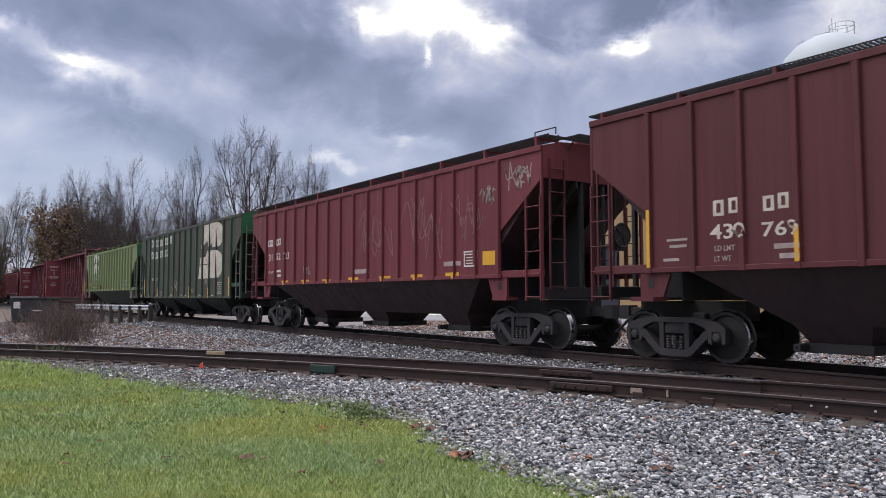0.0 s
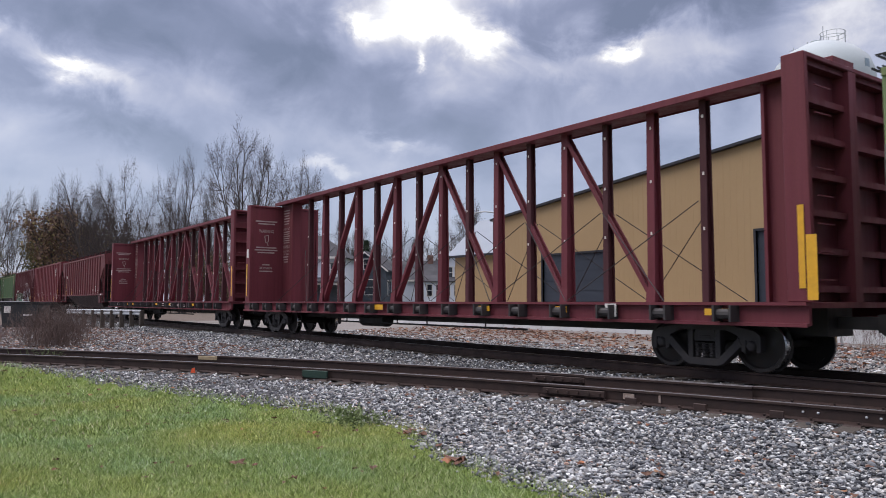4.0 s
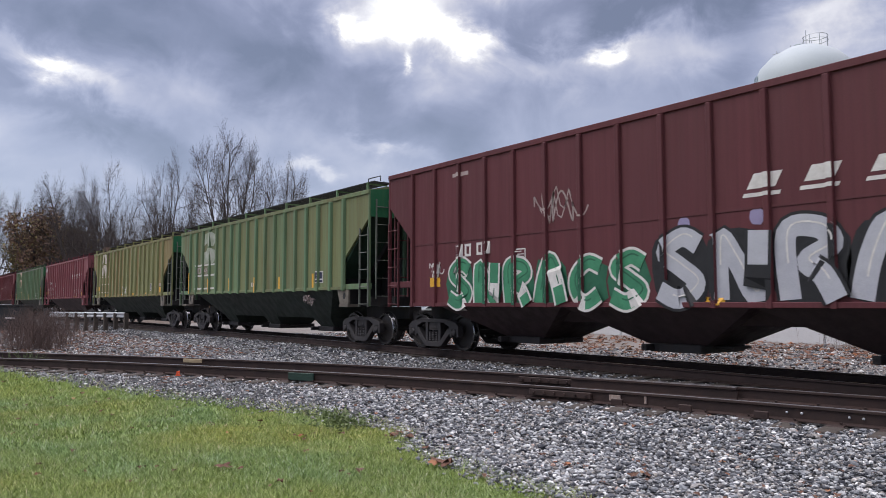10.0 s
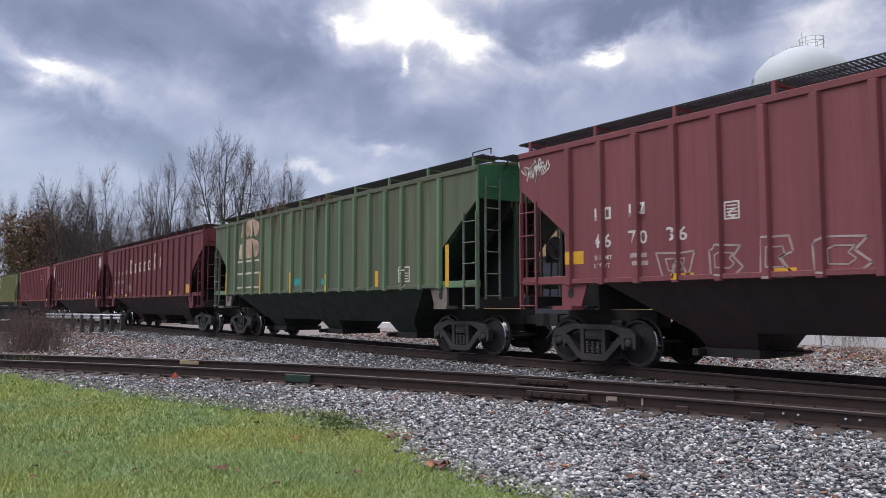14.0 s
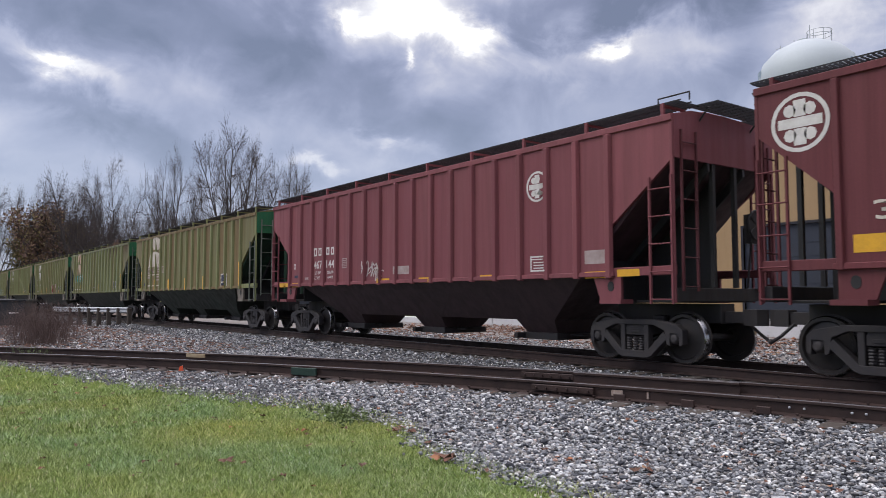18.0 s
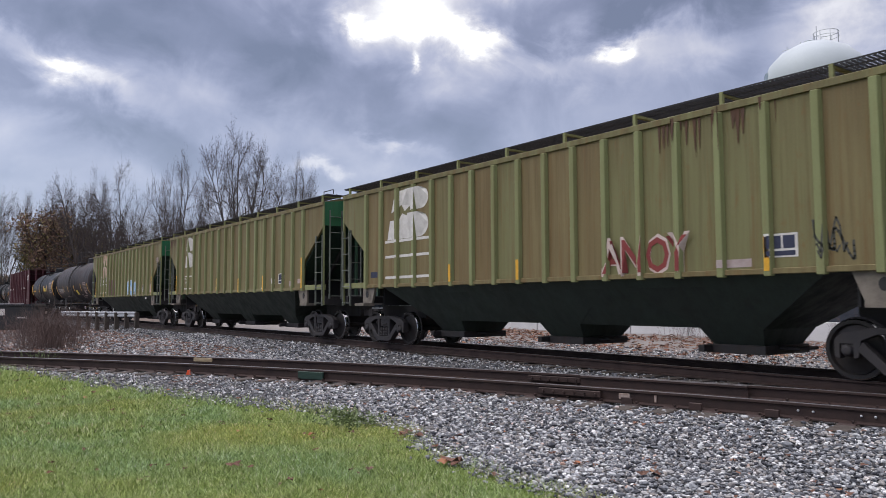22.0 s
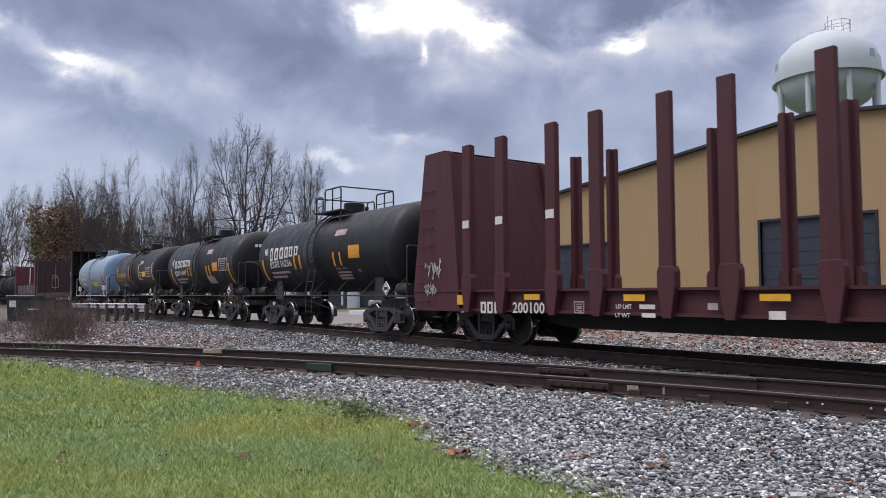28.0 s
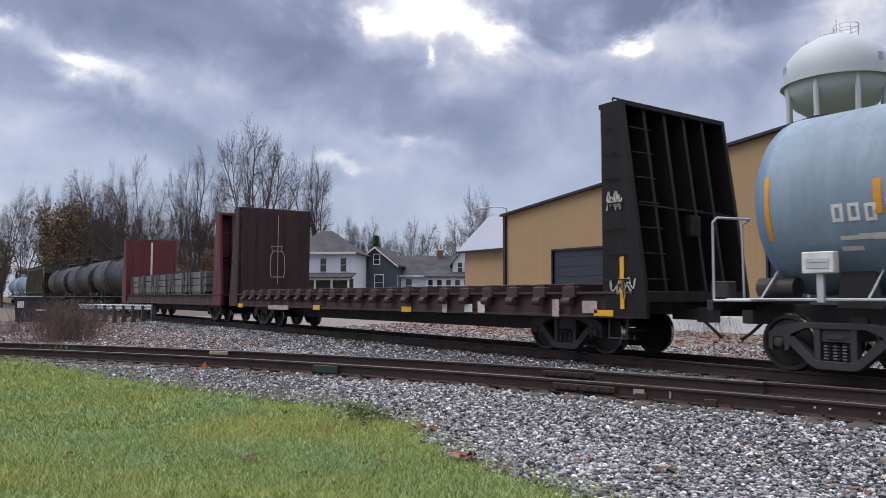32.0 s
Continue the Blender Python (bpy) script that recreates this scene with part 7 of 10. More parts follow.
hopper("rusted olive covered hopper car with a pale emblem", 20.8355, "umber", "p", rib_mat="pale_rib", end_mat="green_end", marks=[
    ("emblem", -4.83, 3.54, 1.95, 1.42, "cream"), ("bar", -4.84, 2.81, 2.14, 0.06, "cream"), ("bar", -4.85, 2.39, 2.14, 0.06, "cream"),
    ("bar", -4.86, 1.84, 2.13, 0.06, "cream"), ("block", -5.88, 2.6, 0.19, 0.27, "pale"), ("block", -5.65, 2.6, 0.18, 0.27, "pale"),
    ("text", -4.98, 2.6, 0.57, 0.27, "pale", "468"), ("text", -4.19, 2.62, 0.57, 0.26, "pale", "155"), ("bar", -6.94, 2.11, 0.14, 0.91, "yellow"),
    ("bar", -4.62, 1.88, 0.15, 0.5, "yellow"), ("bar", -2.1, 1.87, 0.14, 0.52, "yellow"), ("panel", -3.31, 2.61, 0.3, 0.31, "pale"),
    ("bar", -6.49, 1.91, 0.23, 0.14, "navy"), ("bar", -4.15, 2.28, 0.52, 0.08, "pale"), ("bar", -4.15, 2.13, 0.46, 0.08, "pale"),
    ("bar", -5.76, 2.27, 0.47, 0.11, "pale"), ("panel", 5.1, 1.93, 0.69, 0.49, "navy"), ("bar", 6.77, 2.13, 0.16, 0.91, "yellow"),
    ("bar", 5.33, 1.89, 0.13, 0.54, "yellow"), ("bar", 2.95, 1.86, 0.14, 0.54, "yellow"), ("bar", 0.34, 1.84, 0.13, 0.53, "yellow"),
    ("bar", -2.4, 1.85, 0.16, 0.47, "yellow"), ("bar", 5.01, 1.7, 0.6, 0.07, "pale"),
])
hopper("mossy green covered hopper car with a teal number panel", 22.071, "sage", "p", rib_mat="pale_rib", end_mat="green_end", marks=[
    ("runs", 5.39, 4.04, 1.03, 1.44, "bled_rust"), ("runs", 7.52, 3.87, 1, 1.06, "bled_rust"), ("runs", 5.31, 4.01, 1.82, 1.11, "bled_rust"),
    ("runs", 3.18, 3.98, 2.49, 1.03, "bled_rust"), ("emblem", -5.34, 3.57, 1.92, 1.46, "rusted"), ("bar", -5.3, 2.59, 2.15, 0.47, "teal_tab"),
    ("text", -5.32, 2.61, 0.72, 0.26, "white", "468"), ("text", -4.6, 2.65, 0.59, 0.25, "white", "742"), ("block", -6.2, 2.6, 0.27, 0.27, "white"),
    ("bar", -5.32, 2.37, 2.11, 0.05, "white"), ("bar", -5.32, 1.84, 2.11, 0.07, "white"), ("bar", -7.32, 2.04, 0.15, 0.51, "yellow"),
    ("bar", -4.24, 1.86, 0.13, 0.47, "yellow"), ("bar", -1.65, 1.86, 0.13, 0.5, "yellow"), ("bar", 1.2, 1.87, 0.13, 0.51, "yellow"),
    ("panel", -3.75, 2.62, 0.33, 0.32, "pale"), ("bar", -6.92, 1.94, 0.34, 0.17, "navy"), ("scrawl", -0.24, 1.88, 0.49, 0.2, "pale"),
    ("panel", 5.19, 2, 0.61, 0.41, "navy"), ("bar", 6.75, 2.19, 0.13, 0.88, "yellow"),
])
hopper("rusted olive covered hopper car with a red graffiti word", 23.295, "umber", "p", rib_mat="pale_rib", end_mat="green_end", marks=[
    ("runs", 4.73, 3.94, 1.5, 0.82, "bled_rust"), ("runs", 3.66, 4.04, 1.15, 0.59, "bled_rust"), ("emblem", -4.8, 3.5, 1.95, 1.29, "white"),
    ("bar", -4.82, 2.81, 2.17, 0.07, "white"), ("bar", -4.81, 2.4, 2.16, 0.07, "white"), ("bar", -4.81, 1.84, 2.16, 0.07, "white"),
    ("text", 2.92, 1.99, 2, 0.74, "halo", "ANOY"), ("text", 2.92, 1.99, 1.87, 0.62, "blood", "ANOY"), ("bar", -2.99, 1.87, 0.14, 0.41, "yellow"),
    ("bar", -0.32, 1.86, 0.14, 0.43, "yellow"), ("bar", 5.03, 1.89, 0.13, 0.52, "yellow"), ("panel", 5.47, 2.01, 0.49, 0.36, "navy"),
    ("scrawl", 6.23, 2.02, 0.76, 0.83, "grey"), ("bar", 4.67, 1.77, 0.59, 0.13, "pale"), ("bar", -6.48, 1.94, 0.37, 0.16, "navy"),
])
hopper("rust-streaked olive covered hopper car with a rusted emblem", 24.504, "moss", "p", rib_mat="pale_rib", end_mat="green_end", marks=[
    ("runs", -7.58, 3.73, 1.18, 1.04, "bled_rust"), ("runs", -6.21, 3.8, 0.62, 0.77, "bled_rust"), ("runs", -5.44, 3.93, 0.63, 0.57, "bled_rust"),
    ("bar", -1.5, 1.92, 0.13, 0.56, "yellow"), ("bar", 1.26, 1.86, 0.12, 0.52, "yellow"), ("bar", 3.76, 1.88, 0.14, 0.55, "yellow"),
    ("bar", 6.93, 2.15, 0.13, 1, "yellow"), ("panel", 5.11, 2.01, 0.5, 0.36, "navy"), ("bar", 4.49, 1.94, 0.12, 0.18, "white"), ("bar", 5.92, 1.82, 0.3, 0.18, "pale"),
    ("block", 3.38, 1.66, 0.17, 0.12, "white"), ("bar", 6.62, 1.89, 0.39, 0.15, "pale"), ("emblem", -5.22, 3.48, 1.15, 1.35, "white"),
    ("bar", -5.32, 2.84, 1.01, 0.05, "white"), ("bar", -5.34, 2.4, 1.01, 0.05, "white"), ("bar", -5.36, 1.83, 1.01, 0.05, "white"),
    ("text", -5.61, 2.3, 0.4, 0.07, "white", "LD LMT"), ("text", -5.63, 2.12, 0.35, 0.07, "white", "LT WT"), ("bar", -6.75, 2.04, 0.11, 0.88, "yellow"),
    ("bar", -6.32, 1.91, 0.21, 0.14, "navy"),
])
hopper("olive covered hopper car with light blue graffiti", 25.7325, "moss", "p", rib_mat="pale_rib", end_mat="green_end", marks=[
    ("bubble", 2.56, 1.99, 2.31, 0.85, "sky"), ("scrawl", 4.28, 2.02, 0.6, 0.47, "white"), ("panel", 5.08, 1.99, 0.5, 0.38, "navy"),
    ("bar", 6.86, 2.1, 0.13, 1, "yellow"), ("scrawl", 7.6, 3.39, 0.68, 0.45, "pale"), ("bar", 6.47, 1.96, 0.35, 0.43, "pale"), ("bar", 5.56, 1.45, 0.26, 0.07, "white"),
    ("emblem", -4.81, 3.53, 1.95, 1.47, "rusted"), ("bar", -4.75, 2.85, 2.12, 0.06, "white"), ("bar", -4.76, 2.39, 2.11, 0.06, "white"),
    ("bar", -4.77, 1.85, 2.13, 0.06, "white"), ("block", -5.78, 2.63, 0.18, 0.27, "white"), ("block", -5.56, 2.63, 0.18, 0.26, "white"),
    ("text", -4.88, 2.6, 0.49, 0.25, "white", "467"), ("text", -4.06, 2.65, 0.54, 0.24, "white", "152"), ("bar", -6.86, 2.11, 0.15, 1.01, "yellow"),
    ("bar", -4.49, 1.77, 0.15, 0.32, "yellow"), ("bar", -4.03, 2.28, 0.46, 0.09, "pale"), ("bar", -4.02, 2.11, 0.39, 0.09, "pale"),
    ("bar", -5.71, 2.36, 0.44, 0.08, "pale"), ("panel", -3.22, 2.53, 0.3, 0.44, "pale"), ("bar", -6.39, 1.9, 0.22, 0.15, "navy"),
    ("bar", -2.41, 2.13, 1.99, 0.98, "brown_patch"),
])
tank_car("long black tank car with a rusty top", 26.880, "black_rust", 7.05, 1.54, 2.82, frame_half=7.55, slide=0.34, marks=[
    ("block", -5.98, 2.27, 0.22, 0.22, "white"), ("block", -5.69, 2.28, 0.21, 0.22, "white"), ("block", -5.41, 2.28, 0.21, 0.21, "white"),
    ("text", -4.57, 2.26, 1, 0.21, "white", "695501"), ("bar", -5.34, 2.06, 1.93, 0.08, "pale"), ("bar", -7.06, 2.15, 0.23, 0.94, "yellow"),
    ("bar", -3.91, 2.37, 0.13, 0.43, "yellow"), ("bar", -2.07, 2.35, 0.14, 0.48, "yellow"), ("bar", 0.63, 2.38, 0.16, 0.49, "yellow"),
    ("bar", 3.34, 2.38, 0.14, 0.48, "yellow"), ("bar", 5.72, 2.16, 0.14, 0.91, "yellow"), ("bar", 1.47, 2.02, 0.7, 0.33, "sign"),
    ("panel", 4.82, 2.4, 1.14, 0.59, "pale"), ("bar", 4.43, 1.97, 0.5, 0.19, "pale"), ("panel", 2.76, 1.72, 0.63, 0.28, "pale"), ("bar", 3.71, 1.75, 0.86, 0.1, "pale"),
    ("bar", -2.96, 1.75, 1.68, 0.07, "pale"),
])
tank_car("short black tank car with yellow bars", 27.93, "black", 6.0, 1.47, 2.66, frame_half=6.5, slide=0.44, marks=[
    ("bar", -6.42, 2.55, 0.41, 1.04, "yellow"), ("bar", -2.02, 2.6, 0.26, 0.7, "yellow"), ("bar", 0.83, 2.54, 0.28, 0.6, "yellow"),
    ("bar", 2.69, 2.57, 0.25, 0.57, "yellow"), ("bar", 5.58, 2.54, 0.38, 1.31, "yellow"), ("bar", 1.53, 2.45, 0.85, 0.29, "sign"),
    ("panel", 4.49, 2.59, 1.17, 0.93, "pale"), ("bar", -4.89, 2.38, 1.65, 0.15, "yellow"), ("bar", -2.78, 2.74, 0.83, 0.34, "navy"),
])
flat_car("dark red bulkhead flat car with tall stakes", 29.028, 8.75, "plum", "plum", "stakes", marks=[
    ("block", 7.41, 3.85, 0.5, 0.44, "white"), ("block", 8.01, 3.87, 0.48, 0.55, "white"), ("bar", 8.2, 3.51, 0.26, 0.05, "pale"),
    ("scrawl", 7.67, 1.5, 0.63, 0.35, "pale"), ("bar", 7.29, 0.75, 0.66, 0.06, "white"), ("bar", 7.17, 1.57, 0.22, 0.09, "pale"),
    ("block", -5.85, 0.87, 0.23, 0.26, "white"), ("block", -5.61, 0.87, 0.22, 0.26, "white"), ("block", -5.37, 0.87, 0.2, 0.25, "white"),
    ("text", -4.32, 0.88, 1, 0.24, "white", "200100"), ("bar", -4.21, 1.11, 0.49, 0.12, "yellow"), ("bar", -1.47, 1.1, 0.49, 0.12, "yellow"),
    ("bar", 1.24, 1.11, 0.5, 0.11, "yellow"), ("bar", -6.69, 1.04, 0.34, 0.23, "yellow"), ("panel", -2.84, 0.91, 0.27, 0.24, "pale"),
    ("text", -2.84, 0.87, 0.12, 0.1, "pale", "C"), ("text", -1.71, 0.94, 0.37, 0.08, "white", "LD LMT"), ("text", -1.74, 0.78, 0.35, 0.08, "white", "LT WT"),
    ("bar", -1.18, 0.94, 0.35, 0.08, "white"), ("bar", -1.15, 0.79, 0.3, 0.08, "white"), ("bar", 1.27, 0.84, 0.27, 0.13, "white"),
    ("bar", 0.16, 0.96, 0.19, 0.11, "pale"), ("scrawl", -7.9, 1.79, 0.75, 0.6, "white"), ("scrawl", -8, 1.3, 0.6, 0.37, "white"),
])
ENDS.append((tank_car("black tank car with bold white lettering and yellow notices", 30.066, "black", 5.3, 1.33, 2.60, frame_half=6.05, slide=0.70, marks=[
    ("block", -4.36, 2.67, 0.28, 0.49, "white"), ("block", -3.91, 2.67, 0.37, 0.45, "white"), ("block", -3.45, 2.69, 0.36, 0.42, "white"),
    ("block", -3.01, 2.7, 0.34, 0.39, "white"), ("block", -2.62, 2.71, 0.33, 0.36, "white"), ("block", -2.18, 2.72, 0.34, 0.33, "white"),
    ("scrawl", -4.88, 2.77, 0.34, 0.48, "white"), ("block", -4.46, 2.28, 0.18, 0.24, "white"), ("block", -4.22, 2.29, 0.17, 0.23, "white"),
    ("block", -4, 2.3, 0.17, 0.23, "white"), ("block", -3.78, 2.3, 0.16, 0.23, "white"), ("text", -3.06, 2.31, 0.94, 0.24, "white", "16256"),
    ("bar", -3.76, 1.99, 1.62, 0.08, "pale"), ("bar", -4.01, 1.84, 1.33, 0.08, "pale"), ("bar", -5.22, 2.11, 0.23, 0.81, "orange"),
    ("bar", -2.34, 2.32, 0.14, 0.49, "orange"), ("bar", -1.9, 2.31, 0.13, 0.48, "orange"), ("bar", 0.69, 2.31, 0.11, 0.47, "orange"),
    ("bar", 1.13, 2.31, 0.1, 0.43, "orange"), ("bar", 2.06, 2.49, 0.7, 0.4, "orange"), ("bar", 1.03, 3.15, 0.73, 0.19, "pale"),
    ("text", 0.83, 2, 0.34, 0.07, "pale", "INTERIOR"), ("text", 1.27, 2.01, 0.33, 0.07, "pale", "COATING"), ("bar", 1.11, 1.88, 0.9, 0.06, "pale"),
    ("bar", 1.07, 1.78, 0.9, 0.06, "pale"), ("bar", 1.03, 1.69, 0.82, 0.06, "pale"), ("scrawl", 2.14, 1.91, 0.23, 0.14, "pale"),
]), 5.3, 1.33, 2.60, "16256"))
ENDS.append((tank_car("black tank car with bold white lettering", 30.930, "black", 5.3, 1.33, 2.60, frame_half=6.05, slide=0.70, marks=[
    ("block", -4.12, 2.71, 0.33, 0.37, "white"), ("block", -3.65, 2.72, 0.37, 0.36, "white"), ("block", -3.18, 2.72, 0.37, 0.34, "white"),
    ("block", -2.73, 2.73, 0.38, 0.32, "white"), ("block", -2.32, 2.73, 0.33, 0.31, "white"), ("block", -1.91, 2.72, 0.36, 0.3, "white"),
    ("scrawl", -4.62, 2.75, 0.33, 0.47, "white"), ("block", -4.23, 2.25, 0.18, 0.23, "white"), ("block", -4.01, 2.26, 0.17, 0.23, "white"),
    ("block", -3.79, 2.27, 0.17, 0.23, "white"), ("block", -3.58, 2.28, 0.17, 0.22, "white"), ("text", -2.85, 2.27, 0.82, 0.24, "white", "16387"),
    ("bar", -3.44, 1.96, 1.75, 0.09, "pale"), ("bar", -3.7, 1.82, 1.15, 0.08, "pale"), ("bar", -4.93, 2.11, 0.18, 0.79, "orange"),
    ("bar", -2.19, 2.3, 0.13, 0.41, "orange"), ("bar", -1.73, 2.3, 0.12, 0.43, "orange"), ("bar", 1.89, 2.43, 0.69, 0.38, "orange"),
    ("panel", 2.96, 2.5, 1.07, 0.55, "pale"), ("bar", 0.96, 3.15, 0.72, 0.22, "pale"), ("bar", 0.68, 2.26, 0.17, 0.5, "orange"),
    ("bar", 1.09, 2.26, 0.16, 0.49, "orange"), ("bar", 3.67, 2.09, 0.24, 0.88, "orange"), ("bar", 1.01, 1.86, 0.98, 0.32, "pale"),
]), 5.3, 1.33, 2.60, "16387"))
ENDS.append((tank_car("black tank car with yellow lettering", 31.788, "black", 5.3, 1.35, 2.62, frame_half=6.05, slide=0.70, marks=[
    ("block", -4.29, 2.41, 0.15, 0.24, "sign"), ("block", -4.1, 2.41, 0.15, 0.24, "sign"), ("block", -3.91, 2.41, 0.14, 0.24, "sign"),
    ("block", -3.7, 2.42, 0.16, 0.23, "sign"), ("text", -2.98, 2.43, 0.99, 0.26, "sign", "125579"), ("bar", -3.84, 2.11, 1.25, 0.07, "pale_yellow"),
    ("text", -4.16, 1.91, 0.42, 0.07, "white", "LD LMT"), ("text", -4.25, 1.81, 0.36, 0.07, "white", "LT WT"), ("text", -3.55, 1.91, 0.5, 0.07, "white", "203200 LB"),
    ("text", -2.89, 1.91, 0.49, 0.07, "white", "92150 KG"), ("bar", -3.6, 1.8, 0.48, 0.06, "white"), ("bar", -2.89, 1.8, 0.4, 0.06, "white"),
    ("bar", -4.85, 2.53, 0.15, 0.92, "orange"), ("bar", -1.78, 2.53, 0.13, 0.93, "orange"), ("bar", 0.76, 2.54, 0.17, 0.93, "orange"),
    ("bar", 3.82, 2.52, 0.2, 0.98, "orange"), ("bar", 1.97, 2.4, 0.79, 0.29, "sign"), ("panel", 1.12, 2.3, 0.84, 0.48, "pale"), ("panel", 3, 2.48, 1.11, 0.56, "pale"),
    ("bar", 1.33, 3.09, 0.7, 0.2, "pale"),
]), 5.3, 1.35, 2.62, "125579"))
ENDS.append((tank_car("pale blue-grey tank car with a stained end", 32.645, "blue", 5.22, 1.48, 2.68, frame_half=5.78, slide=0.42, marks=[
    ("text", -2.91, 2.39, 0.96, 0.28, "white", "111430"), ("bar", -3.5, 2.58, 0.11, 0.49, "orange"), ("bar", -2.36, 2.52, 0.12, 0.49, "orange"),
    ("bar", -3.24, 2.04, 1.17, 0.08, "white"), ("bar", -2.72, 1.89, 1.34, 0.07, "white"), ("bar", 0.11, 2.52, 0.14, 0.47, "orange"),
    ("bar", 2.19, 2.54, 0.11, 0.5, "orange"), ("bar", 0.35, 1.98, 0.81, 0.33, "sign"), ("bar", 1.25, 2, 0.8, 0.31, "sign"), ("bar", 2.27, 2.1, 0.46, 0.07, "white"),
    ("bar", 2.2, 1.9, 0.75, 0.07, "white"), ("panel", 3.01, 2.02, 0.5, 0.34, "navy"), ("bar", 3.06, 2.39, 0.1, 0.11, "white"), ("bar", 3.7, 2.2, 0.65, 0.56, "ink"),
    ("bar", 3.72, 2.36, 0.6, 0.02, "white"), ("bar", 3.71, 2.26, 0.6, 0.02, "white"), ("bar", 3.69, 2.17, 0.6, 0.02, "white"), ("bar", 3.67, 2.08, 0.6, 0.02, "white"),
    ("bar", 3.64, 1.99, 0.61, 0.02, "white"), ("bar", 3.75, 2.2, 0.03, 0.54, "white"), ("bar", 4.16, 2.5, 0.2, 1.12, "orange"),
    ("bar", -5.15, 2.55, 0.08, 1.01, "orange"), ("block", -4.07, 2.39, 0.19, 0.26, "white"), ("block", -3.84, 2.39, 0.19, 0.25, "white"),
    ("block", -3.61, 2.37, 0.18, 0.25, "white"), ("bar", -3.92, 2.03, 0.34, 0.06, "white"), ("bar", -3.96, 1.88, 0.31, 0.06, "white"),
    ("bar", -3.53, 2.02, 0.22, 0.06, "white"),
]), 5.45, 1.48, 2.68, "111430"))
flat_car("sooty bulkhead flat car with an empty cross-beamed deck", 33.871, 10.8, "dark_flat", "bulkhead", "crossers", marks=[
    ("bar", 10.11, 0.87, 0.49, 0.12, "yellow"), ("bar", 3.05, 0.84, 0.48, 0.14, "yellow"), ("bar", -2.52, 0.82, 0.51, 0.15, "yellow"),
    ("bar", -9.68, 0.81, 0.52, 0.16, "yellow"), ("bar", 10.58, 1.44, 0.1, 0.97, "yellow"), ("scrawl", 10.41, 2.98, 0.48, 0.43, "white"),
    ("scrawl", 10.54, 1.33, 0.63, 0.46, "white"), ("bar", 6.32, 0.94, 0.26, 0.26, "cream"), ("bar", 4.84, 0.94, 0.2, 0.31, "cream"),
    ("bar", -5.75, 0.78, 1.89, 0.16, "pale"), ("bar", 5.82, 0.91, 0.31, 0.19, "white"), ("bar", 8.8, 0.95, 0.2, 0.35, "pale"), ("bar", 9.75, 0.98, 0.39, 0.24, "pale"),
])
flat_car("red bulkhead flat car loaded with bundled beams", 35.365, 9.85, "dark_flat", "maroon", "load")
for t in (36.45, 37.31, 38.17):
    tank_car("black tank car far down the train", t, "black", 5.7, 1.42, 2.60)
hopper("dark green covered hopper car far down the train", 39.2, "forest", "s", end_mat="forest")
for t in (40.25, 41.12):
    tank_car("grey tank car far down the train", t, "blue", 5.7, 1.42, 2.60)


def part_of(name, mb, mat, parent, label="", smooth=False, bevel=0.0):
    o = new(name, mb.mesh(name, M[mat], smooth, bevel))
    o.parent = parent
    if label:
        o["label"] = label
    return o


def head_letters(car, half, radius, axis_z, number):
    """Number and small data lines on the domed end of a tank."""
    lines = [[[(0.42 + p[0] * 0.62, axis_z + 0.66 + p[1] * 0.13) for p in poly] for poly in glyphs(number)]]
    lines += [[oblong(-0.42 + 0.16 * k, axis_z + 0.66, 0.12, 0.13)] for k in range(4)]
    lines += [[oblong(0.15 + 0.05 * (k % 2), axis_z + 0.50 - 0.08 * k, 0.75 - 0.1 * k, 0.04)] for k in range(3)]
    lines += [[oblong(0.45, axis_z - 0.30 - 0.08 * k, 0.7 - 0.06 * (k % 3), 0.04)] for k in range(5)]
    for line in lines:
        b = MB()
        for poly in line:
            pts = []
            for y, z in poly:
                c = min(0.999, (math.hypot(y, z - axis_z) / radius) ** (1 / 0.55))
                pts.append((half - 0.46 + 0.46 * math.sqrt(1 - c * c) + 0.012, y, z))
            b.add(pts, [tuple(range(len(pts)))])
        part_of("end_lettering", b, "white", car)


def head_stains(car, half, radius, axis_z):
    """Dark spills that have run down the lower part of a tank's head."""
    rng = random.Random(4)
    for y0, w, top in ((-0.38, 0.30, 0.05), (0.95, 0.22, -0.15)):
        b = MB()
        for k in range(9):
            y = y0 + w * (k / 8 - 0.5)
            z1 = axis_z + top - abs(k - 4) * 0.09 + rng.uniform(-0.05, 0.05)
            z0 = axis_z - math.sqrt(max(0.01, (radius * 0.93) ** 2 - y * y)) * rng.uniform(0.80, 0.97)
            col = []
            for q in range(7):
                z = z1 + (z0 - z1) * q / 6
                c = min(0.995, (math.hypot(y, z - axis_z) / radius) ** (1 / 0.55))
                col.append((half - 0.46 + 0.46 * math.sqrt(1 - c * c) + 0.008, y, z))
            t = w / 8 * 0.55
            v = [(p[0], p[1] + e * t, p[2]) for p in col for e in (-1, 1)]
            b.add(v, [(2 * q, 2 * q + 1, 2 * q + 3, 2 * q + 2) for q in range(6)])
        part_of("spill_stain", b, "head_stain", car, "dark spill stain")


for car, half, radius, axis_z, number in ENDS:
    head_letters(car, half, radius, axis_z, number)
    if number == "111430":
        head_stains(car, half, radius, axis_z)


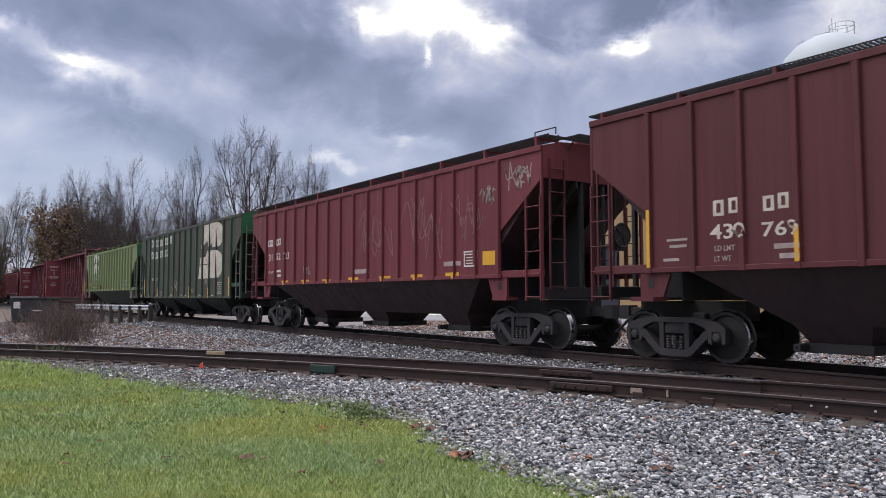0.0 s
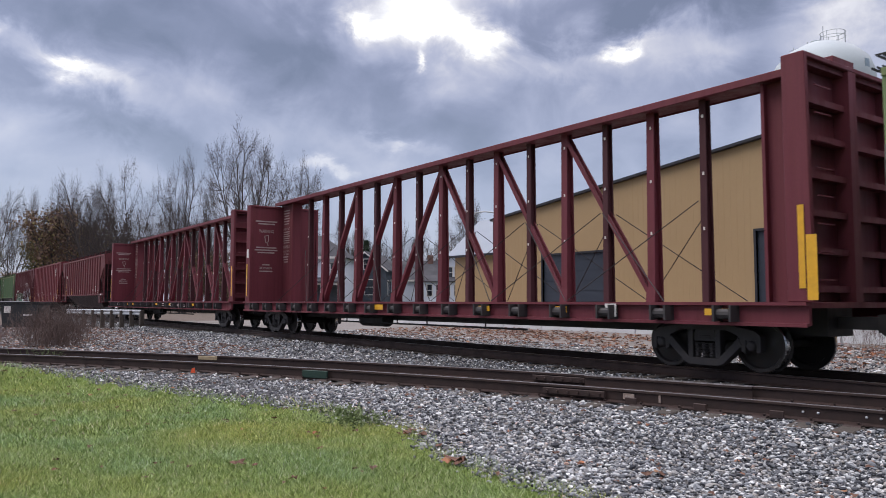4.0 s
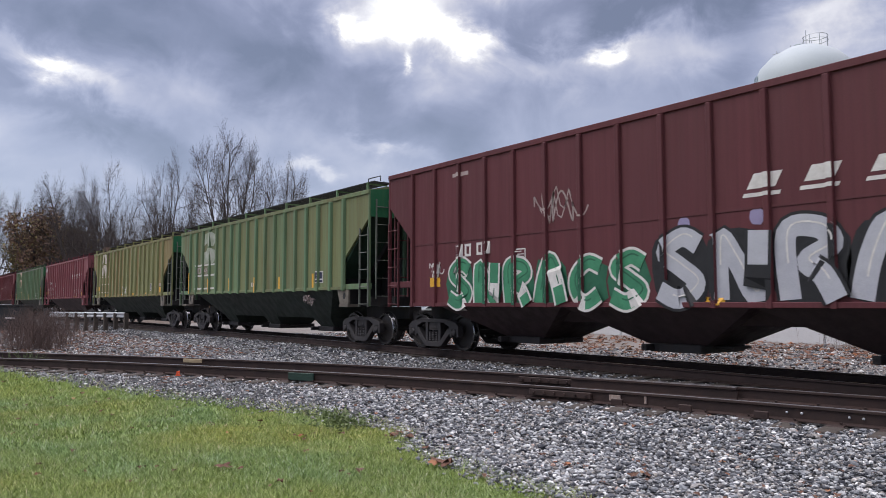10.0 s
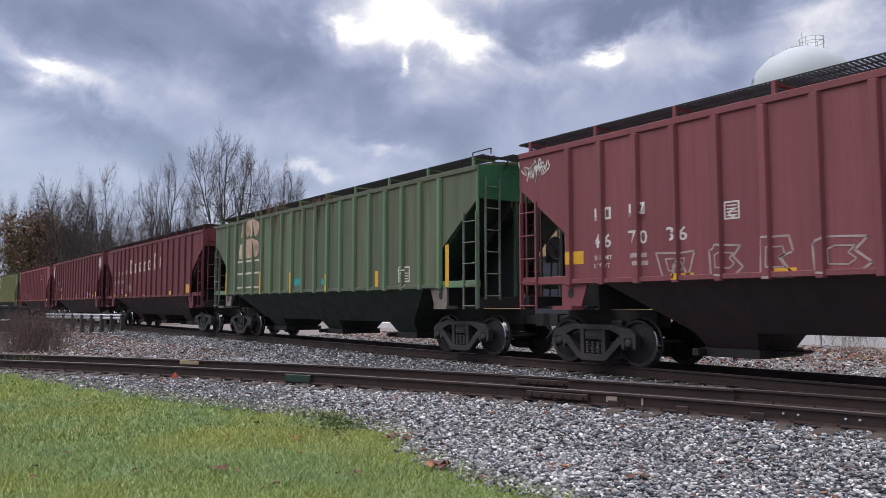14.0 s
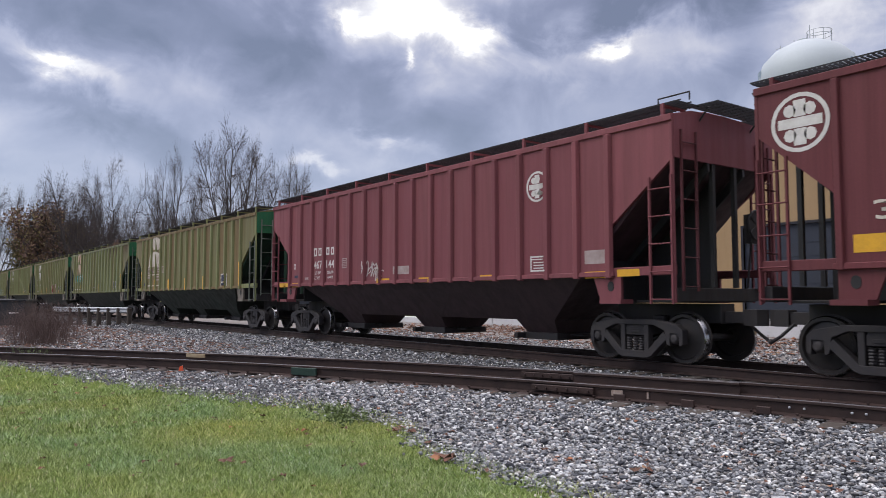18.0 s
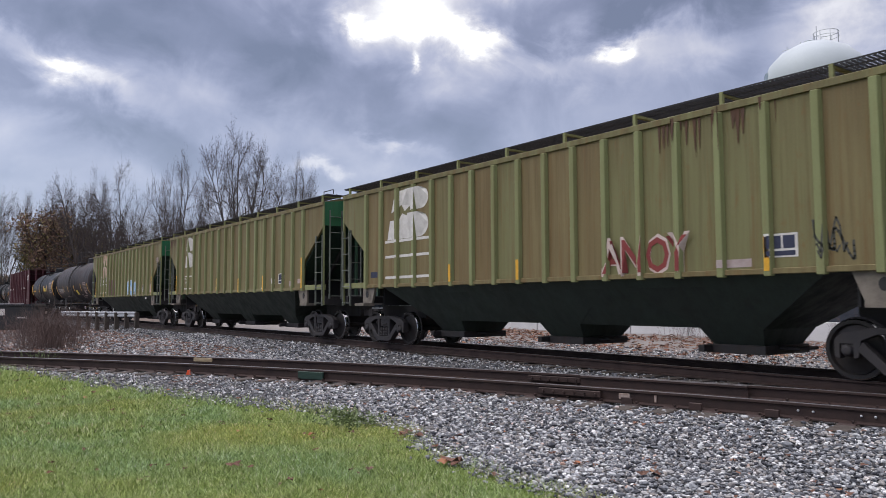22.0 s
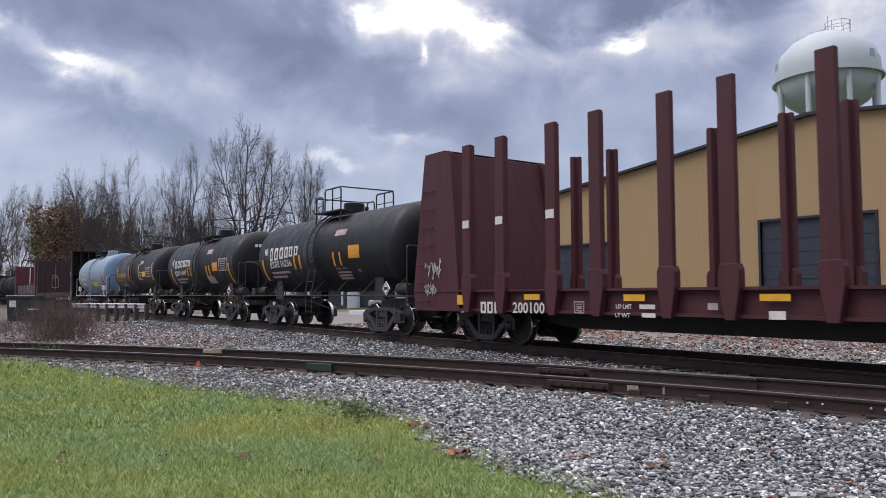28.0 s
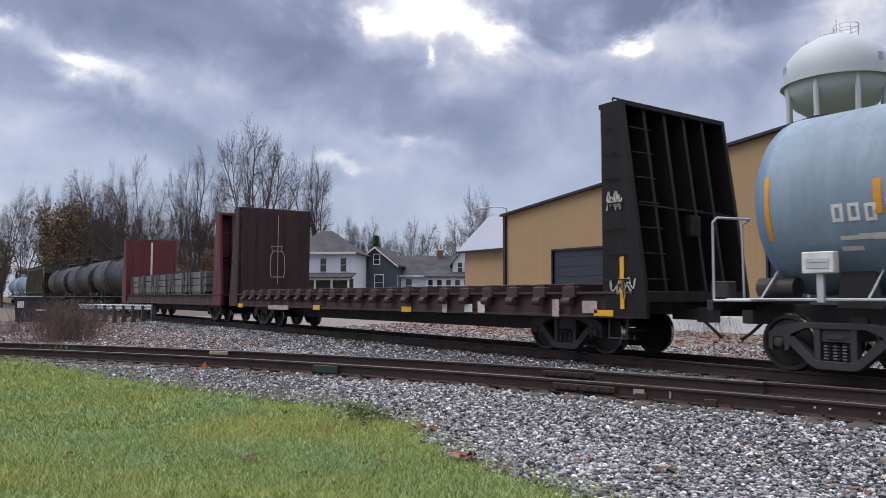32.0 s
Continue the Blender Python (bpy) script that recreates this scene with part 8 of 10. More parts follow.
# ---- beyond the tracks ----
def build_hall():
    Y, X0, X1, XP = 28.0, -33.75, 3.8, -14.95
    hall = thing("metal_hall", "large tan metal-sided hall with dark trim and roll doors", "warehouse")
    G = -0.4
    wall = MB()
    doors = [(-29.8, -25.0, 3.65), (-17.2, -12.75, 4.05)]
    # front wall in pieces round the door openings
    xs = [X0] + [v for d in doors for v in d[:2]] + [X1]

    def ztop(x):
        return 5.95 + (8.0 - 5.95) * (1 - abs(x - XP) / (XP - X0))
    for a, b in zip(xs, xs[1:]):
        dz = [d[2] for d in doors if d[0] == a]
        lowz = dz[0] if dz else G
        mid = [XP] if a < XP < b else []
        poly = [(a, lowz), (b, lowz)] + [(x, ztop(x)) for x in [b] + mid + [a]]
        wall.prism(poly, "y", Y, Y + 0.2)
    part_of("wall", wall, "tan", hall)
    for x in (X0, X1 - 0.2):
        part_of("side_wall", MB().box(x, x + 0.2, Y + 0.2, Y + 40, G, 5.95), "tan", hall)
    x = X0 + 0.15
    while x < X1:
        if not any(d[0] - 0.1 < x < d[1] + 0.1 for d in doors):
            part_of("siding_rib", MB().box(x - 0.025, x + 0.025, Y - 0.003, Y, G, ztop(x) - 0.05), "tan", hall)
        x += 0.305
    roof = MB()
    roof.prism([(X0 - 0.3, 5.90), (XP, 8.0), (X1 + 0.3, 5.90), (X1 + 0.3, 6.02), (XP, 8.12), (X0 - 0.3, 6.02)], "y", Y - 0.25, Y + 40)
    part_of("roof", roof, "dark_trim", hall)
    for a, b, h in doors:
        dd = part_of("roll_door", MB().box(a, b, Y + 0.10, Y + 0.14, G, h), "door_grey", hall)
        z = G
        while z < h - 0.3:
            part_of("door_slat", MB().box(a, b, Y + 0.085, Y + 0.10, z + 0.02, z + 0.5), "door_grey", dd)
            z += 0.53
        part_of("door_frame", MB().box(a - 0.1, a, Y - 0.04, Y + 0.1, G, h + 0.1).box(b, b + 0.1, Y - 0.04, Y + 0.1, G, h + 0.1).box(a, b, Y - 0.04, Y + 0.1, h, h + 0.1), "dark_trim", dd)
    part_of("downpipe", MB().box(X0 - 0.12, X0 + 0.08, Y - 0.15, Y - 0.02, G, 5.9), "dark_trim", hall)
    # the lower wing behind
    wing = thing("metal_wing", "lower tan metal building with a pale sheet roof", "warehouse")
    part_of("wall", MB().prism([(32.0, G), (37.2, G), (37.2, 4.5), (34.6, 7.0), (32.0, 4.5)], "x", -43.2, -34.05), "tan", wing)
    for a, b in ((31.6, 34.6), (37.6, 34.6)):
        part_of("roof", MB().prism([(a, 4.35), (b, 7.1), (b, 7.2), (a, 4.45)], "x", -43.7, -33.9), "roof_pale", wing)
    part_of("gutter", MB().box(-43.7, -33.9, 31.5, 31.62, 4.28, 4.42), "dark_trim", wing)
    lamp = thing("yard_lamp", "grey floodlight on an arm above the roof corner", "lamp")
    part_of("arm", MB().tube([(-33.75, 28.2, 5.9), (-33.75, 28.0, 6.4), (-34.3, 27.6, 6.5), (-35.0, 27.2, 6.45)], 0.04, 6), "galv", lamp)
    part_of("head", MB().box(-35.6, -34.9, 27.05, 27.35, 6.36, 6.46), "galv", lamp)


def build_tower():
    # a water tower far behind the hall
    C = (-43.6, 85.4)
    tower = thing("water_tower", "pale grey-white water tower on tubular legs", "water tower", at=pose(C[0], C[1], -0.4))
    prof = [(21.9, 0.1), (22.05, 1.5), (22.6, 3.0), (23.5, 4.3), (24.8, 5.25), (26.4, 5.55), (27.8, 5.45), (29.2, 4.95), (30.5, 3.7), (31.4, 2.0), (31.7, 0.8), (31.75, 0.05)]
    part_of("tank", MB().lathe(prof, "z", 40), "tower", tower, smooth=True)
    part_of("balcony", MB().lathe([(26.0, 5.5), (25.9, 5.85), (26.12, 5.85), (26.2, 5.5)], "z", 40), "tower", tower)
    for i in range(8):
        a = radians(26.8 + 90 + 180 - 66 + 45 * i)
        part_of("leg", MB().rod((5.25 * math.cos(a), 5.25 * math.sin(a), 26.2), (5.45 * math.cos(a), 5.45 * math.sin(a), 0), 0.30, 10), "tower", tower, smooth=True)
    part_of("riser", MB().rod((0, 0, 0), (0, 0, 22.3), 0.9, 14), "tower", tower, smooth=True)

    def hoop(r, z, cx, name):
        for i in range(12):
            p, q = [(cx + r * math.cos(k * math.pi / 6), r * math.sin(k * math.pi / 6), z) for k in (i, i + 1)]
            part_of(name, MB().rod(p, q, 0.035, 5), "galv", tower)
    for z in (32.0, 32.5):
        hoop(1.35, z, 1.4, "top_rail")
    for i in range(8):
        a = i * math.pi / 4
        part_of("rail_post", MB().rod((1.4 + 1.35 * math.cos(a), 1.35 * math.sin(a), 31.0), (1.4 + 1.35 * math.cos(a), 1.35 * math.sin(a), 32.5), 0.035, 5), "galv", tower)
    for x, z in ((0.3, 33.6), (-3.3, 32.1), (-1.6, 32.3)):
        part_of("mast", MB().rod((x, 0, 29.6), (x, 0, z), 0.05, 5), "galv", tower)
    part_of("top_hatch", MB().lathe([(31.4, 0.7), (32.0, 0.7), (32.1, 0.5)], "z", 12, (-0.5, 0, 0)), "tower", tower)
    part_of("side_platform", MB().box(-3.0, -0.6, -1.6, -1.2, 30.75, 30.82).box(-3.0, -0.6, -1.6, -1.56, 31.2, 31.26), "galv", tower)
    # lettering too far off to read, in bars round the tank
    for a, w in ((214, 0.5), (221, 0.5), (228, 0.45), (352, 0.75)):
        b = radians(a)
        part_of("letter_bar", MB().box(-w / 2, w / 2, -0.03, 0.03, 27.4, 28.3), "tower_text", tower).matrix_basis = pose(5.45 * math.cos(b), 5.45 * math.sin(b), 0, 0, 0, a + 90)


build_hall()
build_tower()


# ---- trees, houses and small things beyond ----
def bare_tree(seed, height, wide, leaders, low=0.2, spread=0.55):
    """A leafless tree: a trunk that parts into rising limbs (one mesh), and a crown of fine upswept twigs (another)."""
    rng = random.Random(seed)
    limbs, twigs = MB(), MB()

    def spike(p, q, r):
        d = (q - p).normalized()
        a = d.orthogonal().normalized() * r
        b = d.cross(a)
        twigs.add([p + a, p - a * 0.5 + b * 0.87, p - a * 0.5 - b * 0.87, q], [(0, 1, 3), (1, 2, 3), (2, 0, 3)])

    def turn_off(d, angle):
        side = Vector((rng.uniform(-1, 1), rng.uniform(-1, 1), rng.uniform(-1, 1))).cross(d).normalized()
        return (d * math.cos(angle) + side * math.sin(angle)).normalized()

    def grow(p, d, length, r, level, segs, rise):
        for k in range(segs):
            u = (k + 1) / segs
            q = p + d * (length / segs)
            r2 = r * (0.87 if level == 1 else 0.78)
            limbs.rod(p, q, r, (8, 6, 4, 3)[level], r2)
            p, r = q, r2
            d = (d + Vector((rng.gauss(0, 0.13), rng.gauss(0, 0.13), rng.gauss(0, 0.08) + rise))).normalized()
            if level == 1 and u > 0.2:
                for _ in range(2):
                    grow(p, turn_off(d, rng.uniform(0.55, 1.1)), length * rng.uniform(0.28, 0.50) * (1.15 - 0.70 * u), r * 0.66, 2, 5, 0.015)
            elif level == 2:
                for _ in range(4):
                    sprig(p, turn_off(d, rng.uniform(0.4, 1.2)), height * rng.uniform(0.040, 0.095), 0.018)
        if level < 3:
            for _ in range(3):
                sprig(p, turn_off(d, rng.uniform(0.1, 0.5)), height * rng.uniform(0.05, 0.10), 0.018)

    def sprig(p, d, length, r):
        for k in range(3):
            q = p + d * length / 3
            spike(p, p + (q - p) * 1.2, r * (1 - 0.22 * k))
            for _ in range(2):
                spike(q, q + (turn_off(d, rng.uniform(0.35, 0.9)) + Vector((0, 0, 0.03))) * length * rng.uniform(0.25, 0.5), r * 0.7)
            p, d = q, (d + Vector((rng.gauss(0, 0.15), rng.gauss(0, 0.15), 0.0))).normalized()
    r, base = height * 0.019, Vector((0, 0, -0.5))
    fork = Vector((rng.gauss(0, 0.2), rng.gauss(0, 0.2), height * low))
    limbs.rod(base, fork, r * 1.15, 8, r * 0.95)
    for k in range(leaders):
        a = 2 * math.pi * (k + rng.uniform(-0.3, 0.3)) / leaders
        lean = spread * rng.uniform(0.5, 1.1) * (0.6 if k == 0 else 1)
        d = Vector((math.sin(lean) * math.cos(a), math.sin(lean) * math.sin(a), math.cos(lean)))
        grow(fork - Vector((0, 0, height * 0.05 * rng.random())), d, height * (1 - low) * rng.uniform(0.74, 0.90) * (1.0 + 0.12 * lean), r * rng.uniform(0.7, 0.95), 1, 10, 0.015)
    top = sorted(v[2] for v in twigs.v)[int(len(twigs.v) * 0.996)]
    reach = sorted(math.hypot(v[0], v[1]) for v in twigs.v)[int(len(twigs.v) * 0.96)]
    k, w = height / top, wide * height / reach
    for b in (limbs, twigs):
        b.v = [(v[0] * w, v[1] * w, v[2] * k) for v in b.v]
    return limbs.mesh("trunk", M["bark"]), twigs.mesh("crown", M["twig"])


def tree_at(kinds, k, x, y, scale, turn, label):
    t = thing("tree", label, "tree", "bare trees", at=pose(x, y, -0.5, 0, 0, turn) @ Matrix.Scale(scale * 0.96, 4))
    for n, me in zip(("trunk", "crown"), kinds[k]):
        o = new(n, me)
        o.parent = t


def leafy_tree(seed, mat):
    """A low thicket tree with brown leaves still on: stems and many small leaf clumps."""
    rng = random.Random(seed)
    stems, leaves = MB(), MB()
    for k in range(7):
        p = Vector((rng.uniform(-1.2, 1.2), rng.uniform(-1.2, 1.2), -0.4))
        d = Vector((rng.uniform(-0.35, 0.35), rng.uniform(-0.35, 0.35), 1)).normalized()
        for s in range(6):
            q = p + d * 1.9
            stems.rod(p, q, 0.16 - 0.022 * s, 5)
            for j in range(5):
                e = (d * 0.6 + Vector((rng.uniform(-1, 1), rng.uniform(-1, 1), rng.uniform(-0.1, 0.7)))).normalized()
                tip = q + e * rng.uniform(1.0, 2.4)
                stems.rod(q, tip, 0.045, 3)
                for i in range(34 if s > 1 else 22):
                    c = q + (tip - q) * rng.random() + Vector((rng.gauss(0, 0.45), rng.gauss(0, 0.45), rng.gauss(0, 0.45)))
                    a = Vector((rng.uniform(-1, 1), rng.uniform(-1, 1), rng.uniform(-1, 1))).normalized() * rng.uniform(0.08, 0.20)
                    b = a.orthogonal().normalized() * rng.uniform(0.06, 0.16)
                    leaves.add([c - a, c + b, c + a, c - b], [(0, 1, 2, 3)])
            p, d = q, (d + Vector((rng.uniform(-1, 1), rng.uniform(-1, 1), 0.3)) * 0.2).normalized()
    return stems.mesh("trunk", M["bark"]), leaves.mesh("crown", M[mat])


def island_colour(name, stops, rough=0.9, spec=0.2, tints=None):
    """A colour drawn anew for each separate piece of a mesh."""
    m = bpy.data.materials.new(name)
    m.use_nodes = True
    n = Tree(m.node_tree)
    bsdf = m.node_tree.nodes["Principled BSDF"]
    ran = n.add("NewGeometry").outputs["Random Per Island"]
    co = n.add("TexCoord").outputs["Object"]
    patchy = n.noise(co, 0.9, 3.0, 0.6)
    col = n.ramp(ran, stops)
    col = n.mix(0.35, col, n.mix(patchy, (0.5, 0.5, 0.5), (1.35, 1.35, 1.35)), "MULTIPLY")
    if tints:
        col = n.mix(1.0, col, n.mix(n.ramp(n.noise(co, 0.45, 4.0, 0.65), [(0.35, 0.0), (0.65, 1.0)]), *tints), "MULTIPLY")
    grain = n.noise(co, 70.0, 3.0, 0.7)
    col = n.mix(0.4, col, n.mix(grain, (0.55, 0.55, 0.55), (1.4, 1.4, 1.4)), "MULTIPLY")
    m.node_tree.links.new(col, bsdf.inputs["Base Color"])
    bsdf.inputs["Roughness"].default_value = rough
    bsdf.inputs["Specular IOR Level"].default_value = spec
    return m


M["autumn"] = island_colour("brown_autumn_leaves", [(0.0, (0.126, 0.082, 0.068)), (0.5, (0.179, 0.114, 0.087)), (0.8, (0.232, 0.157, 0.093)), (1.0, (0.253, 0.221, 0.099))])
M["olive_leaf"] = island_colour("olive_autumn_leaves", [(0.0, (0.100, 0.094, 0.041)), (0.5, (0.164, 0.140, 0.065)), (1.0, (0.246, 0.194, 0.088))])
M["needles"] = island_colour("dark_conifer_needles", [(0.0, (0.018, 0.035, 0.020)), (1.0, (0.04, 0.065, 0.035))])
M["stone"] = island_colour("broken_grey_ballast", [(0.0, (0.041, 0.043, 0.052)), (0.25, (0.117, 0.121, 0.134)), (0.34, (0.205, 0.188, 0.176)), (0.42, (0.171, 0.180, 0.197)), (0.62, (0.253, 0.264, 0.283)), (0.70, (0.328, 0.303, 0.278)), (0.78, (0.362, 0.370, 0.386)), (0.92, (0.532, 0.538, 0.544)), (0.985, (0.750, 0.750, 0.750)), (1.0, (0.409, 0.268, 0.213))], 0.85)
M["blade"] = island_colour("green_grass_blades", [(0.0, (0.105, 0.142, 0.040)), (0.4, (0.245, 0.315, 0.092)), (0.75, (0.380, 0.448, 0.155)), (0.93, (0.495, 0.528, 0.273)), (1.0, (0.528, 0.440, 0.312))], 0.7, 0.25, ((1.16, 1.05, 0.82), (0.82, 0.96, 1.18)))
M["fallen"] = island_colour("fallen_brown_leaves", [(0.0, (0.11, 0.060, 0.046)), (0.45, (0.165, 0.085, 0.060)), (0.78, (0.14, 0.085, 0.065)), (0.93, (0.31, 0.125, 0.065)), (1.0, (0.30, 0.20, 0.13))], 0.8)
M["weed"] = island_colour("green_weeds", [(0.0, (0.12, 0.16, 0.07)), (1.0, (0.20, 0.24, 0.12))])
M["dry_stem"] = island_colour("dry_brown_stems", [(0.0, (0.085, 0.062, 0.056)), (1.0, (0.19, 0.14, 0.125))])
M["flag"] = surface("orange_marker_flag", (0.80, 0.10, 0.03), 0.6, 0.0, (0.7, 0.08, 0.03), 4.0, 0.3)
M["white_house"] = surface("white_clapboard", (0.62, 0.66, 0.74), 0.7, 0.0, (0.52, 0.56, 0.64), 0.5, 0.4)
M["dark_house"] = surface("dark_blue_grey_clapboard", (0.060, 0.075, 0.095), 0.7, 0.0, (0.045, 0.055, 0.07), 0.6, 0.5)
M["shingle"] = surface("grey_shingle_roof", (0.050, 0.050, 0.058), 0.85, 0.0, (0.03, 0.03, 0.036), 0.7, 0.6, 6.0, 0.3)
M["pane"] = surface("dark_window_glass", (0.015, 0.018, 0.025), 0.08, 0.0, (0.02, 0.025, 0.03), spec=0.7, bump=0.0)
M["dumpster"] = surface("dark_green_steel", (0.022, 0.026, 0.030), 0.5, 0.1, (0.04, 0.035, 0.03), 2.0, 0.6)

BARE = [bare_tree(3, 22, 0.29, 6, 0.16, 0.95), bare_tree(11, 22, 0.23, 7, 0.2, 0.75), bare_tree(23, 22, 0.27, 8, 0.22, 0.8), bare_tree(31, 22, 0.20, 7, 0.18, 0.6)]
ROW = [(0, -97.6, 21.8, 0.86, 80, "spreading leafless tree with grey limbs"), (1, -95.9, 28.2, 0.96, 130, "leafless tree with a dense twiggy crown"), (2, -93.5, 35.3, 1.13, 10, "tallest leafless tree above the train"),
       (3, -90.6, 42.3, 0.97, 20, "slim leafless tree with a narrow crown"), (1, -99.5, 32.6, 0.80, 220, "leafless tree behind its neighbours"), (0, -104, 30.0, 0.74, 300, "leafless tree behind its neighbours"),
       (3, -87.2, 67.4, 0.82, 60, "leafless tree beside the metal hall")]
for i, (x, y) in enumerate(((-120, 56), (-115, 60.5), (-118, 64), (-112, 66), (-108, 70), (-113, 72), (-107, 75), (-122, 60), (-103, 76), (-110, 62))):
    ROW.append((i % 4, x, y, 0.60 + 0.07 * (i % 3), 37 * i, "bare tree in the woods behind the houses"))
for i, (x, y) in enumerate(((-129, 12.3), (-124, 16.2), (-126, 20), (-120, 9), (-135, 8), (-112, 20), (-118, 24), (-106, 19))):
    ROW.append(((i + 1) % 4, x, y, 0.80 + 0.04 * (i % 3), 53 * i, "bare tree in the far thicket by the tracks"))
for i, (x, y) in enumerate(((-125, 25), (-128, 28), (-124, 30.5), (-130, 34), (-126, 36.5), (-123, 39), (-129, 41), (-121, 26.5), (-132, 31), (-119, 33), (-127, 23), (-118, 36))):
    ROW.append((i % 4, x, y, 0.62 + 0.06 * (i % 3), 71 * i, "bare tree deep in the far thicket"))
for k, x, y, s, turn, words in ROW:
    tree_at(BARE, k, x, y, s, turn, words)
THICKET = [leafy_tree(5, "autumn"), leafy_tree(6, "olive_leaf"), leafy_tree(8, "autumn")]
for i, (k, x, y, s) in enumerate(((2, -110, 19.5, 0.75), (1, -113, 22.5, 0.75), (0, -120, 17.2, 0.9), (0, -103, 21.0, 0.5), (2, -100, 29.5, 0.5), (0, -112, 17.5, 1.30), (1, -117, 21, 1.15), (1, -118, 15.8, 1.10), (0, -126, 19.6, 1.25), (1, -124, 16, 1.0), (2, -133, 9, 0.55), (0, -138, 13, 0.6), (1, -108, 22, 0.75), (2, -104, 24, 0.62),
                                  (1, -106, 31, 0.62), (0, -101, 34, 0.6), (2, -96, 38, 0.62), (0, -145, 5, 1.0), (1, -150, 10, 1.0), (2, -93, 33, 0.5), (1, -90, 37.5, 0.5), (2, -97, 33.4, 0.78), (0, -95.5, 37.5, 0.70), (2, -98, 30.6, 0.66), (0, -93, 40.2, 0.55))):
    t = thing("thicket_tree", "bushy tree with brown leaves still hanging" if k != 1 else "bushy tree with olive autumn leaves", "tree", "autumn thicket", at=pose(x, y, -0.5, 0, 0, 40 * i) @ Matrix.Scale(s * 0.86, 4))
    for n, me in zip(("trunk", "crown"), THICKET[k]):
        o = new(n, me)
        o.parent = t


def conifer(x, y, h, seed):
    rng = random.Random(seed)
    t = thing("conifer", "dark pointed conifer behind the houses", "tree", "conifers", at=pose(x, y, -0.5))
    part_of("trunk", MB().rod((0, 0, 0), (0, 0, h * 0.97), 0.22, 6, 0.04), "bark", t)
    c = MB()
    for i in range(1500):
        u = rng.random() ** 0.7
        r = (1 - u) * h * 0.24 + 0.15
        a = rng.uniform(0, 6.283)
        q = r * math.sqrt(rng.random())
        p = Vector((q * math.cos(a), q * math.sin(a), h * (0.08 + 0.92 * u) - 0.3 * q))
        d = Vector((math.cos(a), math.sin(a), -0.45)) * rng.uniform(0.25, 0.6)
        s = Vector((-math.sin(a), math.cos(a), 0)) * rng.uniform(0.08, 0.22)
        c.add([p - s, p + s, p + d], [(0, 1, 2)])
    part_of("crown", c, "needles", t)


conifer(-96.1, 54.8, 10.8, 1)
conifer(-101.1, 51.1, 10.2, 2)
conifer(-99, 58, 9.0, 3)


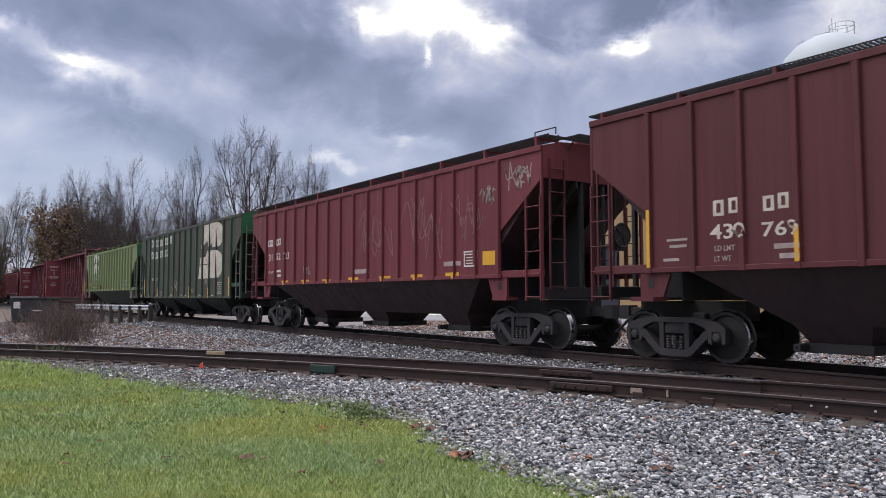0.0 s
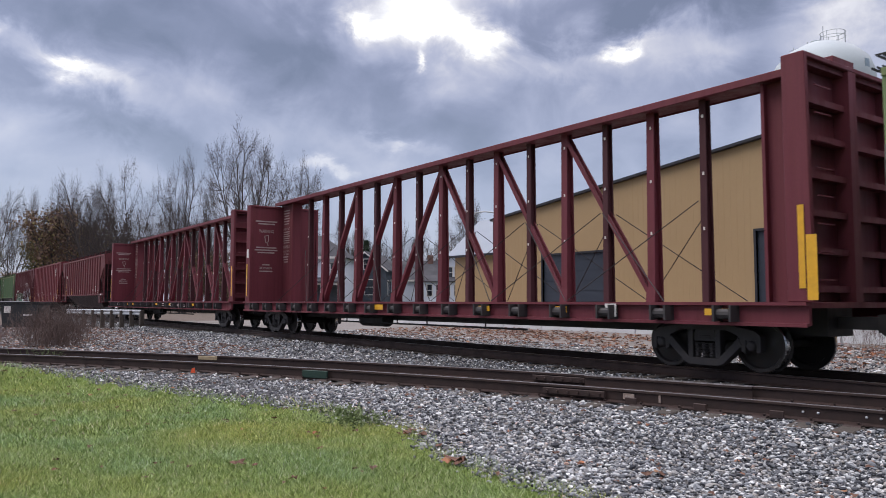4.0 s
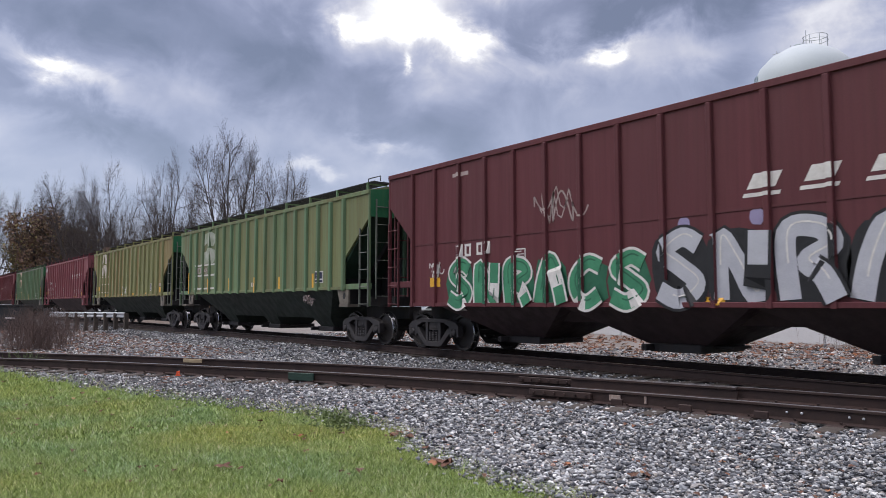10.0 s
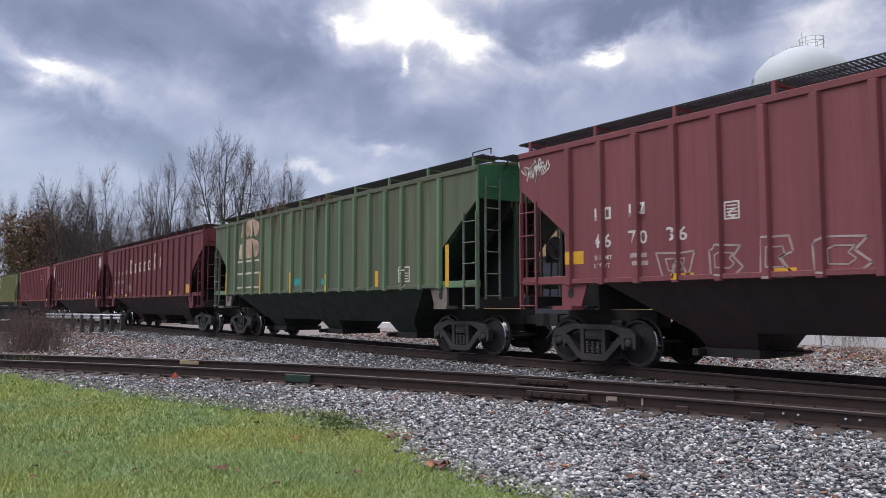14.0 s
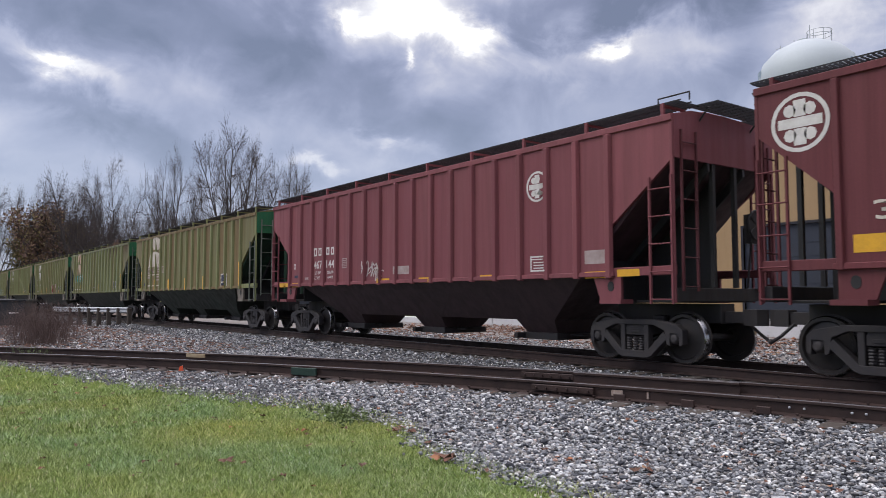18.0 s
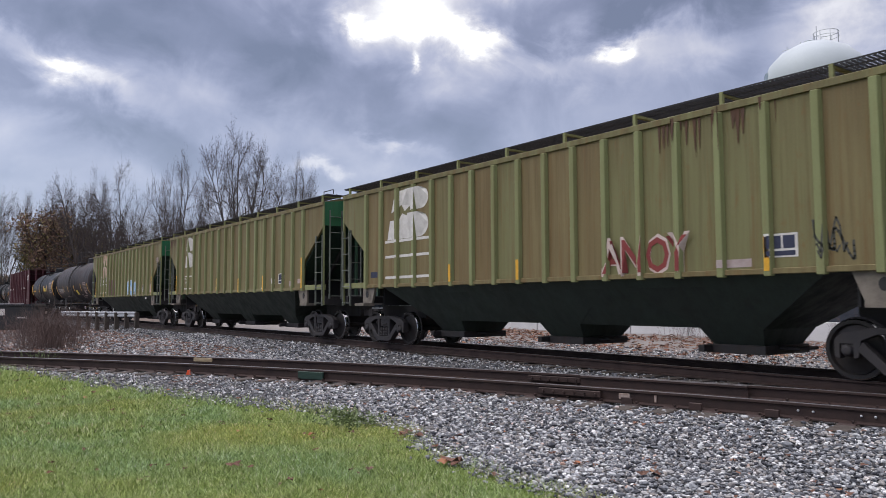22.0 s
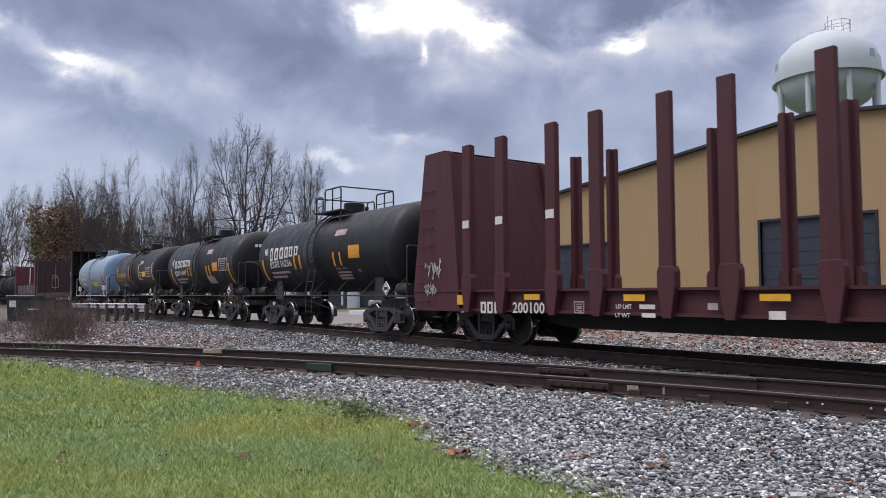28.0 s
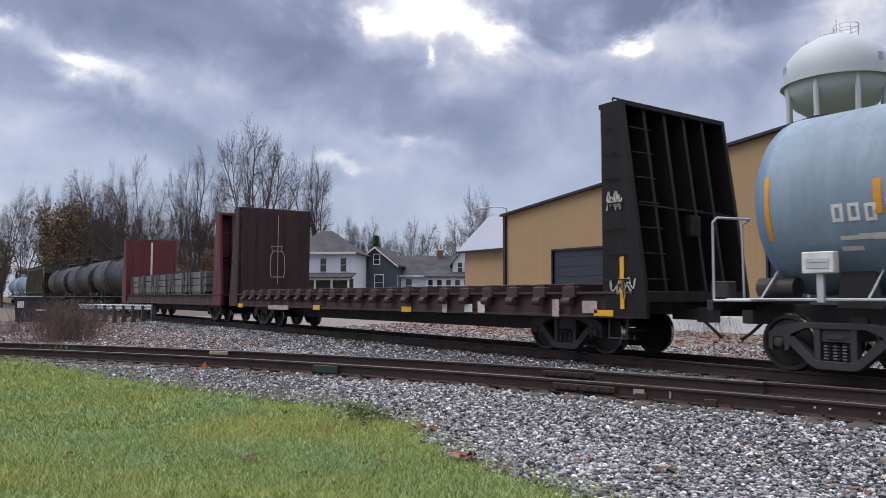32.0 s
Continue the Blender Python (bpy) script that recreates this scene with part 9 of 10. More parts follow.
def house(label, x, y, turn, w, d, eave, ridge, wall_mat, windows, roof="gable", porch=None, chimney=None, side_windows=(), lean_to=None, dormer=None):
    """A wooden house whose front faces its own -y. roof: gable (to the front), side or hip; windows: (x, z, w, h)."""
    h = thing("house", label, "house", "houses beyond the tracks", at=pose(x, y, -0.45, 0, 0, turn))
    a, o = w / 2, 0.35
    body = MB()
    if roof == "gable":
        body.prism([(-a, 0), (a, 0), (a, eave), (0, ridge), (-a, eave)], "y", 0, d)
        k = (ridge - eave) / a
        for s in (-1, 1):
            part_of("roof", MB().prism([(0, ridge + 0.01), (s * (a + o), eave - o * k + 0.01), (s * (a + o), eave - o * k + 0.17), (0, ridge + 0.17)], "y", -o, d + o), "shingle", h)
            part_of("barge_board", MB().prism([(0, ridge - 0.12), (s * (a + o), eave - o * k - 0.12), (s * (a + o), eave - o * k + 0.1), (0, ridge + 0.1)], "y", -o - 0.05, -o - 0.005), "white", h)
    elif roof == "side":
        body.prism([(0, 0), (d, 0), (d, eave), (d / 2, ridge), (0, eave)], "x", -a, a)
        k = (ridge - eave) / (d / 2)
        for s in (-1, 1):
            c = d / 2 + s * (d / 2 + o)
            part_of("roof", MB().prism([(d / 2, ridge + 0.01), (c, eave - o * k + 0.01), (c, eave - o * k + 0.17), (d / 2, ridge + 0.17)], "x", -a - o, a + o), "shingle", h)
        part_of("fascia", MB().box(-a - o, a + o, -o - 0.05, -o - 0.005, eave - o * k - 0.08, eave - o * k + 0.14), "white", h)
    else:
        body.box(-a, a, 0, d, 0, eave)
        low = [(-a - 0.5, -0.5, eave), (a + 0.5, -0.5, eave), (a + 0.5, d + 0.5, eave), (-a - 0.5, d + 0.5, eave)]
        inset = min(a + 0.5, d / 2) * 0.9
        hip = MB().add(low + [(-a - 0.5 + inset, d / 2, ridge), (a + 0.5 - inset, d / 2, ridge)], [(0, 1, 5, 4), (2, 3, 4, 5), (1, 2, 5), (3, 0, 4), (3, 2, 1, 0)])
        part_of("roof", hip, "shingle", h)
        part_of("fascia", MB().box(-a - 0.52, a + 0.52, -0.54, -0.502, eave - 0.16, eave + 0.08), "white", h)
    part_of("wall", body, wall_mat, h)
    z = 0.3
    while z < eave - 0.1:
        part_of("clapboard", MB().box(-a - 0.01, a + 0.01, -0.012, -0.001, z, z + 0.03), wall_mat, h)
        z += 0.3

    def window(wx, wz, ww, wh, m):
        f = part_of("window", MB().box(wx - ww / 2 - 0.1, wx + ww / 2 + 0.1, -0.05, -0.013, wz - wh / 2 - 0.1, wz + wh / 2 + 0.1), "white", h)
        f.matrix_basis = m
        part_of("pane", MB().box(wx - ww / 2, wx + ww / 2, -0.06, -0.052, wz + 0.03, wz + wh / 2), "pane", f)
        part_of("pane", MB().box(wx - ww / 2, wx + ww / 2, -0.06, -0.052, wz - wh / 2, wz - 0.03), "pane", f)
    for q in windows:
        window(*q, Matrix.Identity(4))
    for q in side_windows:
        window(*q, pose(a, 0, 0, 0, 0, 90))
    if porch:
        p0, p1, z1 = porch
        part_of("porch_roof", MB().prism([(-2.4, z1), (-0.02, z1 + 0.5), (-0.02, z1 + 0.62), (-2.4, z1 + 0.14)], "x", p0 - 0.3, p1 + 0.3), "shingle", h)
        part_of("porch_beam", MB().box(p0 - 0.1, p1 + 0.1, -2.2, -2.02, z1 - 0.22, z1 - 0.005), "white", h)
        part_of("porch_floor", MB().box(p0, p1, -2.2, -0.02, 0, 0.5), "post", h)
        # dark sheet over the wall paints in the shade under the porch roof
        part_of("porch_wall", MB().box(p0, p1, -0.06, -0.03, 0.5, z1), "shade_wall", h)
        n = max(2, round((p1 - p0) / 1.7))
        for k in range(n + 1):
            q = p0 + 0.09 + (p1 - p0 - 0.18) * k / n
            part_of("porch_post", MB().box(q - 0.09, q + 0.09, -2.2, -2.02, 0.5, z1 - 0.22), "white", h)
        part_of("porch_rail", MB().box(p0, p0 + (p1 - p0) * 0.45, -2.14, -2.08, 1.28, 1.36), "white", h)
        q = p0 + 0.25
        while q < p0 + (p1 - p0) * 0.45:
            part_of("baluster", MB().box(q, q + 0.07, -2.13, -2.09, 0.5, 1.28), "white", h)
            q += 0.22
    if lean_to:
        p0, p1, z1, out_y, n = lean_to
        part_of("lean_to", MB().box(p0, p1, -out_y, 0.0, 0, z1), wall_mat, h)
        part_of("lean_to_roof", MB().prism([(-out_y - 0.3, z1 + 0.01), (-0.02, z1 + 0.75), (-0.02, z1 + 0.88), (-out_y - 0.3, z1 + 0.12)], "x", p0 - 0.2, p1 + 0.2), "shingle", h)
        for k in range(n):
            window(p0 + (p1 - p0) * (k + 0.5) / n, z1 - 0.95, (p1 - p0) / n * 0.5, 1.3, pose(0, -out_y, 0))
    if dormer:
        dx, dw, dz, dr = dormer
        part_of("gable_wing", MB().prism([(dx - dw / 2, 0), (dx + dw / 2, 0), (dx + dw / 2, dz), (dx, dr), (dx - dw / 2, dz)], "y", -0.5, d * 0.6), wall_mat, h)
        k = (dr - dz) / (dw / 2)
        for s in (-1, 1):
            part_of("wing_roof", MB().prism([(dx, dr + 0.01), (dx + s * (dw / 2 + 0.3), dz - 0.3 * k + 0.01), (dx + s * (dw / 2 + 0.3), dz - 0.3 * k + 0.15), (dx, dr + 0.15)], "y", -0.8, d * 0.6), "shingle", h)
        for q in (-0.4, 0.4):
            window(dx + q, dz - 0.5, 0.5, 1.2, pose(0, -0.5, 0))
    if chimney:
        part_of("chimney", MB().box(chimney - 0.35, chimney + 0.35, d * 0.4, d * 0.4 + 0.7, eave, ridge + 0.8), "brick_red", h)


M["shade_wall"] = surface("shaded_porch_wall", (0.10, 0.11, 0.13), 0.8)
M["brick_red"] = surface("dull_brick", (0.16, 0.09, 0.075), 0.85)
house("white two-storey clapboard house with a hipped roof and porch", -73.2, 34.6, 50, 7.4, 8, 6.3, 9.0, "white_house", [(0.6, 5.0, 0.6, 1.4), (2.8, 5.0, 0.6, 1.4)], "hip", (-1.6, 3.9, 3.55))
house("dark blue-grey gabled house with white window frames", -76.5, 43.5, 46, 5.0, 9, 5.4, 7.4, "dark_house", [(0.5, 3.3, 0.95, 1.7), (0.2, 6.0, 0.65, 1.1)], "gable", None, None, [(1.2, 3.2, 0.6, 1.7)])
house("white clapboard house with a dark roof and a sunroom", -75.0, 49.6, 52, 6.4, 8, 4.3, 6.6, "white_house", [(-2.0, 3.0, 0.7, 1.5)], "side", None, 1.6, (), (0.2, 6.6, 3.9, 1.6, 6), (4.6, 2.6, 5.6, 7.3))


def parked_car(x, y, turn, mat, label):
    c = thing("parked_car", label, "car", "cars by the houses", at=pose(x, y, -0.42, 0, 0, turn))
    side = [(-2.2, 0.35), (-2.25, 0.75), (-2.1, 0.95), (-1.5, 1.02), (-0.9, 1.42), (0.6, 1.45), (1.25, 1.02), (2.1, 0.90), (2.25, 0.6), (2.2, 0.32)]
    part_of("body", MB().prism(side, "y", -0.88, 0.88), mat, c, bevel=0.06)
    for y in (-0.887, 0.887):
        part_of("side_window", MB().prism([(-1.35, 1.04), (-0.85, 1.36), (0.55, 1.38), (1.05, 1.04)], "y", y - 0.004, y + 0.004), "pane", c)
    for a in (-1.4, 1.4):
        for b in (-0.84, 0.84):
            part_of("wheel", MB().rod((a, b - 0.1, 0.33), (a, b + 0.1, 0.33), 0.33, 14), "dark_trim", c)


parked_car(-69.5, 42.0, 60, "galv", "silver car parked before the dark house")
parked_car(-67.5, 49.5, 50, "galv", "pale car parked before the white house")


def build_guard():
    g = thing("guard_rail", "galvanised guard rail on wooden posts", "guard rail")
    a, b = Vector((-50.9, 8.0, 0)), Vector((-43.6, 10.55, 0))
    d = (b - a).normalized()
    n = Vector((d.y, -d.x, 0))
    prof = [(0.0, 0.70), (0.06, 0.665), (0.06, 0.60), (0.0, 0.55), (0.06, 0.50), (0.06, 0.435), (0.0, 0.40), (-0.02, 0.40), (-0.02, 0.70)]
    rings = [[(p.x + n.x * u, p.y + n.y * u, z) for u, z in prof] for p in (a, b)]
    part_of("beam", MB().loft(rings), "galv", g)
    for k in range(7):
        p = a + d * (2.0 + 0.98 * k) + n * 0.02
        part_of("post", MB().box(p.x - 0.11, p.x + 0.11, p.y - 0.11, p.y + 0.11, -0.6, 0.66), "post", g, bevel=0.01)
    box = thing("dumpster", "dark steel dumpster with a pale lid", "dumpster", at=pose(-50.3, 5.7, -0.42, 0, 0, 62))
    part_of("bin", MB().prism([(-0.95, 0.1), (0.95, 0.1), (1.06, 1.45), (-1.06, 1.45)], "y", -0.85, 0.85), "dumpster", box, bevel=0.02)
    part_of("lid", MB().prism([(-1.1, 1.46), (1.1, 1.46), (1.06, 1.56), (-1.06, 1.56)], "y", -0.9, 0.9), "dumpster", box)
    part_of("lid_sheet", MB().box(-1.06, 0.1, -0.9, 0.2, 1.562, 1.60), "concrete", box)
    part_of("notice", MB().box(-0.85, -0.5, -0.90, -0.86, 0.92, 1.3), "white", box)
    part_of("notice", MB().box(0.2, 0.7, -0.90, -0.86, 0.75, 0.83), "white", box)
    for k in (-0.75, 0.75):
        part_of("skid", MB().box(k - 0.08, k + 0.08, -0.8, 0.8, 0.0, 0.1), "dumpster", box)


build_guard()


# ---- ground cover ----
def stones():
    """Crushed ballast, every stone a small angular chip."""
    rng = np.random.default_rng(4)
    # a twelve-cornered stone close by, a simple chip farther off
    bm = bmesh.new()
    bmesh.ops.create_icosphere(bm, subdivisions=1, radius=1.18)
    block = np.array([v.co[:] for v in bm.verts])
    quad = np.array([[v.index for v in f.verts] for f in bm.faces])
    bm.free()
    chip = np.array([(1, 0, 0), (0, 1, 0), (-1, 0, 0), (0, -1, 0), (0, 0, 1), (0, 0, -1)], float) * 1.25
    tri = np.array([(0, 1, 4), (1, 2, 4), (2, 3, 4), (3, 0, 4), (1, 0, 5), (2, 1, 5), (3, 2, 5), (0, 3, 5)])
    near = ((-11, -1, 4.2, 8.6, 1550, 0.0178),)
    far = ((-22, -11, 1.0, 9.2, 600, 0.0185), (-14, 3, 8.6, 15.5, 230, 0.023), (-34, -14, 6.0, 11.2, 160, 0.030), (-34, -14, 13.5, 19, 90, 0.03), (-14, 3, 15.5, 24, 90, 0.03), (-55, -34, 2.0, 10.6, 60, 0.035), (-34, -22, 1.0, 6.0, 90, 0.030), (-1, 9, 4.2, 8.6, 130, 0.03), (3, 12, 8.6, 15.5, 80, 0.03))
    for name, zones, base, faces in (("ballast", near, block, quad), ("ballast", far, chip, tri)):
        spots = []
        for x0, x1, y0, y1, per, size in zones:
            n = int((x1 - x0) * (y1 - y0) * per)
            for x, y, r in zip(rng.uniform(x0, x1, n), rng.uniform(y0, y1, n), rng.lognormal(0, 0.25, n) * size):
                if y - lawn_edge(x) < rng.normal(0.02, 0.13):
                    continue
                o = off_siding(x, y)
                if o < 1.32 and rng.random() < 0.4:
                    continue
                if abs(y - MAIN) < 1.3 and rng.random() < 0.5:
                    continue
                if min(abs(o - GAUGE), abs(abs(y - MAIN) - GAUGE)) < 0.085:
                    continue
                spots.append((x, y, ground_z(x, y) + r * rng.uniform(0.0, 1.3), r))
        spots = np.array(spots)
        n, k = len(spots), len(base)
        shape = base[None] * rng.uniform(0.55, 1.0, (n, k, 3)) * np.stack([rng.uniform(0.85, 1.6, n), rng.uniform(0.7, 1.1, n), rng.uniform(0.45, 0.85, n)], 1)[:, None]
        shape[:, :, 0] += shape[:, :, 1] * rng.uniform(-0.6, 0.6, (n, 1))
        a, b = rng.uniform(0, 6.283, n), rng.normal(0, 0.5, n)
        ca, sa, cb, sb = np.cos(a)[:, None], np.sin(a)[:, None], np.cos(b)[:, None], np.sin(b)[:, None]
        x, y, z = shape[..., 0], shape[..., 1] * cb - shape[..., 2] * sb, shape[..., 1] * sb + shape[..., 2] * cb
        v = np.stack([x * ca - y * sa, x * sa + y * ca, z], 2) * spots[:, 3][:, None, None] + spots[:, None, :3]
        f = faces[None] + (np.arange(n) * k)[:, None, None]
        bulk(name, v.reshape(-1, 3), f.reshape(-1, faces.shape[1]), "stone", "loose crushed grey ballast stones beside the rails" if k == 12 else "grey ballast stones under and beyond the rails", "ballast")


def bulk(name, v, f, mat, label, category):
    me = bpy.data.meshes.new(name)
    k = f.shape[1]
    me.vertices.add(len(v))
    me.vertices.foreach_set("co", v.ravel())
    me.loops.add(f.size)
    me.loops.foreach_set("vertex_index", f.ravel().astype(np.int32))
    me.polygons.add(len(f))
    me.polygons.foreach_set("loop_start", np.arange(0, f.size, k, dtype=np.int32))
    me.polygons.foreach_set("loop_total", np.full(len(f), k, dtype=np.int32))
    me.update(calc_edges=True)
    me.shade_flat()
    me.materials.append(M[mat])
    return thing(name, label, category, kind="stuff", mesh=me)


def grass():
    rng = np.random.default_rng(9)
    p = []
    for x0, x1, y0, y1, per, tall in ((-9.5, -2.5, 0.2, 5.4, 4400, 0.046), (-14, -9.5, -0.6, 5.3, 1700, 0.052), (-24, -14, -3, 4, 500, 0.07), (-2.5, -1.0, -1.0, 5.4, 2200, 0.05), (-9.5, -2.5, -1.0, 0.2, 2200, 0.05), (-1.0, 0.6, -2.2, 5.4, 1000, 0.052), (-9.5, -1.0, -2.2, -1.0, 1000, 0.052), (-2.5, 6.0, -4.0, 5.4, 420, 0.055), (-9.5, -2.5, -4.0, 0.2, 420, 0.055)):
        n = int((x1 - x0) * (y1 - y0) * per)
        x, y = rng.uniform(x0, x1, n), rng.uniform(y0, y1, n)
        for a, b, r in zip(x, y, rng.random(n)):
            e = lawn_edge(a) - b
            if e < -0.25 or (e < 0.35 and r > 0.35 + e):
                continue
            clump = noise.noise(Vector((a * 1.7, b * 1.7, 5.0)))
            p.append((a, b, ground_z(a, b) - 0.005, tall * (0.65 + 0.7 * rng.random()) * (1 + 0.5 * clump) * (1.5 if e < 0.12 and r < 0.2 else 1)))
    p = np.array(p)
    n = len(p)
    a, lean = rng.uniform(0, 6.283, n), rng.uniform(0.2, 1.5, n)
    w = rng.uniform(0.0024, 0.0050, n) * (1 + (p[:, 0] < -9.5) * 0.8)
    side = np.stack([np.cos(a), np.sin(a), 0 * a], 1) * w[:, None]
    b = rng.uniform(0, 6.283, n)
    tip = p[:, :3] + np.stack([np.cos(b) * lean, np.sin(b) * lean, np.ones(n)], 1) * p[:, 3][:, None]
    v = np.stack([p[:, :3] - side, p[:, :3] + side, tip], 1).reshape(-1, 3)
    return bulk("lawn_grass", v, np.arange(3 * n).reshape(n, 3), "blade", "short mown green lawn grass with a few dry blades", "grass")


def scattered_leaves():
    rng = random.Random(12)
    fixed = [(-5.95, 4.45, 0.12), (-5.1, 5.27, 0.06), (-8.2, 4.0, 0.05), (-4.44, 5.58, 0.07), (-6.18, 3.62, 0.05), (-3.08, 5.25, 0.09), (-7.07, 2.66, 0.06), (-7.47, 4.84, 0.06), (-7.3, 4.95, 0.06), (-7.6, 5.0, 0.05),
             (-14.0, 4.1, 0.06), (-13.2, 4.2, 0.06), (-13.6, 4.0, 0.05), (-9.3, 6.1, 0.05), (-7.0, 6.9, 0.05)]
    spots = fixed + [(rng.uniform(-20, -2.5), rng.uniform(0, 7.2), rng.uniform(0.025, 0.05)) for _ in range(150)]
    spots += [(rng.uniform(-34, 0), rng.triangular(15.5, 26, 22.5), rng.uniform(0.05, 0.11)) for _ in range(3400)] + [(rng.uniform(-52, -22), rng.uniform(1, 9.5), rng.uniform(0.04, 0.09)) for _ in range(2600)]
    spots += [(x + rng.gauss(0, 0.07), y + rng.gauss(0, 0.07), s * rng.uniform(0.5, 0.9)) for x, y, s in fixed for _ in range(3)]
    spots += [(rng.uniform(-18, 0), rng.uniform(5.0, 8.4), rng.uniform(0.02, 0.045)) for _ in range(220)]
    b = MB()
    for x, y, s in spots:
        if off_siding(x, y) < 0.9:
            continue
        z = ground_z(x, y) + rng.uniform(0.035, 0.06)
        a = rng.uniform(0, 6.283)
        pts = []
        for i in range(9):
            t = a + i * 0.698
            r = s * (1.0 if i % 2 else 0.55) * rng.uniform(0.8, 1.2)
            pts.append((x + r * math.cos(t), y + r * math.sin(t), z + rng.uniform(-0.3, 0.5) * s))
        pts.append((x, y, z + 0.2 * s))
        b.add(pts, [(i, (i + 1) % 9, 9) for i in range(9)])
    me = b.mesh("fallen_leaves", M["fallen"])
    thing("fallen_leaves", "fallen orange and brown leaves strewn over gravel and lawn", "leaves", kind="stuff", mesh=me)


def brush(name, x, y, w, h, n, mat, label, seed, fork=True):
    rng = random.Random(seed)
    b = MB()
    for _ in range(n):
        p = Vector((x + rng.gauss(0, w * 0.33), y + rng.gauss(0, w * 0.33), ground_z(x, y) - 0.04))
        d = Vector((rng.gauss(0, 0.25), rng.gauss(0, 0.25), 1)).normalized()
        r = 0.0045
        for s in range(4):
            q = p + d * h * rng.uniform(0.15, 0.3)
            b.rod(p, q, r, 3, r * 0.7)
            if fork and s:
                for _ in range(2):
                    b.rod(q, q + (d + Vector((rng.gauss(0, 0.6), rng.gauss(0, 0.6), 0.2))).normalized() * h * rng.uniform(0.12, 0.3), r * 0.6, 3, r * 0.3)
            p, d, r = q, (d + Vector((rng.gauss(0, 0.2), rng.gauss(0, 0.2), 0))).normalized(), r * 0.8
    thing(name, label, "bush" if h > 0.5 else "weed", kind="", mesh=b.mesh(name, M[mat]))


def weeds(x, y, w, h, n, seed):
    rng = random.Random(seed)
    b = MB()
    for _ in range(n):
        p = Vector((x + rng.gauss(0, w * 0.35), y + rng.gauss(0, w * 0.35), -0.40))
        tip = p + Vector((rng.gauss(0, 0.4), rng.gauss(0, 0.4), 1)) * h * rng.uniform(0.4, 1.1)
        b.rod(p, tip, 0.003, 3)
        for _ in range(6):
            c = p + (tip - p) * rng.random()
            a = Vector((rng.uniform(-1, 1), rng.uniform(-1, 1), rng.uniform(-0.2, 0.8))).normalized() * 0.05
            s = a.orthogonal().normalized() * 0.012
            b.add([c, c + a * 0.5 + s, c + a, c + a * 0.5 - s], [(0, 1, 2, 3)])
    thing("weeds", "tuft of green weeds at the edge of the ballast", "weed", "weeds along the track", mesh=b.mesh("weeds", M["weed"]))


brush("dry_bush", -29.3, 4.2, 1.7, 1.40, 620, "dry_stem", "dense leafless brown bush beside the side track", 3)
brush("dry_bush", -32.6, 5.0, 1.8, 0.85, 260, "dry_stem", "low tangle of dry brown stems", 4)
brush("dry_bush", -17.5, 24.5, 1.8, 0.9, 90, "dry_stem", "low dry bush before the metal hall", 6)
brush("dry_bush", -11.0, 24.0, 1.6, 1.0, 90, "dry_stem", "low dry bush before the metal hall", 7)
for i, (x, y, w, n) in enumerate(((-36.5, 4.5, 3.0, 170), (-41, 3.5, 3.5, 160), (-33.5, 3.0, 2.5, 150), (-45, 6.5, 3.5, 160))):
    brush("dry_weeds", x, y, w, 0.5, n, "dry_stem", "low dry brown weeds on bare ground", 20 + i)
weeds(-8.6, 4.75, 0.5, 0.15, 60, 1)
weeds(-9.3, 5.0, 0.5, 0.13, 40, 2)
weeds(-20.0, 2.6, 0.7, 0.45, 60, 3)
weeds(-17.3, 2.2, 0.9, 0.2, 50, 5)


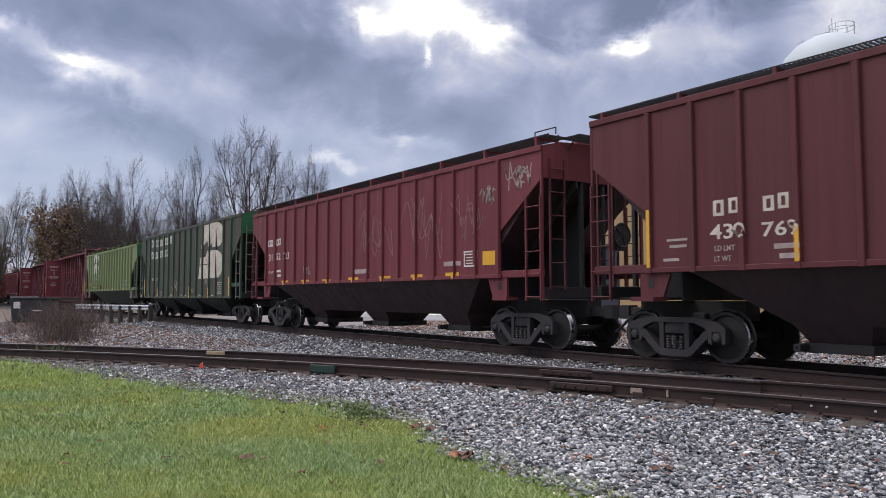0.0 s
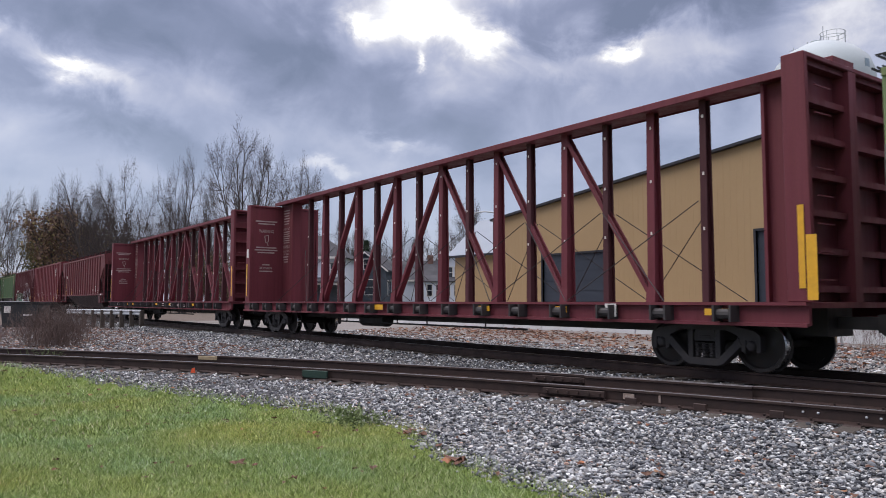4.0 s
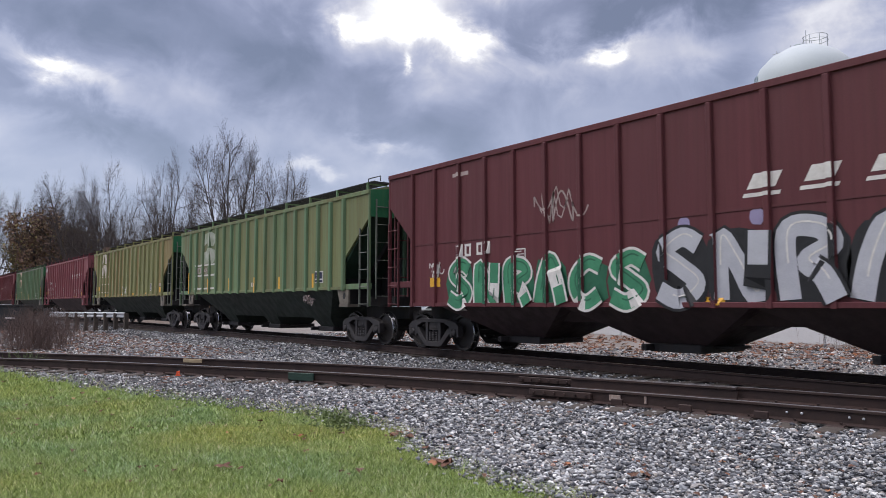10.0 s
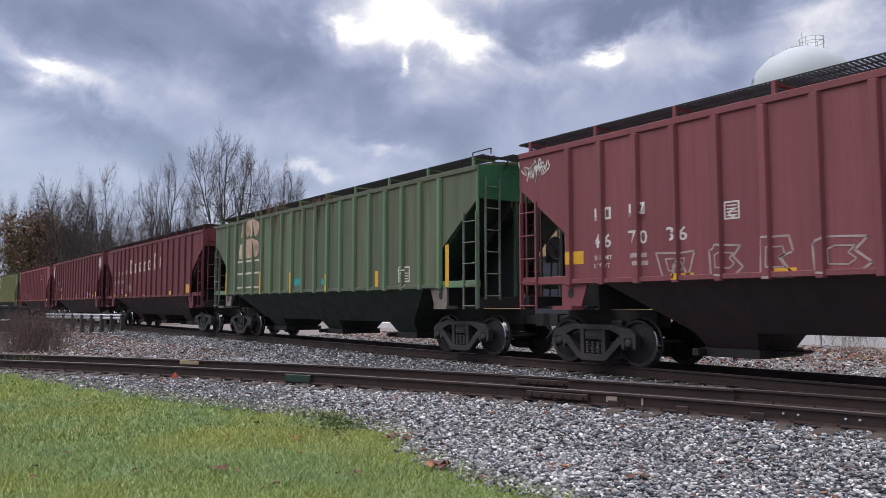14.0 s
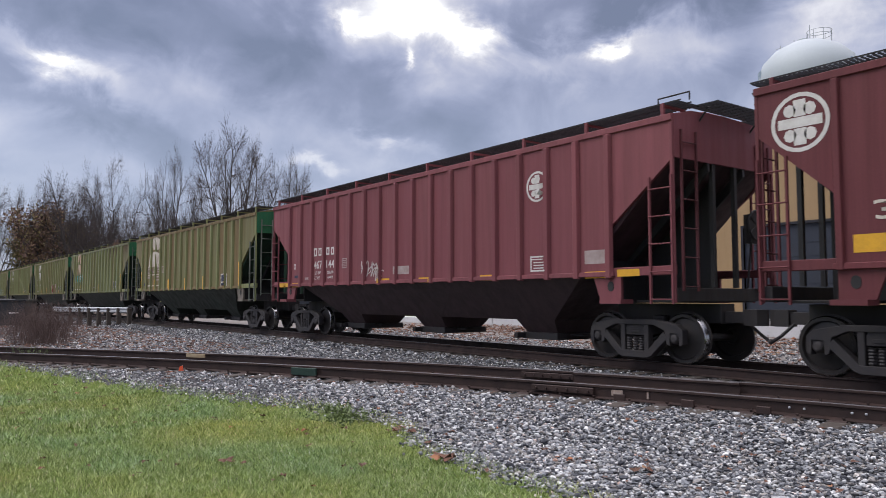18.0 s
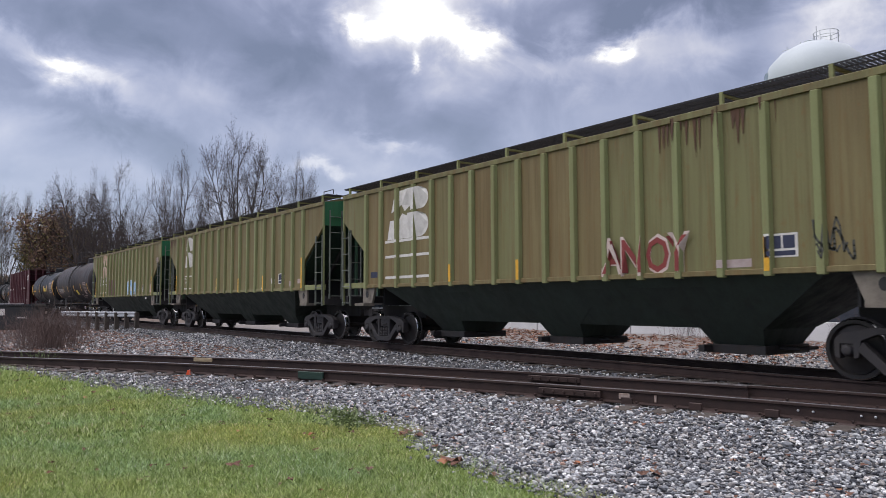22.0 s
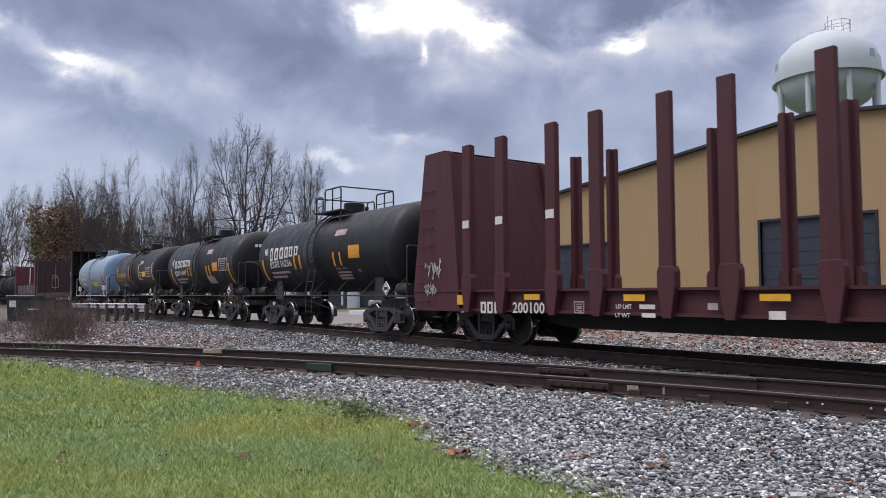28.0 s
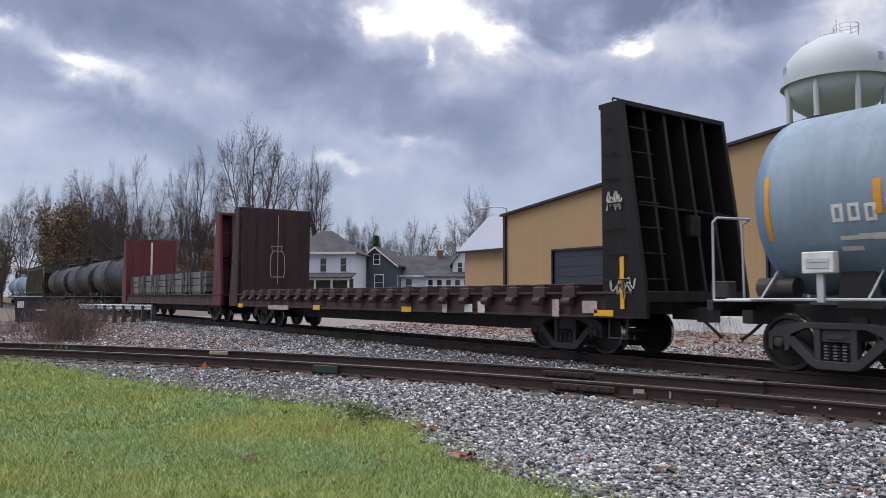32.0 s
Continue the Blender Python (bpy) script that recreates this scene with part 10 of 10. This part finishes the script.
def small_track_things():
    flag = thing("marker_flag", "small orange marker flag on a wire", "flag", at=pose(-14.43, 4.49, -0.36, 0, 0, 70))
    part_of("wire", MB().rod((0, 0, -0.05), (0, 0, 0.28), 0.005, 5), "galv", flag)
    part_of("flag_sheet", MB().prism([(-0.07, 0.08), (0.06, 0.06), (0.075, 0.16), (0.02, 0.18), (0.015, 0.27), (-0.04, 0.26), (-0.06, 0.17)], "y", -0.004, 0.004), "flag", flag)

    def by_rail(name, label, cat, x, side, length, z0, z1, out, mat, extra=None):
        s, d = siding(x)
        n = math.sqrt(1 + d * d)
        px, py = x - side * (GAUGE + out) * d / n, s + side * (GAUGE + out) / n
        o = thing(name, label, cat, at=pose(px, py, 0, 0, 0, math.degrees(math.atan(d))))
        part_of("plate", MB().box(-length / 2, length / 2, -0.02, 0.02, z0, z1), mat, o, bevel=0.006)
        return o
    for x, side, words in ((-7.75, -1, "rusty joint bar bolted to the near rail"), (-8.7, 1, "rusty joint bar bolted to the far rail")):
        o = by_rail("joint_bar", words, "rail joint", x, side, 0.95, -0.13, -0.045, -0.06 if side > 0 else 0.06, "rail")
        for k in range(6):
            part_of("bolt", MB().rod((-0.40 + 0.16 * k, -0.02, -0.09), (-0.40 + 0.16 * k, -0.055, -0.09), 0.018, 6), "rail", o)
    M["green_box"] = surface("dull_green_steel", (0.016, 0.040, 0.030), 0.6, 0.0, (0.015, 0.04, 0.03), 6.0, 0.6)
    M["straw"] = surface("straw_coloured_wood", (0.36, 0.29, 0.18), 0.8, 0.0, (0.22, 0.16, 0.10), 8.0, 0.6)
    by_rail("joint_cover", "dull green steel cover beside the rail", "rail cover", -12.35, -1, 0.55, -0.16, -0.03, 0.07, "green_box")
    by_rail("wood_block", "pale wooden block lying by the rail", "wood block", -15.9, 1, 0.5, -0.09, -0.01, -0.12, "straw")
    by_rail("wood_block", "pale yellow block lying between the rails", "wood block", -21.6, 1, 0.4, -0.16, -0.03, -0.3, "straw")
    M["scar"] = surface("scraped_rail_steel", (0.40, 0.33, 0.29), 0.6, 0.2, (0.16, 0.075, 0.05), 14.0, 0.8)
    by_rail("rail_scrape", "pale scraped patch on the rail web", "rail scrape", -6.97, -1, 0.16, -0.13, -0.05, 0.012, "scar")
    by_rail("rail_scrape", "pale scraped streak on the rail web", "rail scrape", -6.55, -1, 0.03, -0.14, -0.04, 0.012, "scar")
    for x in (-4.84, -4.68, -4.19, -4.05):
        by_rail("rail_bolt", "bright bolt head on the rail web", "bolt", x, -1, 0.025, -0.10, -0.075, 0.02, "galv")
    for k, x in enumerate((-6.9, -6.0, -5.1)):
        for side in (-1, 1):
            by_rail("rail_brace", "small rusty rail brace on the tie", "rail brace", x, side, 0.16, -0.18, -0.09, 0.11, "rail")
    # long low kerb wall before the hall, and a stick or two
    wall = thing("yard_wall", "low pale concrete wall along the yard", "wall")
    x = -34.0
    while x < 12:
        part_of("wall_block", MB().prism([(x, -0.45), (x + 2.96, -0.45), (x + 2.96, 0.42), (x, 0.42)], "y", 26.2, 26.6), "concrete", wall, bevel=0.02)
        x += 3.0
    slab = MB().box(-50, 14, 26.7, 27.95, -0.45, 0.0)
    loose("yard_slab", slab, "concrete", "pale concrete apron before the metal hall", "pavement", kind="structure")
    rng = random.Random(8)
    for k in range(14):
        x, y, a = rng.uniform(-30, -6), rng.uniform(17, 23), rng.uniform(0, 3.1)
        if k < 4:
            x, y = rng.uniform(-28, -22), rng.uniform(8.5, 10.3)
        o = thing("stick", "fallen grey stick on the gravel", "stick", "sticks on the gravel")
        part_of("wood", MB().rod((x, y, ground_z(x, y) + 0.03), (x + 1.2 * math.cos(a), y + 1.2 * math.sin(a), ground_z(x + 1.2 * math.cos(a), y + 1.2 * math.sin(a)) + 0.03), 0.02, 5), "post", o)


small_track_things()
stones()
grass()
scattered_leaves()


# ---- movement ----
def motions():
    for car, x in CARS:
        walk(car, [(t, pose(x + SPEED * t, MAIN, 0)) for t in (0, 8, 16, 24, 32)])
    # every wheel on the train turns alike
    first = WHEELS[0]
    spin = math.degrees(SPEED / 0.457)
    walk(first, [(k / FPS, pose(0, 0, 0.457, 0, spin * k / FPS, 0)) for k in range(32 * FPS + 1)])
    keys = first.animation_data
    for w in WHEELS[1:]:
        w.rotation_mode = "QUATERNION"
        a = w.animation_data_create()
        a.action = keys.action
        a.action_slot = keys.action_slot


motions()
